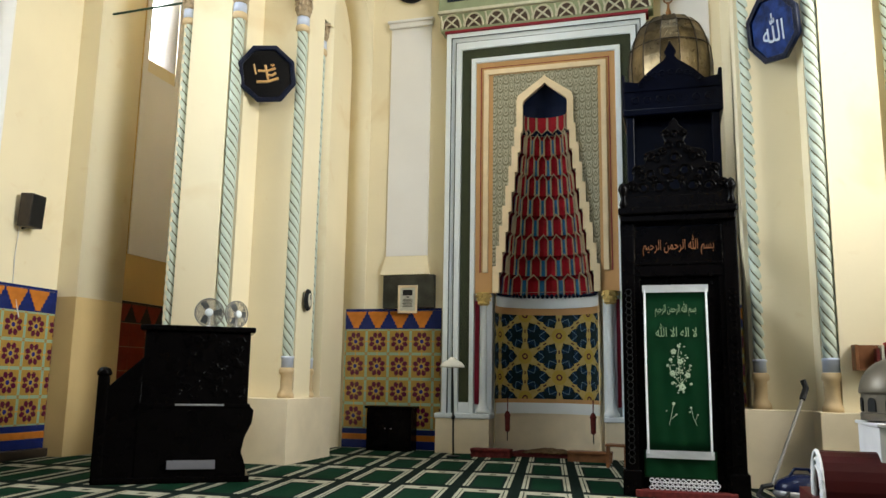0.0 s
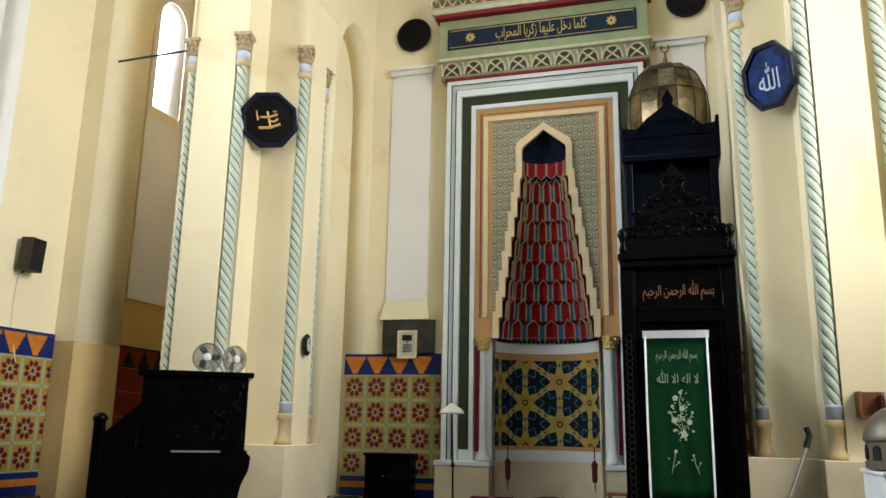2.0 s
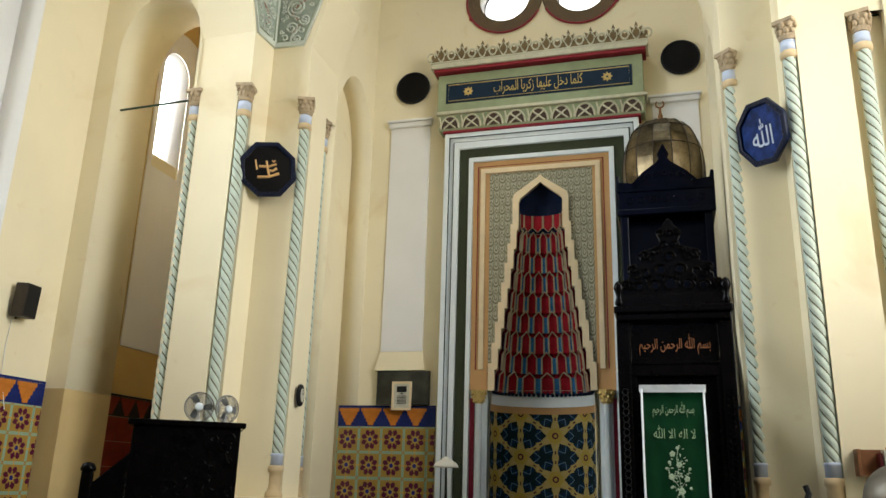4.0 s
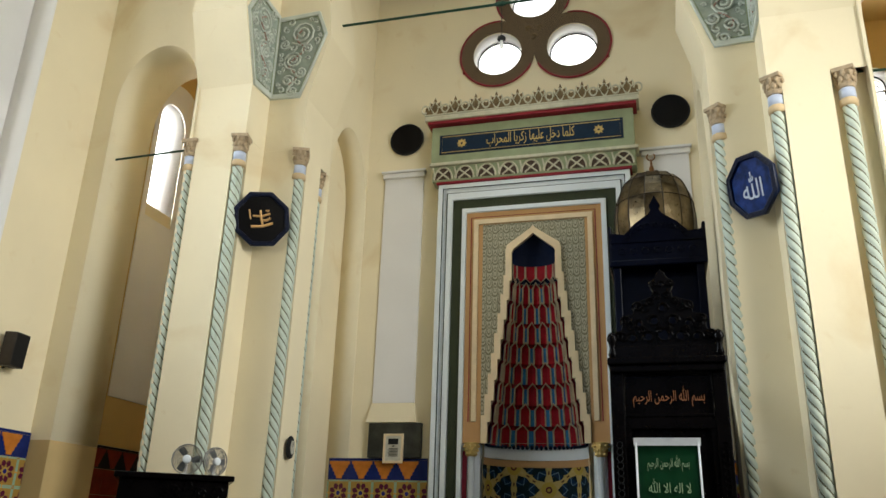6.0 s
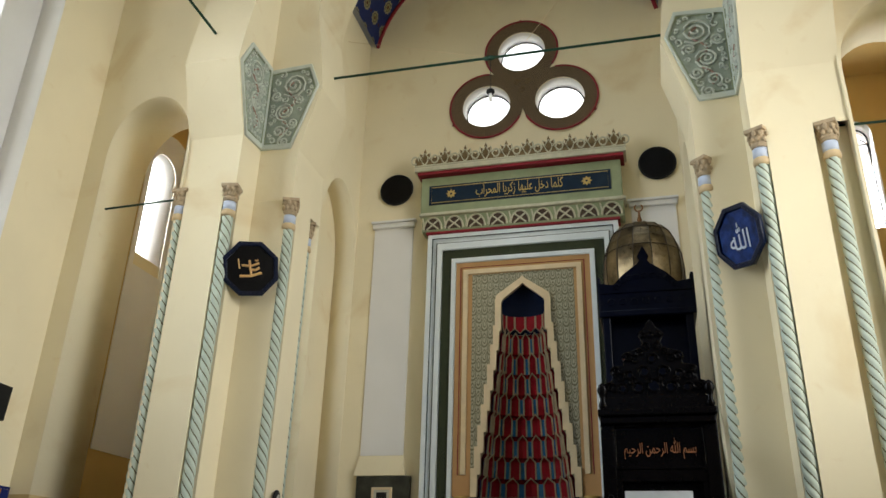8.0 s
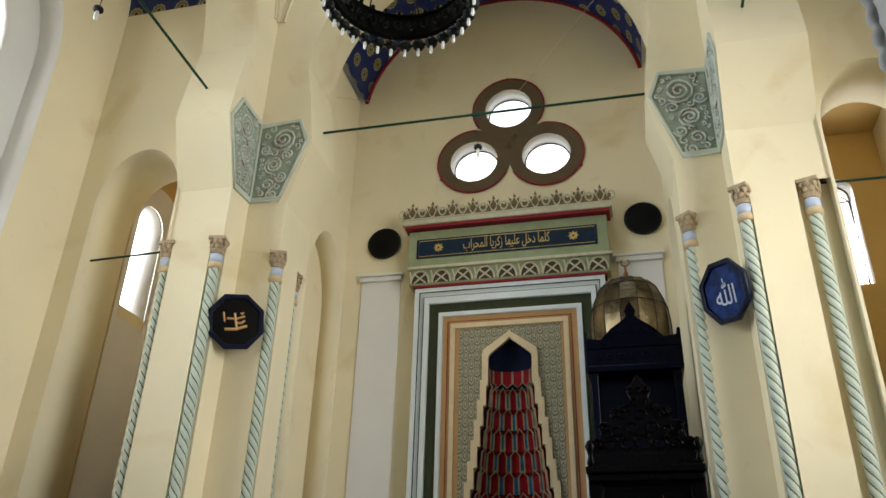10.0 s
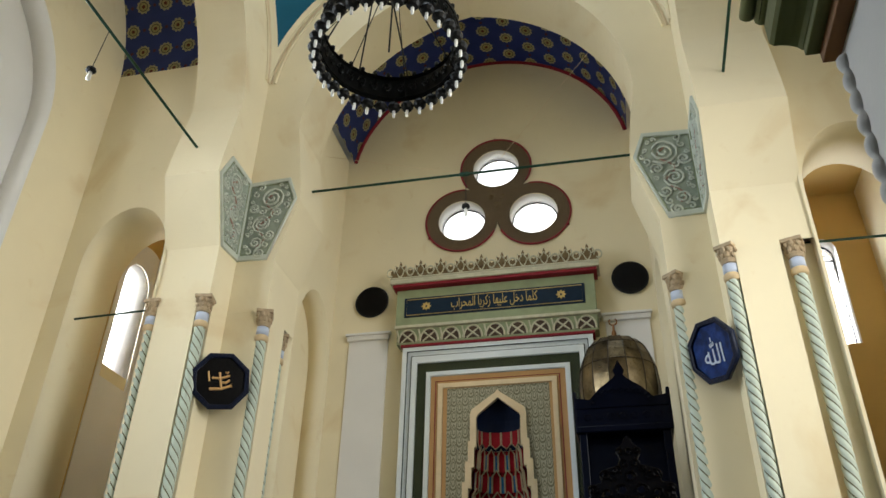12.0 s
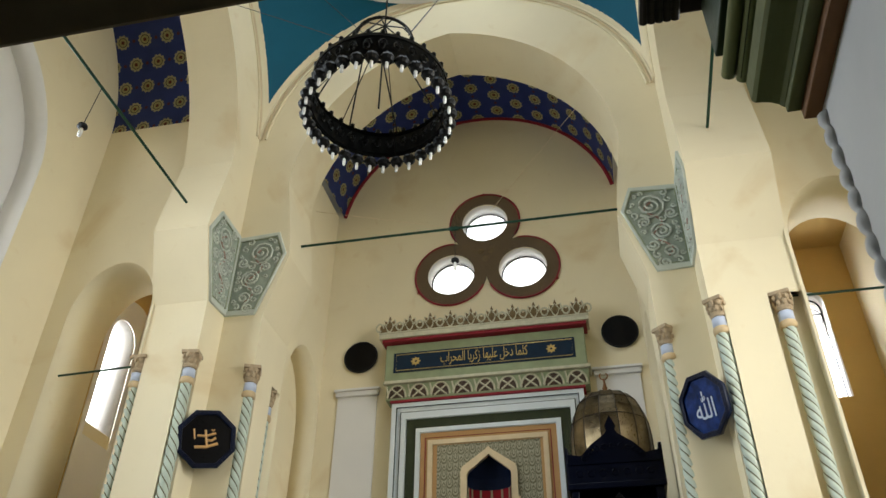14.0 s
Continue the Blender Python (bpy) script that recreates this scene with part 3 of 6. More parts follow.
g = lathe([(4.9 * math.cos(radians(a)), 21.6 + 4.9 * math.sin(radians(a))) for a in range(0, 90, 6)], 48, (MIDDLE, ROOM_Y, 0))
g.faces.ensure_lookup_table()
bmesh.ops.delete(g, geom=[f for f in g.faces if len(f.verts) > 4 and f.calc_center_median().z < 22], context="FACES_ONLY")
structure("dome", g, PLASTER_WHITE, "white plastered dome", "ceiling", True)

# ---- side bays: outer walls, cross walls with arched openings, vaults ----
for s, tag in ((-1, "west"), (1, "east")):
    # outer wall with one tall arched window and a small one in the corner room
    big = [(4.43, 4.2), (10.33, 4.2), (10.33, 12.15)] + arc(7.38, 12.15, 2.95, 0, 180, 24)[1:-1] + [(4.43, 12.15)]
    loops = [rect(REAR - 0.3, FRONT + 0.3, 0, 18.4), big]
    if s < 0:
        loops.append([(13.9, 8.3), (14.9, 8.3), (14.9, 10.5)] + arc(14.4, 10.5, 0.5, 0, 180, 10)[1:-1] + [(13.9, 10.5)])
    if s < 0:
        win = [(5.2, 5.0), (9.5, 5.0), (9.5, 11.9)] + arc(7.35, 11.9, 2.15, 0, 180, 18)[1:-1] + [(5.2, 11.9)]
        structure("wall_west_inner", plate([rect(4.38, 10.38, 4.15, 15.15), win], 0.12, facing_x(-8.9)), PLASTER_WHITE, "whitewashed back of the tall arched recess", "wall")
        lining = [(7.38 + (u - 7.38) * 0.994, 9.0 + (v - 9.0) * 0.996) for u, v in big]
        structure("trim_recess_west", plate([big, lining], 0.55, facing_x(-8.577)), PLASTER_WHITE, "whitewashed reveal of the tall arched recess", "trim")
    structure("wall_" + tag, plate(loops, 1.1, facing_x(s * (SIDE + 0.55))), PLASTER, "cream plastered outer wall with a tall arched window", "wall")
    cx, hw = (-6.90, 0.95) if s < 0 else (7.0, 0.96)
    op = [(cx - hw, 0), (cx - hw, 9.5)] + arc(cx, 9.5, hw, 180, 0, 18, 1.35)[1:-1] + [(cx + hw, 9.5), (cx + hw, 0)]
    lo, hi = (-SIDE, -5.99) if s < 0 else (5.99, SIDE)
    structure("wall_cross_" + tag, plate([[(lo, 0)] + op + [(hi, 0), (hi, 15.2), (lo, 15.2)]], 1.25, facing_y(12.525)), PLASTER, "cream plastered cross wall pierced by a tall arch", "wall")
    loops = [rect(min(s * 4.62, s * SIDE), max(s * 4.62, s * SIDE), 0, 15.5)]
    if s > 0:
        loops.append([(7.0, 8.5), (7.6, 8.5), (7.6, 10.75)] + arc(7.3, 10.75, 0.3, 0, 180, 10)[1:-1] + [(7.0, 10.75)])
    structure("wall_corner_" + tag, plate(loops, 0.5, facing_y(FRONT + 0.25)), PLASTER_SHADED, "end wall of the corner room, tinted ochre for its shade", "wall")
    structure("ceiling_corner_" + tag, box(min(s * 4.7, s * SIDE), max(s * 4.7, s * SIDE), 13.45, FRONT, 12.2, 12.4), PLASTER_SHADED, "ceiling of the corner room, tinted ochre for its shade", "ceiling")
    # ochre painted dado round the jambs of the corner arch
    j = cx + s * hw
    g = box(min(j, j - s * 0.006), max(j, j - s * 0.006), 11.9, 13.15, 0.0, 2.85)
    box(min(j, s * 8.27), max(j, s * 8.27), 11.894, 11.9, 0.0, 2.85, 0, g)
    structure("trim_jamb_" + tag, g, OCHRE_GREY, "dull ochre painted dado of the arch jamb", "trim")
    vault("vault_" + tag, "x", ROOM_Y, 3.96, 14.6, min(s * 6.0, s * (SIDE + 0.02)), max(s * 6.0, s * (SIDE + 0.02)), 0, 180, "deep blue barrel vault of the side bay with gold rosettes")
    structure("wall_side_rear_" + tag, plate([rect(min(s * 6.0, s * SIDE), max(s * 6.0, s * SIDE), 4.2, 14.8)], 0.8, facing_y(2.8 + 0.8)), PLASTER, "plain wall at the near end of the side bay", "wall")

# piers at the corners of the crossing, stepped round the engaged columns
def pier(name, s, dx):
    plan = [(-6.0, 12.12), (-6.0, 13.45), (-4.45, 13.45), (-4.45, 14.1), (-4.2, 14.1), (-4.2, 13.55), (-3.93, 13.55), (-3.93, 12.9), (-4.08, 12.9), (-4.08, 12.7), (-4.8, 12.7), (-4.8, 12.12), (-5.0, 12.12), (-5.0, 11.9), (-5.82, 11.9), (-5.82, 12.12)]
    if s > 0:
        plan[:2] = [(-6.3, 12.12), (-6.3, 13.45)]
        plan[-2:] = [(-5.72, 11.9), (-5.72, 12.12)]
    g = bmesh.new()
    lo = [g.verts.new((s * -u + dx, v, 0.0)) for u, v in plan]
    hi = [g.verts.new((s * -u + dx, v, 8.56)) for u, v in plan]
    n = len(plan)
    for k in range(n):
        g.faces.new((lo[k], lo[(k + 1) % n], hi[(k + 1) % n], hi[k]))
    g.faces.new(hi)
    ob = structure(name, g, PLASTER, "cream plastered pier stepped round twisted columns", "pier")
    for k, (x0, x1, y0, y1) in enumerate(((-6.15, -4.68, 11.72, 12.5), (-4.72, -3.72, 12.3, 14.1))):
        part("plinth", box(min(-s * x0, -s * x1) + dx, max(-s * x0, -s * x1) + dx, y0, y1, 0.0, 1.1, 0.012), PLINTH, ob, "painted square plinth")
    return ob


pier("pier_west", -1, 0.0)
pier("pier_east", 1, -0.28)

# rear of the hall and the gallery over the entrance
structure("wall_rear", plate([rect(-SIDE - 0.3, SIDE + 0.3, 0, 20), [(-3.4, 6.6), (3.4, 6.6), (3.4, 12.5), (-3.4, 12.5)]], 0.4, facing_y(REAR - 0.2)), PLASTER, "cream plastered rear wall", "wall")
structure("ceiling_rear", box(-SIDE - 0.3, SIDE + 0.3, REAR - 0.3, 3.3, 18.2, 18.5), PLASTER, "plain ceiling over the gallery", "ceiling")
g = box(-SIDE, SIDE, REAR, 1.20, 3.72, 3.95)
structure("gallery_floor", g, BEAM, "dark wooden underside of the entrance gallery", "ceiling")
structure("gallery_beam", box(-SIDE, SIDE, 1.16, 1.47, 3.6, 4.1, 0.02), BEAM, "dark brown edge beam of the gallery", "beam")
structure("gallery_parapet", box(-SIDE, SIDE, 1.3, 1.42, 4.1, 5.0), BROWN_WOOD, "dark wooden gallery parapet", "parapet")

# ---- twisted engaged columns ----
def rope_shaft(r, z0, z1, starts, pitch, rows, per=5, deep=0.24):
    """A shaft twisted like a rope; the grooves between the strands are painted, widened to take in their shade."""
    g = bmesh.new()
    n = starts * per
    rings = []
    for k in range(rows + 1):
        z = z0 + (z1 - z0) * k / rows
        ring = []
        for j in range(n):
            f = (j % per) / per
            rr = r * (1 - deep + deep * math.sin(math.pi * (f + 0.5 / per)) ** 0.6)
            a = 2 * math.pi * j / n - 2 * math.pi * z / (pitch * starts)
            ring.append(g.verts.new((rr * math.cos(a), rr * math.sin(a), z)))
        rings.append(ring)
    for a, b in zip(rings, rings[1:]):
        for j in range(n):
            f = g.faces.new((a[j], a[(j + 1) % n], b[(j + 1) % n], b[j]))
            f.material_index = 1 if j % per == per - 1 else 0
            f.smooth = True
    return mesh(g, "shaft", [ROPE, GROOVE])


def capital_mesh(r, z0, z1):
    g = lathe([(r * 1.05, z0), (r * 1.25, z0 + 0.05), (r * 1.1, z0 + 0.10), (r * 1.2, z0 + 0.22), (r * 1.4, z1 - 0.07)], 16)
    box(-r * 1.42, r * 1.42, -r * 1.42, r * 1.42, z1 - 0.07, z1, 0.01, g)
    for row, (zz, rr, count) in enumerate(((z0 + 0.13, r * 1.2, 9), (z0 + 0.23, r * 1.35, 9))):
        for k in range(count):
            a = 2 * math.pi * (k + row / 2) / count
            m = Matrix.Translation((rr * math.cos(a), rr * math.sin(a), zz)) @ Matrix.Rotation(a, 4, "Z") @ Matrix.Diagonal((0.03, 0.04, 0.065, 1))
            bmesh.ops.create_icosphere(g, subdivisions=1, radius=1, matrix=m)
    return mesh(g, "capital", [CARVED])


def column():
    ob = thing("twisted_column", "slender turquoise twisted column with a carved capital on a plinth", "column", group="engaged columns", kind="")
    part("shaft", rope_shaft(0.108, 1.80, 7.96, 4, 0.175, 110), None, ob, "pale turquoise twisted shaft")
    part("base", lathe([(0.15, 1.1), (0.15, 1.16), (0.13, 1.2), (0.112, 1.26), (0.112, 1.50), (0.135, 1.53), (0.138, 1.57), (0.13, 1.61), (0.115, 1.63)], 16), TAN, ob, "tan moulded base", True)
    part("lower_band", lathe([(0.112, 1.62), (0.112, 1.78), (0.12, 1.79), (0.12, 1.82), (0.10, 1.83)], 16), BLUEBAND, ob, "pale blue band", True)
    part("upper_band", lathe([(0.122, 8.02), (0.122, 8.20)], 16), BLUEBAND, ob, "pale blue band", True)
    part("ring", lathe([(0.11, 7.90), (0.135, 7.92), (0.14, 7.97), (0.13, 8.02), (0.12, 8.03)], 16), TAN, ob, "tan ring", True)
    part("capital", capital_mesh(0.115, 8.22, 8.56), None, ob, "carved stone capital")
    return ob


SPOTS = [(-5.95, 12.0), (-4.90, 12.0), (-4.02, 12.79), (-4.15, 13.86), (3.80, 12.79), (4.62, 12.0), (5.66, 12.0)]
first = column()
for k, (x, y) in enumerate(SPOTS):
    if k == 0:
        first.matrix_basis = Matrix.Translation((x, y, 0))
    else:
        copy_thing(first, Matrix.Translation((x, y, 0)) @ Matrix.Rotation(k * 0.2, 4, "Z"))

# ---- lettering, drawn from the built-in font ----
def lettering(text, width, height, thick, m):
    """A line of writing as a thin solid that fills a box about the origin of m; (x, z) turn into the plane."""
    cu = bpy.data.curves.new("writing", "FONT")
    cu.body, cu.extrude, cu.resolution_u = text, 0.01, 3
    ob = bpy.data.objects.new("writing", cu)
    scene.collection.objects.link(ob)
    bpy.context.view_layer.update()
    me = bpy.data.meshes.new_from_object(ob)
    bpy.data.objects.remove(ob)
    bpy.data.curves.remove(cu)
    co = [v.co.copy() for v in me.vertices]
    x0, x1 = min(c.x for c in co), max(c.x for c in co)
    y0, y1 = min(c.y for c in co), max(c.y for c in co)
    for v in me.vertices:
        v.co = m @ Vector((((v.co.x - x0) / (x1 - x0) - 0.5) * width, ((v.co.y - y0) / (y1 - y0) - 0.5) * height, v.co.z / 0.01 * thick / 2))
    g = bmesh.new()
    g.from_mesh(me)
    bpy.data.meshes.remove(me)
    return g


BASMALA = "\ufee2\ufef4\ufea3\ufeae\ufedf\ufe8d \ufee6\ufee4\ufea3\ufeae\ufedf\ufe8d \ufdf2 \ufee2\ufeb4\ufe91"
GOD = "\ufdf2"
CREED = "\ufdf2 \ufefb\ufe8d \ufeea\ufedf\ufe8d \ufefb"
VERSE_LINE = "\ufe8f\ufe8d\ufeae\ufea4\ufee4\ufedf\ufe8d \ufe8e\ufef3\ufeae\ufedb\ufeaf \ufe8e\ufeec\ufef4\ufee0\ufecb \ufede\ufea7\ufea9 \ufe8e\ufee4\ufee0\ufedb"

# ---- the prayer niche ----
MID = 0.09
mihrab = thing("prayer_niche", "tall painted prayer niche with red stalactite hood and white frame", "mihrab", (0, 16.2, 0))


def ring_plate(o, i, y0, y1, bevel=0.0):
    """A frame open at the foot: outer and inner (x0, x1, top), from one foot height."""
    (a0, a1, at, z), (b0, b1, bt, _) = o, i
    return plate([[(a0, z), (b0, z), (b0, bt), (b1, bt), (b1, z), (a1, z), (a1, at), (a0, at)]], y1 - y0, facing_y((y0 + y1) / 2), bevel)


LEFT_X, RIGHT_X = -2.10, 2.19
steps_white = [(-2.06, 2.21, 9.01), (-1.95, 2.10, 8.91), (-1.85, 2.01, 8.79), (-1.72, 1.89, 8.63)]
for k, (o, i) in enumerate(zip(steps_white, steps_white[1:])):
    part("frame_moulding", ring_plate((*o, 0.78), (*i, 0.78), (15.84, 15.90, 15.86)[k], 16.2, 0.012), WHITE, mihrab, "white stepped moulding")
g = tube([(-1.945, 15.86, 0.78), (-1.945, 15.86, 8.905), (2.095, 15.86, 8.905), (2.095, 15.86, 0.78)], 0.016, 6)
tube([(-1.843, 15.87, 0.78), (-1.843, 15.87, 8.787), (2.005, 15.87, 8.787), (2.005, 15.87, 0.78)], 0.016, 6, bm=g)
part("frame_line", g, GREEN_DARK, mihrab, "thin dark painted line")
band = part("frame_band", ring_plate((-1.72, 1.89, 8.63, 1.02), (-1.50, 1.67, 8.40, 1.02), 15.93, 16.2), GREEN_BROCADE, mihrab, "dark green scrollwork band")
uv_from(band, lambda c: (c.x, c.z))
part("frame_foot", box(-1.72, -1.50, 15.9, 16.2, 0.78, 1.02, 0.01), WHITE, mihrab)
part("frame_foot", box(1.67, 1.89, 15.9, 16.2, 0.78, 1.02, 0.01), WHITE, mihrab)
part("inner_moulding", ring_plate((-1.50, 1.67, 8.40, 0.78), (-1.40, 1.56, 8.30, 0.78), 15.88, 16.2, 0.012), WHITE, mihrab, "white inner moulding")
part("peach_band", ring_plate((-1.40, 1.56, 8.30, 3.25), (-1.03, 1.2, 8.0, 3.25), 15.95, 16.2), PEACH, mihrab, "peach painted band")
part("ivory_moulding", ring_plate((-1.23, 1.37, 8.12, 3.68), (-1.12, 1.26, 8.01, 3.68), 15.91, 15.96, 0.01), PALE, mihrab, "ivory bead moulding")
part("thin_line", tube([(-1.29, 15.945, 3.68), (-1.29, 15.945, 8.18), (1.43, 15.945, 8.18), (1.43, 15.945, 3.68)], 0.012, 6), RED_LINE, mihrab)
# stepped outline of the opening: half width against height
TIERS, TIER_H, Z0 = 8, 0.425, 3.25
HALF = [0.97, 0.90, 0.835, 0.77, 0.705, 0.64, 0.575, 0.515]


def stepped(extra):
    half = []
    for k, h in enumerate(HALF):
        half += [(h + extra, Z0 + TIER_H * k + (extra if k else 0)), (h + extra, Z0 + TIER_H * (k + 1) + extra)]
    half += [(0.47 + extra, Z0 + TIER_H * 8 + extra), (0.47 + extra, 7.28 + extra * 0.6), (0.44 + extra, 7.36 + extra * 0.8), (0.06, 7.66 + extra * 1.25)]
    return [(MID - u, v) for u, v in half] + [(MID, 7.72 + extra * 1.3)] + [(MID + u, v) for u, v in half[::-1]]


panel = part("stucco_panel", plate([rect(-1.12, 1.26, Z0 + 0.002, 8.01), stepped(0.11)], 0.05, facing_y(15.985)), STUCCO_LEAF, mihrab, "grey green leaf patterned stucco panel")
uv_from(panel, lambda c: (c.x, c.z))
part("stepped_border", plate([stepped(0.13) + stepped(0.0)[::-1]], 0.12, facing_y(15.95)), PALE, mihrab, "ivory stepped border")


def bow(a, b, th):
    return MID + a * math.cos(th), 16.0 + b * math.sin(th)


def tier(k):
    """One row of painted stalactite cells round the hollow of the niche, leaning in towards the row above."""
    h, z = HALF[k], Z0 + TIER_H * k
    b = 0.80 - 0.060 * k
    h2, b2 = (HALF[k + 1], 0.80 - 0.060 * (k + 1)) if k < 7 else (0.47, 0.30)
    n = (7, 8, 8, 7, 7, 7, 6, 6)[k]
    g = bmesh.new()
    shift = 0.0 if k % 2 == 0 else 0.5
    def spot(th, d, zz):
        f = max(0.0, min(1.0, (zz - z) / TIER_H)) ** 5
        return bow(h + (h2 - h) * f - d, b + (b2 - b) * f - d, th) + (zz,)
    def put(th, d, zz):
        return g.verts.new(spot(th, d, zz))
    # ground behind the cells, in a darker red for its shade
    levels = [z + TIER_H * q / 4 for q in range(5)]
    rows = [[put(math.pi * j / 24, -0.02, zz) for j in range(25)] for zz in levels]
    for lo, hi in zip(rows, rows[1:]):
        for j in range(24):
            g.faces.new((lo[j], lo[j + 1], hi[j + 1], hi[j])).material_index = 3
    for j in range(-1, n + 1):
        t0, t1 = (j + shift) / n, (j + shift + 1) / n
        if t1 <= 0.03 or t0 >= 0.97:
            continue
        t0, t1 = max(t0, 0.0), min(t1, 1.0)
        w = t1 - t0
        a0, a1 = math.pi * (t0 + 0.17 * w), math.pi * (t1 - 0.17 * w)
        am = (a0 + a1) / 2
        top, sh = z + TIER_H * 1.05, z + TIER_H * 0.80
        # red cell, hollowed towards its middle, with a pointed head that laps over the next row
        v = [put(a0, 0.045, z), put(am, 0.0, z), put(a1, 0.045, z), put(a1, 0.055, sh), put(am, 0.07, top), put(a0, 0.055, sh), put(am, 0.015, sh)]
        for q in ((0, 1, 6, 5), (1, 2, 3, 6), (5, 6, 4), (6, 3, 4)):
            g.faces.new([v[i] for i in q]).material_index = 0
        path = [spot(a0, 0.05, z), spot(a0, 0.06, sh), spot(am, 0.075, top), spot(a1, 0.06, sh), spot(a1, 0.05, z)]
        old = len(g.faces)
        tube(path, 0.020, 4, bm=g)
        g.faces.ensure_lookup_table()
        for f in g.faces[old:]:
            f.material_index = 2
        # blue fillet between two cells, edged with tan
        s0, s1 = math.pi * (t1 - 0.14 * w), math.pi * min(1, t1 + 0.14 * w)
        q = [put(s0, 0.03, z), put(s1, 0.03, z), put(s1, 0.035, sh), put(s0, 0.035, sh)]
        g.faces.new(q).material_index = 1
        q = [put(s0, 0.03, sh), put(s1, 0.03, sh), put((s0 + s1) / 2, 0.05, z + TIER_H)]
        g.faces.new(q).material_index = 0
    return part("stalactite_tier", mesh(g, "stalactite_tier", [MUQ_RED, MUQ_BLUE, MUQ_TAN, MUQ_RED_SHADE]), None, mihrab, "row of red and blue stalactite cells")


for k in range(TIERS):
    tier(k)
g = bmesh.new()
rows = [[bow(0.49 * f, 0.30 * f, math.pi * j / 16) + (zz,) for j in range(17)] for f, zz in ((1, Z0 + TIER_H * 8), (1, 7.05), (0.98, 7.3), (0.6, 7.7), (0.05, 7.9))]
loft(rows, g, closed=False)
part("hood", g, MUQ_DARK, mihrab, "dark blue pointed hood")
g = bmesh.new()
for j in range(6):
    th0, th1 = math.pi * (j + 0.08) / 6, math.pi * (j + 0.92) / 6
    z0, z1 = Z0 + TIER_H * 8 + 0.02, 7.05
    v = []
    for th, zz in ((th0, z0 + 0.1), ((th0 + th1) / 2, z0), (th1, z0 + 0.1), (th1, z1), (th0, z1)):
        x, y = bow(0.46, 0.27, th)
        v.append(g.verts.new((x, y, zz)))
    g.faces.new(v)
tagged(part("hood_cell", g, MUQ_RED, mihrab, "red pendant cells"), kind="stuff")
g = bmesh.new()
for j in range(6):
    tube([bow(0.45, 0.26, math.pi * (j + f) / 6) + (zz,) for f, zz in ((0.05, 7.05), (0.05, 6.78), (0.5, 6.68), (0.95, 6.78), (0.95, 7.05))], 0.014, 4, bm=g)
part("hood_edging", g, MUQ_TAN, mihrab, "gilt edging of the cells")


def hollow(name, r, b, z0, z1, mat, label, proud=0.0, seg=32):
    rows = [[bow(r - proud, b - proud, math.pi * j / seg) + (zz,) for j in range(seg + 1)] for zz in (z0, z1)]
    g = loft(rows, closed=False)
    ob = part(name, g, mat, mihrab, label, True)
    return uv_from(ob, lambda c: (1.03 * (math.atan2(c.x - MID, (c.y - 16.0) * r / b + 1e-6) - 0.13), c.z - 1.98 + 0.435))


hollow("niche_back", 1.07, 0.82, 1.09, 2.86, GIRIH, "blue and yellow painted strapwork", 0.0)
for z0, z1, m, pr in ((2.99, 3.26, WHITE, 0.03), (2.85, 3.0, PEACH, 0.012), (1.02, 1.10, PEACH, 0.012), (0.80, 1.02, WHITE, 0.03), (0.0, 0.80, PLINTH, 0.01)):
    hollow("niche_band", 1.07, 0.82, z0, z1, m, "", pr)
g = bmesh.new()
for j in range(33):
    th = math.pi * j / 32
    x, y = bow(1.0, 0.76, th)
    m = Matrix.Translation((x, y, 3.25)) @ Matrix.Diagonal((0.045, 0.045, 0.055, 1))
    bmesh.ops.create_icosphere(g, subdivisions=1, radius=1, matrix=m)
part("fringe", g, MUQ_DARK, mihrab, "dark scalloped fringe")
for sx, x in ((-1, -1.19), (1, 1.37)):
    part("side_panel", box(x - 0.24, x + 0.15, 15.99, 16.2, 0.78, 3.25) if sx < 0 else box(x - 0.15, x + 0.16, 15.99, 16.2, 0.78, 3.25), WHITE, mihrab)
    part("crimson_strip", box(x + sx * 0.155 - 0.045, x + sx * 0.155 + 0.045, 15.95, 16.0, 0.98, 3.1), CRIMSON, mihrab, "crimson painted strip")
    part("colonnette", lathe([(0.15, 0.78), (0.15, 0.86), (0.12, 0.9), (0.085, 1.02), (0.075, 1.1), (0.07, 2.98), (0.085, 3.0)], 14, (x, 15.88, 0)), WHITE, mihrab, "white slender colonnette", True)
    g = lathe([(0.08, 2.98), (0.11, 3.02), (0.15, 3.2), (0.16, 3.25)], 12, (x, 15.88, 0))
    for r in range(3):
        for k in range(8):
            a = 2 * math.pi * (k + 0.5 * (r % 2)) / 8
            rr = 0.10 + 0.025 * r
            bmesh.ops.create_icosphere(g, subdivisions=1, radius=0.032, matrix=Matrix.Translation((x + rr * math.cos(a), 15.88 + rr * math.sin(a), 3.03 + 0.075 * r)))
    part("colonnette_capital", g, GOLD, mihrab, "gilt stalactite capital")
for x0, x1 in ((-2.16, -1.04), (1.24, 2.25)):
    part("pedestal", box(x0, x1, 15.76, 16.2, 0.0, 0.78, 0.012), PLINTH, mihrab, "painted stone pedestal")
    part("pedestal_cap", box(x0 - 0.02, x1 + 0.02, 15.73, 16.2, 0.70, 0.80, 0.02), WHITE, mihrab)

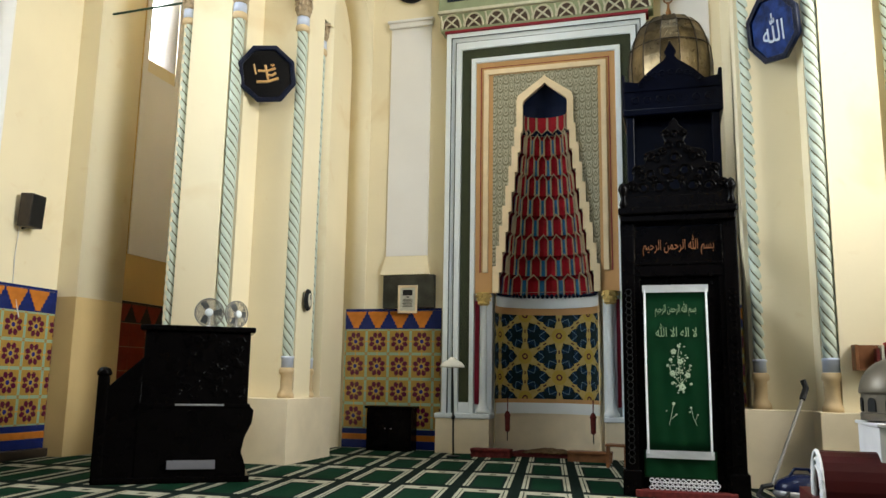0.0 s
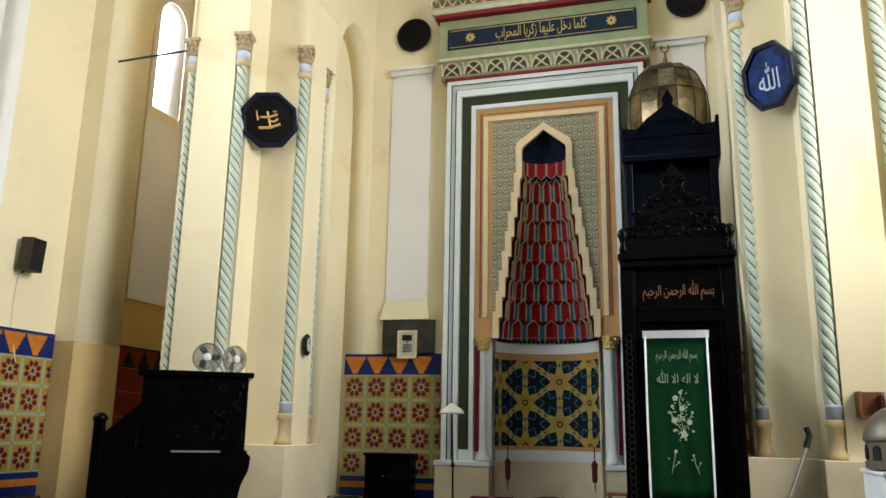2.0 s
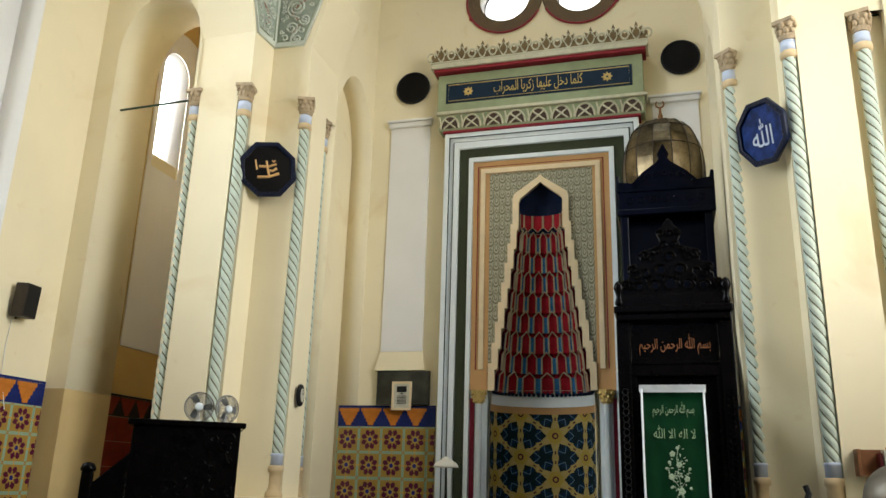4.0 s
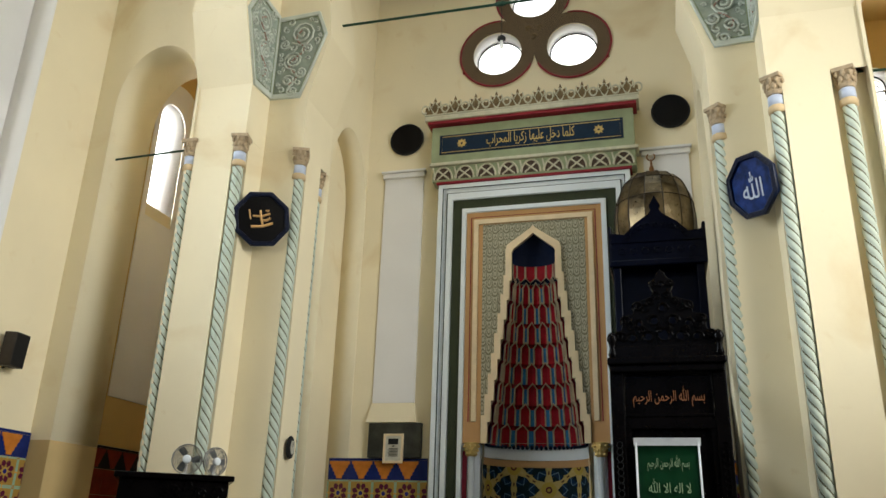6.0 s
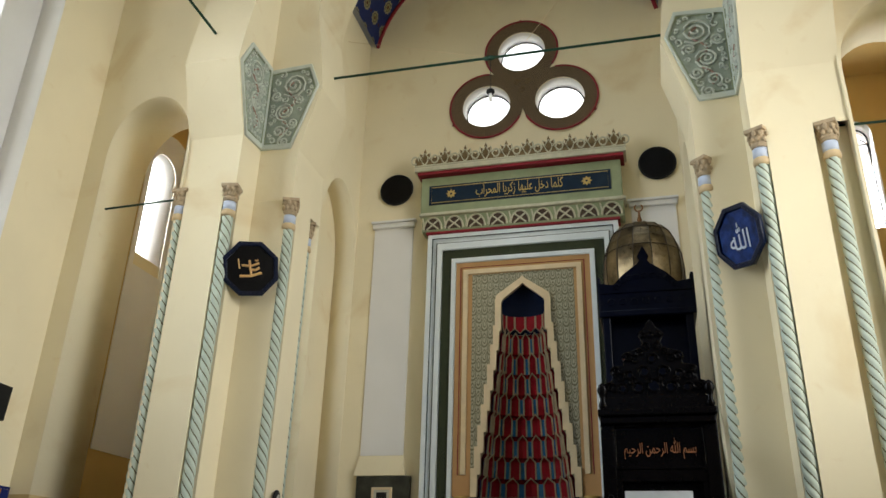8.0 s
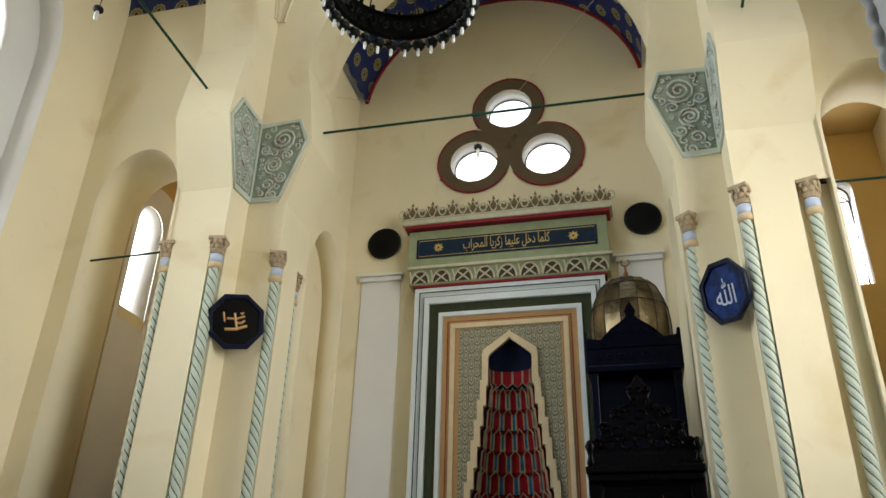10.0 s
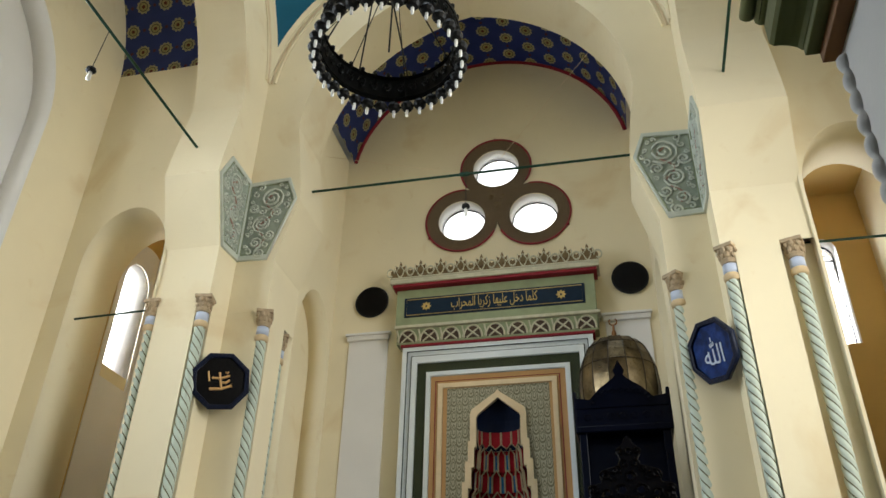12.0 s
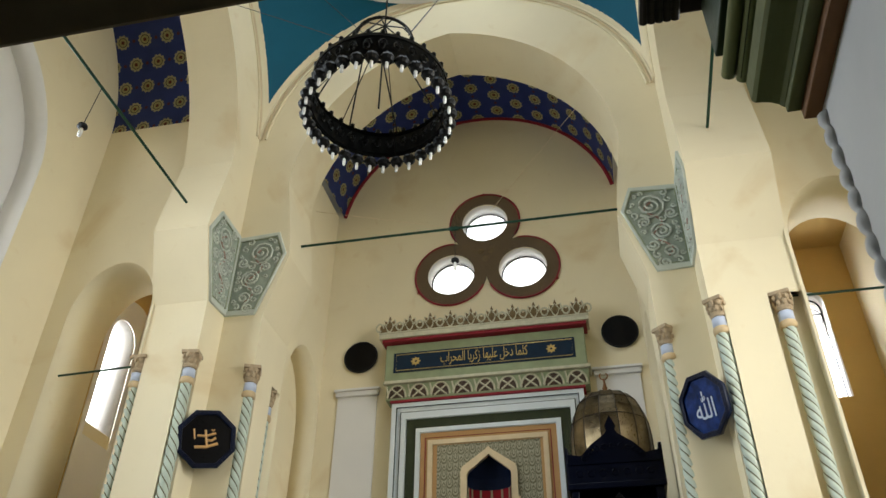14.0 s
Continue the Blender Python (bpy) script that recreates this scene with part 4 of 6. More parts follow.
# crowning inscription board over the niche
crown = thing("inscription_board", "navy inscription board in a sage and ivory carved cornice", "inscription", (0, 16.2, 9.12))
part("red_line", box(-2.10, 2.26, 15.80, 16.2, 9.01, 9.07, 0.01), RED_LINE, crown)
part("lower_frieze", box(-2.20, 2.36, 15.80, 16.2, 9.07, 9.46, 0.02), SAGE, crown, "sage painted frieze")
part("frieze_ledge", box(-2.26, 2.42, 15.72, 16.2, 9.45, 9.53, 0.02), SAGE_LIGHT, crown)
arch_bm = tube([(0.21 * math.cos(radians(a)), 0, 0.30 * math.sin(radians(a))) for a in range(0, 181, 15)], 0.022, 6)
for q in (((-0.14, 0, 0.0), (0.12, 0, 0.22)), ((0.14, 0, 0.0), (-0.12, 0, 0.22))):
    tube(q, 0.022, 5, bm=arch_bm)
tube([(-0.25, 0, 0.30), (-0.21, 0.0, 0.12), (-0.23, 0, 0.02)], 0.02, 5, bm=arch_bm)
arch_me = mesh(arch_bm, "frieze_arch", [SAGE_LIGHT])
for k in range(9):
    ob = part("frieze_arch", arch_me, None, crown)
    ob.location = Vector((-1.94 + 0.505 * k, 15.785, 9.12)) - crown.location
    ob.matrix_parent_inverse = Matrix()
# flat dark plates; the shade of the hollows is put into their colour
for k in range(9):
    ob = part("frieze_hollow_shade", plate([arc(-1.94 + 0.505 * k, 9.12, 0.19, 0, 180, 10, 0.28)], 0.02, facing_y(15.797)), FRIEZE_SHADE, crown)
part("board", box(-2.26, 2.35, 15.84, 16.2, 9.53, 10.5, 0.01), SAGE, crown, "sage green board")
part("navy_field", box(-2.06, 2.12, 15.822, 15.85, 9.77, 10.27, 0.005), NAVY, crown, "navy painted field")
part("gilt_line", tube([(-2.0, 15.82, 9.82), (2.06, 15.82, 9.82), (2.06, 15.82, 10.22), (-2.0, 15.82, 10.22)], 0.01, 5, closed=True), GOLD, crown)
part("inscription", lettering(VERSE_LINE, 2.0, 0.33, 0.012, facing_y(15.815) @ Matrix.Translation((0.06, 10.02, 0))), GOLD, crown, "gilt Arabic inscription")
for x in (-1.53, 1.59):
    star = []
    for k in range(16):
        r = 0.12 if k % 2 == 0 else 0.075
        star.append((x + r * math.cos(math.pi * k / 8), 10.02 + r * math.sin(math.pi * k / 8)))
    part("rosette", plate([star, circle(x, 10.02, 0.03, 10)], 0.02, facing_y(15.815)), GOLD, crown, "gilt eight-pointed rosette")
part("red_fillet", box(-2.33, 2.43, 15.70, 16.2, 10.52, 10.60, 0.01), RED_LINE, crown)
part("upper_frieze", box(-2.40, 2.49, 15.66, 16.2, 10.60, 10.72, 0.02), SAGE_LIGHT, crown, "ivory carved frieze")
wave = []
for k in range(161):
    u = -2.40 + 4.89 * k / 160
    ph = abs(((u + 2.16) / 0.49 + 0.5) % 1.0 - 0.5) * 2
    wave.append((u, 10.95 + 0.13 * max(0.0, 1 - 1.9 * ph) ** 0.6 + 0.06 * max(0.0, 1 - 4 * abs(ph - 0.72))))
part("crest", plate([[(2.49, 10.71), (-2.40, 10.71)] + wave], 0.05, facing_y(15.72)), PALMETTE, crown, "brown ground of the pierced crest")
pal = bmesh.new()
for a, l, w in ((90, 0.24, 0.04), (52, 0.19, 0.04), (128, 0.19, 0.04), (18, 0.14, 0.035), (162, 0.14, 0.035)):
    m = Matrix.Translation((0.5 * l * math.cos(radians(a)), 0, 0.06 + 0.5 * l * math.sin(radians(a)))) @ Matrix.Rotation(-radians(a - 90), 4, "Y") @ Matrix.Diagonal((w, 0.03, l * 0.55, 1))
    bmesh.ops.create_icosphere(pal, subdivisions=1, radius=1, matrix=m)
scroll = bmesh.new()
for sx in (-1, 1):
    tube([(sx * (0.245 - 0.10 * math.cos(0.55 * q) * (1 - 0.04 * q)), -0.012, 0.07 + 0.10 * math.sin(0.55 * q) * (1 - 0.04 * q)) for q in range(11)], 0.017, 5, bm=scroll)
    tube([(0, -0.012, 0.22), (sx * 0.08, -0.014, 0.13), (sx * 0.06, -0.012, 0.03), (0, -0.012, -0.03)], 0.016, 5, bm=scroll)
    tube([(sx * 0.07, -0.012, 0.06), (sx * 0.15, -0.016, 0.16), (sx * 0.12, -0.012, 0.22)], 0.015, 5, bm=scroll)
tube([(-0.245, -0.01, -0.04), (0.245, -0.01, -0.04)], 0.022, 5, bm=scroll)
scroll_me = mesh(scroll, "crest_scroll", [SAGE_LIGHT])
pal_me = mesh(pal, "palmette", [PALMETTE])
for k in range(10):
    for nm, me in (("palmette", pal_me), ("crest_scroll", scroll_me)):
        ob = part(nm, me, None, crown)
        ob.location = Vector((-2.16 + 0.49 * k, 15.685, 10.80)) - crown.location
        ob.scale = (1, 1, 1.35)
        ob.matrix_parent_inverse = Matrix()

# round openings: painted rims, iron bars, glass and bright sky
rosewin = thing("trefoil_window", "three round windows joined by brown painted rims", "window", (0, 16.2, 12.0))
for (u, v) in TREFOIL:
    rim = part("rim", plate([circle(u, v, 0.92, 48), circle(u, v, HOLE, 48)], 0.03, facing_y(16.19 - 0.004 * TREFOIL.index((u, v)))), RIM_BROWN, rosewin, "brown scrollwork painted rim")
    uv_from(rim, lambda c: (c.x, c.z))
    away = math.atan2(v - 13.08, u - 0.12)
    part("rim_line", tube([(u + 0.915 * math.cos(away + radians(a)), 16.17, v + 0.915 * math.sin(away + radians(a))) for a in range(-124, 125, 4)], 0.026, 6), RED_LINE, rosewin, "dark red painted line")
    tip = (u + 0.98 * math.cos(away), v + 0.98 * math.sin(away))
    part("rim_point", plate([[tip, (u + 0.90 * math.cos(away + 0.10), v + 0.90 * math.sin(away + 0.10)), (u + 0.90 * math.cos(away - 0.10), v + 0.90 * math.sin(away - 0.10))]], 0.02, facing_y(16.18)), RED_LINE, rosewin)
    part("reveal", plate([circle(u, v, HOLE + 0.03, 48), circle(u, v, HOLE - 0.005, 48)], 0.46, facing_y(16.46)), PLASTER_WHITE, rosewin)
    part("iron_ring", tube([(x, 16.6, z) for x, z in circle(u, v, HOLE - 0.03, 40)], 0.018, 5, closed=True), IRON, rosewin)
    pane = part("pane", plate([circle(u, v, HOLE, 40)], 0.01, facing_y(16.62)), GLASS, rosewin)
    pane.visible_shadow = False
uv_from(part("spandrel", plate([circle(0.12, 13.08, 0.42, 24)], 0.02, facing_y(16.186)), RIM_BROWN, rosewin), lambda c: (c.x, c.z))
for a in range(3):
    part("spandrel_scroll", tube([(0.12 + 0.16 * math.cos(2.094 * a + 0.5) + 0.09 * (1 - k / 14) * math.cos(0.8 * k), 16.165, 13.08 + 0.16 * math.sin(2.094 * a + 0.5) + 0.09 * (1 - k / 14) * math.sin(0.8 * k)) for k in range(12)], 0.014, 5), PALMETTE, rosewin)
sky_card = structure("backdrop_front", box(-3.0, 9.0, 18.2, 18.25, 7.5, 16.0), GLOW_SKY, "bright overcast sky beyond the windows", "sky")
structure("backdrop_west", box(-10.8, -10.75, 2.0, 16.5, 6.0, 17.0), GLOW_SKY, "bright overcast sky beyond the windows", "sky")
# unseen box added behind the niche, so that no backdrop glow leaks through
g = box(-1.5, 1.7, 17.0, 17.2, 0.0, 8.6)
box(-1.5, -1.2, 16.69, 17.0, 0.0, 8.6, 0, g), box(1.4, 1.7, 16.69, 17.0, 0.0, 8.6, 0, g), box(-1.5, 1.7, 16.69, 17.2, 8.6, 8.8, 0, g)
structure("niche_light_block", g, PLASTER, "unseen box that blocks backdrop light behind the prayer niche", "wall")

# ---- the pulpit with its stair portal and domed canopy ----
PX, PY = 2.65, 10.9
minbar = thing("pulpit", "tall black carved wooden pulpit with a stair portal and domed canopy", "pulpit", (PX, PY, 0))
for sx in (-1, 1):
    x = PX + sx * 0.66
    part("portal_post", box(x - 0.09, x + 0.09, PY, PY + 0.22, 0.0, 3.62, 0.015), EBONY, minbar, "black wooden post")
    part("post_foot", box(x - 0.12, x + 0.12, PY - 0.04, PY + 0.26, 0.0, 0.34, 0.02), EBONY, minbar)
    g = bmesh.new()
    for k in range(26):
        z = 0.45 + 0.088 * k
        m = Matrix.Translation((x, PY - 0.012, z)) @ Matrix.Rotation(math.pi / 2, 4, "X")
        tube([(x + 0.04 * math.cos(a), PY - 0.012, z + 0.044 * math.sin(a)) for a in [2 * math.pi * q / 8 for q in range(8)]], 0.009, 4, bm=g, closed=True)
    part("lattice", g, EBONY if sx > 0 else IRON, minbar, "pierced lattice strip")
    part("jamb", box(PX + sx * 0.54 - 0.035, PX + sx * 0.54 + 0.035, PY + 0.03, PY + 0.2, 0.0, 2.95, 0.01), EBONY, minbar)
part("door_leaf", box(PX - 0.51, PX + 0.51, PY + 0.1, PY + 0.14, 0.05, 2.86), EBONY, minbar, "black door boards")
part("threshold", box(PX - 0.62, PX + 0.62, PY - 0.12, PY + 0.2, 0.0, 0.10, 0.015), RUG_RED, minbar, "red carpeted threshold step")
g = bmesh.new()
for k in range(13):
    for r in range(3):
        x, z = PX - 0.42 + 0.065 * k + 0.03 * (r % 2), 0.13 + 0.045 * r
        tube([(x + 0.028 * math.cos(2 * math.pi * q / 6), PY - 0.02, z + 0.024 * math.sin(2 * math.pi * q / 6)) for q in range(6)], 0.008, 4, bm=g, closed=True)
part("threshold_grille", g, CLOTH_WHITE, minbar, "white trellis border")
part("lintel", box(PX - 0.72, PX + 0.72, PY + 0.02, PY + 0.22, 2.86, 3.02, 0.015), EBONY, minbar)
part("name_panel", box(PX - 0.55, PX + 0.55, PY + 0.06, PY + 0.12, 3.02, 3.55), EBONY, minbar, "recessed black inscription panel")
part("panel_rail", box(PX - 0.56, PX + 0.56, PY + 0.01, PY + 0.1, 3.02, 3.06, 0.008), EBONY, minbar)
part("inscription", lettering(BASMALA, 0.92, 0.27, 0.008, facing_y(PY + 0.055) @ Matrix.Translation((PX, 3.29, 0))), material("red gold lettering", (0.22, 0.09, 0.04), 0.5, 0.2), minbar, "red gold Arabic inscription")
part("cornice", box(PX - 0.745, PX + 0.745, PY - 0.08, PY + 0.3, 3.60, 3.70, 0.02), EBONY, minbar)
part("cornice", box(PX - 0.77, PX + 0.77, PY - 0.12, PY + 0.32, 3.70, 3.80, 0.02), EBONY, minbar)
part("parapet", box(PX - 0.70, PX + 0.70, PY, PY + 0.2, 3.80, 3.98, 0.015), EBONY, minbar)
for sx in (-1, 1):
    part("corner_scroll", lathe([(0.03, 3.8), (0.06, 3.86), (0.035, 3.95), (0.05, 4.02), (0.075, 4.08), (0.05, 4.15), (0.01, 4.18)], 12, (PX + sx * 0.70, PY + 0.02, 0)), EBONY, minbar, "", True)
# pierced crest of leaf scrolls
half = [(0.64, 3.97), (0.69, 4.06), (0.67, 4.17), (0.57, 4.20), (0.55, 4.30), (0.56, 4.38), (0.47, 4.43), (0.40, 4.43), (0.38, 4.53), (0.33, 4.62), (0.23, 4.65), (0.15, 4.66), (0.12, 4.74), (0.16, 4.83), (0.13, 4.92), (0.07, 4.97), (0.05, 5.03), (0.0, 5.08)]
outline = [(PX + u, v) for u, v in half] + [(PX - u, v) for u, v in half[::-1][1:]]
holes = []
for u, v, r in ((0, 4.12, 0.09), (0.22, 4.1, 0.07), (-0.22, 4.1, 0.07), (0.43, 4.09, 0.06), (-0.43, 4.09, 0.06), (0.13, 4.32, 0.07), (-0.13, 4.32, 0.07), (0.33, 4.28, 0.05), (-0.33, 4.28, 0.05), (0, 4.5, 0.06), (0.0, 4.84, 0.04)):
    holes.append(circle(PX + u, v, r, 12))
part("crest", plate([outline] + holes, 0.07, facing_y(PY + 0.08), 0.012), EBONY, minbar, "pierced carved crest")
g = bmesh.new()
rnd = random.Random(4)
for u, v, r in ((0, 4.12, 0.09), (0.22, 4.1, 0.07), (0.43, 4.09, 0.06), (0.13, 4.32, 0.07), (0.33, 4.28, 0.05), (0, 4.5, 0.06), (0.0, 4.84, 0.04), (0.55, 4.1, 0.05), (0.45, 4.25, 0.05), (0.24, 4.5, 0.05), (0.07, 4.68, 0.04)):
    for sx in ((-1, 1) if u else (1,)):
        tube([(PX + sx * u + sx * (r + 0.025 - 0.004 * q) * math.cos(0.55 * q), PY + 0.03, v + (r + 0.025 - 0.004 * q) * math.sin(0.55 * q)) for q in range(14)], 0.014, 5, bm=g)
for u, v, r in ((0.60, 4.12, 0.075), (0.50, 4.34, 0.075), (0.33, 4.53, 0.08), (0.11, 4.85, 0.055), (0.16, 4.60, 0.06), (0.28, 4.20, 0.06), (0.06, 4.20, 0.05)):
    for sx in (-1, 1):
        tube([(PX + sx * u + sx * r * (1 - 0.055 * q) * math.cos(0.6 * q - 0.8), PY + 0.025, v + r * (1 - 0.055 * q) * math.sin(0.6 * q - 0.8)) for q in range(16)], 0.017, 5, bm=g)
tagged(part("crest_scroll", g, EBONY, minbar, "carved leaf scrolls"), kind="stuff")
# stair body
for sx in (-1, 1):
    x = PX + sx * 0.66
    part("side_panel", plate([[(11.12, 0), (14.9, 0), (14.9, 3.9), (13.4, 3.9), (11.12, 1.2)]], 0.07, facing_x(x)), EBONY, minbar, "black panelled stair side")
    part("handrail", tube([(x, 11.12, 2.1), (x, 13.4, 4.8)], 0.05, 8), EBONY, minbar)
for k in range(9):
    part("stair_step", box(PX - 0.62, PX + 0.62, 11.2 + 0.27 * k, 11.5 + 0.27 * k, 0.0, 0.3 + 0.4 * k), EBONY, minbar)
part("platform", box(PX - 0.7, PX + 0.7, 13.5, 14.95, 3.8, 3.95), EBONY, minbar)
# canopy
CY0, CY1 = 13.55, 14.95
for sx in (-1, 1):
    for y in (CY0, CY1):
        part("canopy_post", box(PX + sx * 0.70 - 0.07, PX + sx * 0.70 + 0.07, y - 0.07, y + 0.07, 3.9, 6.0, 0.02), EBONY_BLUE, minbar, "dark post of the canopy")
    part("canopy_side", box(PX + sx * 0.74 - 0.02, PX + sx * 0.74 + 0.02, CY0, CY1, 3.9, 6.1), EBONY_BLUE, minbar)
    part("side_bracket", box(PX + sx * 0.80 - 0.03, PX + sx * 0.80 + 0.03, CY0 - 0.1, CY1, 6.0, 6.75, 0.02), EBONY_BLUE, minbar)
part("canopy_back", box(PX - 0.7, PX + 0.7, CY1 - 0.03, CY1 + 0.03, 3.9, 6.1), EBONY_BLUE, minbar)
part("canopy_front", box(PX - 0.66, PX + 0.66, CY0 + 0.25, CY0 + 0.29, 4.0, 6.0), EBONY_BLUE, minbar, "dark blue black board")
part("canopy_rail", box(PX - 0.82, PX + 0.82, CY0 - 0.14, CY1 + 0.1, 5.98, 6.10, 0.02), EBONY_BLUE, minbar)
part("canopy_frieze", box(PX - 0.80, PX + 0.80, CY0 - 0.10, CY1 + 0.06, 6.10, 6.42, 0.015), EBONY_BLUE, minbar, "carved frieze")
gable = [(0.80, 6.42), (0.78, 6.62), (0.55, 6.58), (0.36, 6.78), (0.12, 6.95), (0.07, 7.02), (0.1, 7.1), (0.07, 7.16), (0.0, 7.3)]
part("gable", plate([[(PX + u, v) for u, v in gable] + [(PX - u, v) for u, v in gable[::-1][1:]]], 0.08, facing_y(CY0 - 0.08), 0.012), EBONY_BLUE, minbar, "ogee gable with a carved knob")
g = bmesh.new()
for k in range(11):
    a = math.pi * (k + 0.5) / 11
    tube([(PX + 0.50 * math.cos(a) + 0.05 * math.cos(0.8 * q), CY0 - 0.13, 6.50 + 0.22 * math.sin(a) + 0.05 * math.sin(0.8 * q)) for q in range(8)], 0.011, 5, bm=g)
for k in range(7):
    tube([(PX - 0.6 + 0.2 * k + 0.06 * math.cos(0.8 * q), CY0 - 0.105, 6.26 + 0.06 * math.sin(0.8 * q)) for q in range(8)], 0.011, 5, bm=g)
tagged(part("gable_carving", g, EBONY_BLUE, minbar), kind="stuff")
prof = [(0.64, 6.42), (0.70, 6.62), (0.735, 6.9), (0.735, 7.15), (0.71, 7.4), (0.655, 7.62), (0.56, 7.82), (0.42, 7.97), (0.24, 8.05), (0.05, 8.08)]
part("dome", lathe(prof, 14, (PX, (CY0 + CY1) / 2, 0)), BRONZE, minbar, "faceted tarnished gilt dome")
g = bmesh.new()
for k in range(14):
    a = 2 * math.pi * k / 14
    tube([(PX + (r + 0.004) * math.cos(a), (CY0 + CY1) / 2 + (r + 0.004) * math.sin(a), z) for r, z in prof], 0.011, 4, bm=g)
for r, z in (prof[4], prof[6]):
    tube([(PX + (r + 0.004) * math.cos(2 * math.pi * k / 28), (CY0 + CY1) / 2 + (r + 0.004) * math.sin(2 * math.pi * k / 28), z) for k in range(28)], 0.009, 4, bm=g, closed=True)
part("dome_seam", g, BROWN_WOOD, minbar, "dark soldered seams")
part("finial", lathe([(0.06, 8.05), (0.03, 8.12), (0.05, 8.2), (0.025, 8.28), (0.02, 8.4)], 10, (PX, (CY0 + CY1) / 2, 0)), RUST, minbar, "", True)
part("crescent", tube([(PX + 0.075 * math.cos(radians(a)), (CY0 + CY1) / 2, 8.46 + 0.075 * math.sin(radians(a))) for a in range(130, 411, 20)], 0.014, 6), RUST, minbar, "small crescent")

# green embroidered curtain over the portal
curtain = thing("curtain", "green satin curtain with white fringe and pale embroidered flowers", "curtain", (PX - 0.07, PY - 0.03, 0.5))


def drape(x0, x1, z0, z1, y, amp):
    rows = []
    for i in range(13):
        z = z0 + (z1 - z0) * i / 12
        rows.append([(x0 + (x1 - x0) * j / 24, y + amp * math.sin(j * 0.9 + 0.4 * i) * (1.2 - i / 12), z) for j in range(25)])
    g = loft(rows, closed=False)
    bmesh.ops.solidify(g, geom=g.faces[:], thickness=0.006)
    return g


CX0, CX1 = 2.20, 2.98
part("cloth", drape(CX0, CX1, 0.55, 2.68, PY - 0.03, 0.006), CLOTH_GREEN, curtain, "", True)
part("lower_cloth", drape(CX0 - 0.06, CX1 + 0.06, 0.25, 0.6, PY - 0.005, 0.006), CLOTH_GREEN, curtain, "", True)
part("top_fringe", drape(CX0 - 0.03, CX1 + 0.03, 2.64, 2.74, PY - 0.05, 0.002), CLOTH_WHITE, curtain, "white top fringe")
part("bottom_fringe", drape(CX0 - 0.03, CX1 + 0.03, 0.50, 0.60, PY - 0.052, 0.002), CLOTH_WHITE, curtain, "white bottom fringe")
part("edge_braid", tube([(CX0, PY - 0.045, 0.55), (CX0 - 0.005, PY - 0.045, 1.6), (CX0, PY - 0.045, 2.68)], 0.016, 6), CLOTH_WHITE, curtain, "white edge braid")
part("edge_braid", tube([(CX1, PY - 0.045, 0.55), (CX1 + 0.005, PY - 0.045, 1.6), (CX1, PY - 0.045, 2.68)], 0.016, 6), CLOTH_WHITE, curtain, "white edge braid")
part("inscription", lettering(BASMALA, 0.52, 0.20, 0.006, facing_y(PY - 0.046) @ Matrix.Translation((PX - 0.06, 2.42, 0))), EMBROIDERY, curtain, "pale embroidered Arabic writing")
part("inscription", lettering(CREED, 0.52, 0.17, 0.006, facing_y(PY - 0.046) @ Matrix.Translation((PX - 0.06, 2.14, 0))), EMBROIDERY, curtain, "pale embroidered Arabic writing")
g = bmesh.new()
rnd = random.Random(9)


def flower(g, x, z, r):
    for k in range(5):
        a = 2 * math.pi * k / 5 + x * 9
        m = Matrix.Translation((x + r * 0.6 * math.cos(a), PY - 0.048, z + r * 0.6 * math.sin(a))) @ Matrix.Diagonal((r * 0.55, 0.006, r * 0.55, 1))
        bmesh.ops.create_icosphere(g, subdivisions=1, radius=1, matrix=m)


BLOOMS = ((2.55, 1.86, 5), (2.63, 1.73, 5), (2.53, 1.58, 5), (2.715, 1.555, 5), (2.645, 1.40, 6), (2.615, 1.935, 3), (2.51, 1.755, 3), (2.47, 1.68, 2.5), (2.755, 1.68, 2.5),
          (2.525, 1.45, 2.5), (2.755, 1.445, 2.5), (2.53, 1.19, 3), (2.745, 1.145, 2), (2.825, 1.055, 1.6), (2.56, 1.055, 2), (2.66, 1.34, 2), (2.73, 1.09, 1.6), (2.44, 1.10, 1.5))
for x, z, r in BLOOMS:
    flower(g, x, z, r * 0.0072)
for k in range(70):
    # small leaves that fill the spray
    a, q = rnd.uniform(0, 6.28), math.sqrt(rnd.random())
    m = Matrix.Translation((2.625 + 0.13 * q * math.cos(a), PY - 0.047, 1.64 + 0.33 * q * math.sin(a))) @ Matrix.Rotation(rnd.uniform(0, 3.1), 4, "Y") @ Matrix.Diagonal((0.018, 0.004, 0.007, 1))
    bmesh.ops.create_icosphere(g, subdivisions=1, radius=1, matrix=m)
for path in ([(2.64, 1.36), (2.62, 1.6), (2.6, 1.8), (2.63, 1.97)], [(2.64, 1.45), (2.72, 1.56), (2.75, 1.68)], [(2.62, 1.45), (2.54, 1.56), (2.48, 1.68)], [(2.47, 0.92), (2.50, 1.05), (2.53, 1.19)], [(2.81, 0.92), (2.77, 1.02), (2.745, 1.14)], [(2.50, 1.0), (2.56, 1.05)], [(2.79, 0.98), (2.82, 1.05)]):
    tube([(x, PY - 0.046, z) for x, z in path], 0.004, 4, bm=g)
part("flower_spray", g, material("white embroidery", (0.33, 0.42, 0.28), 0.7), curtain, "white embroidered flowers")

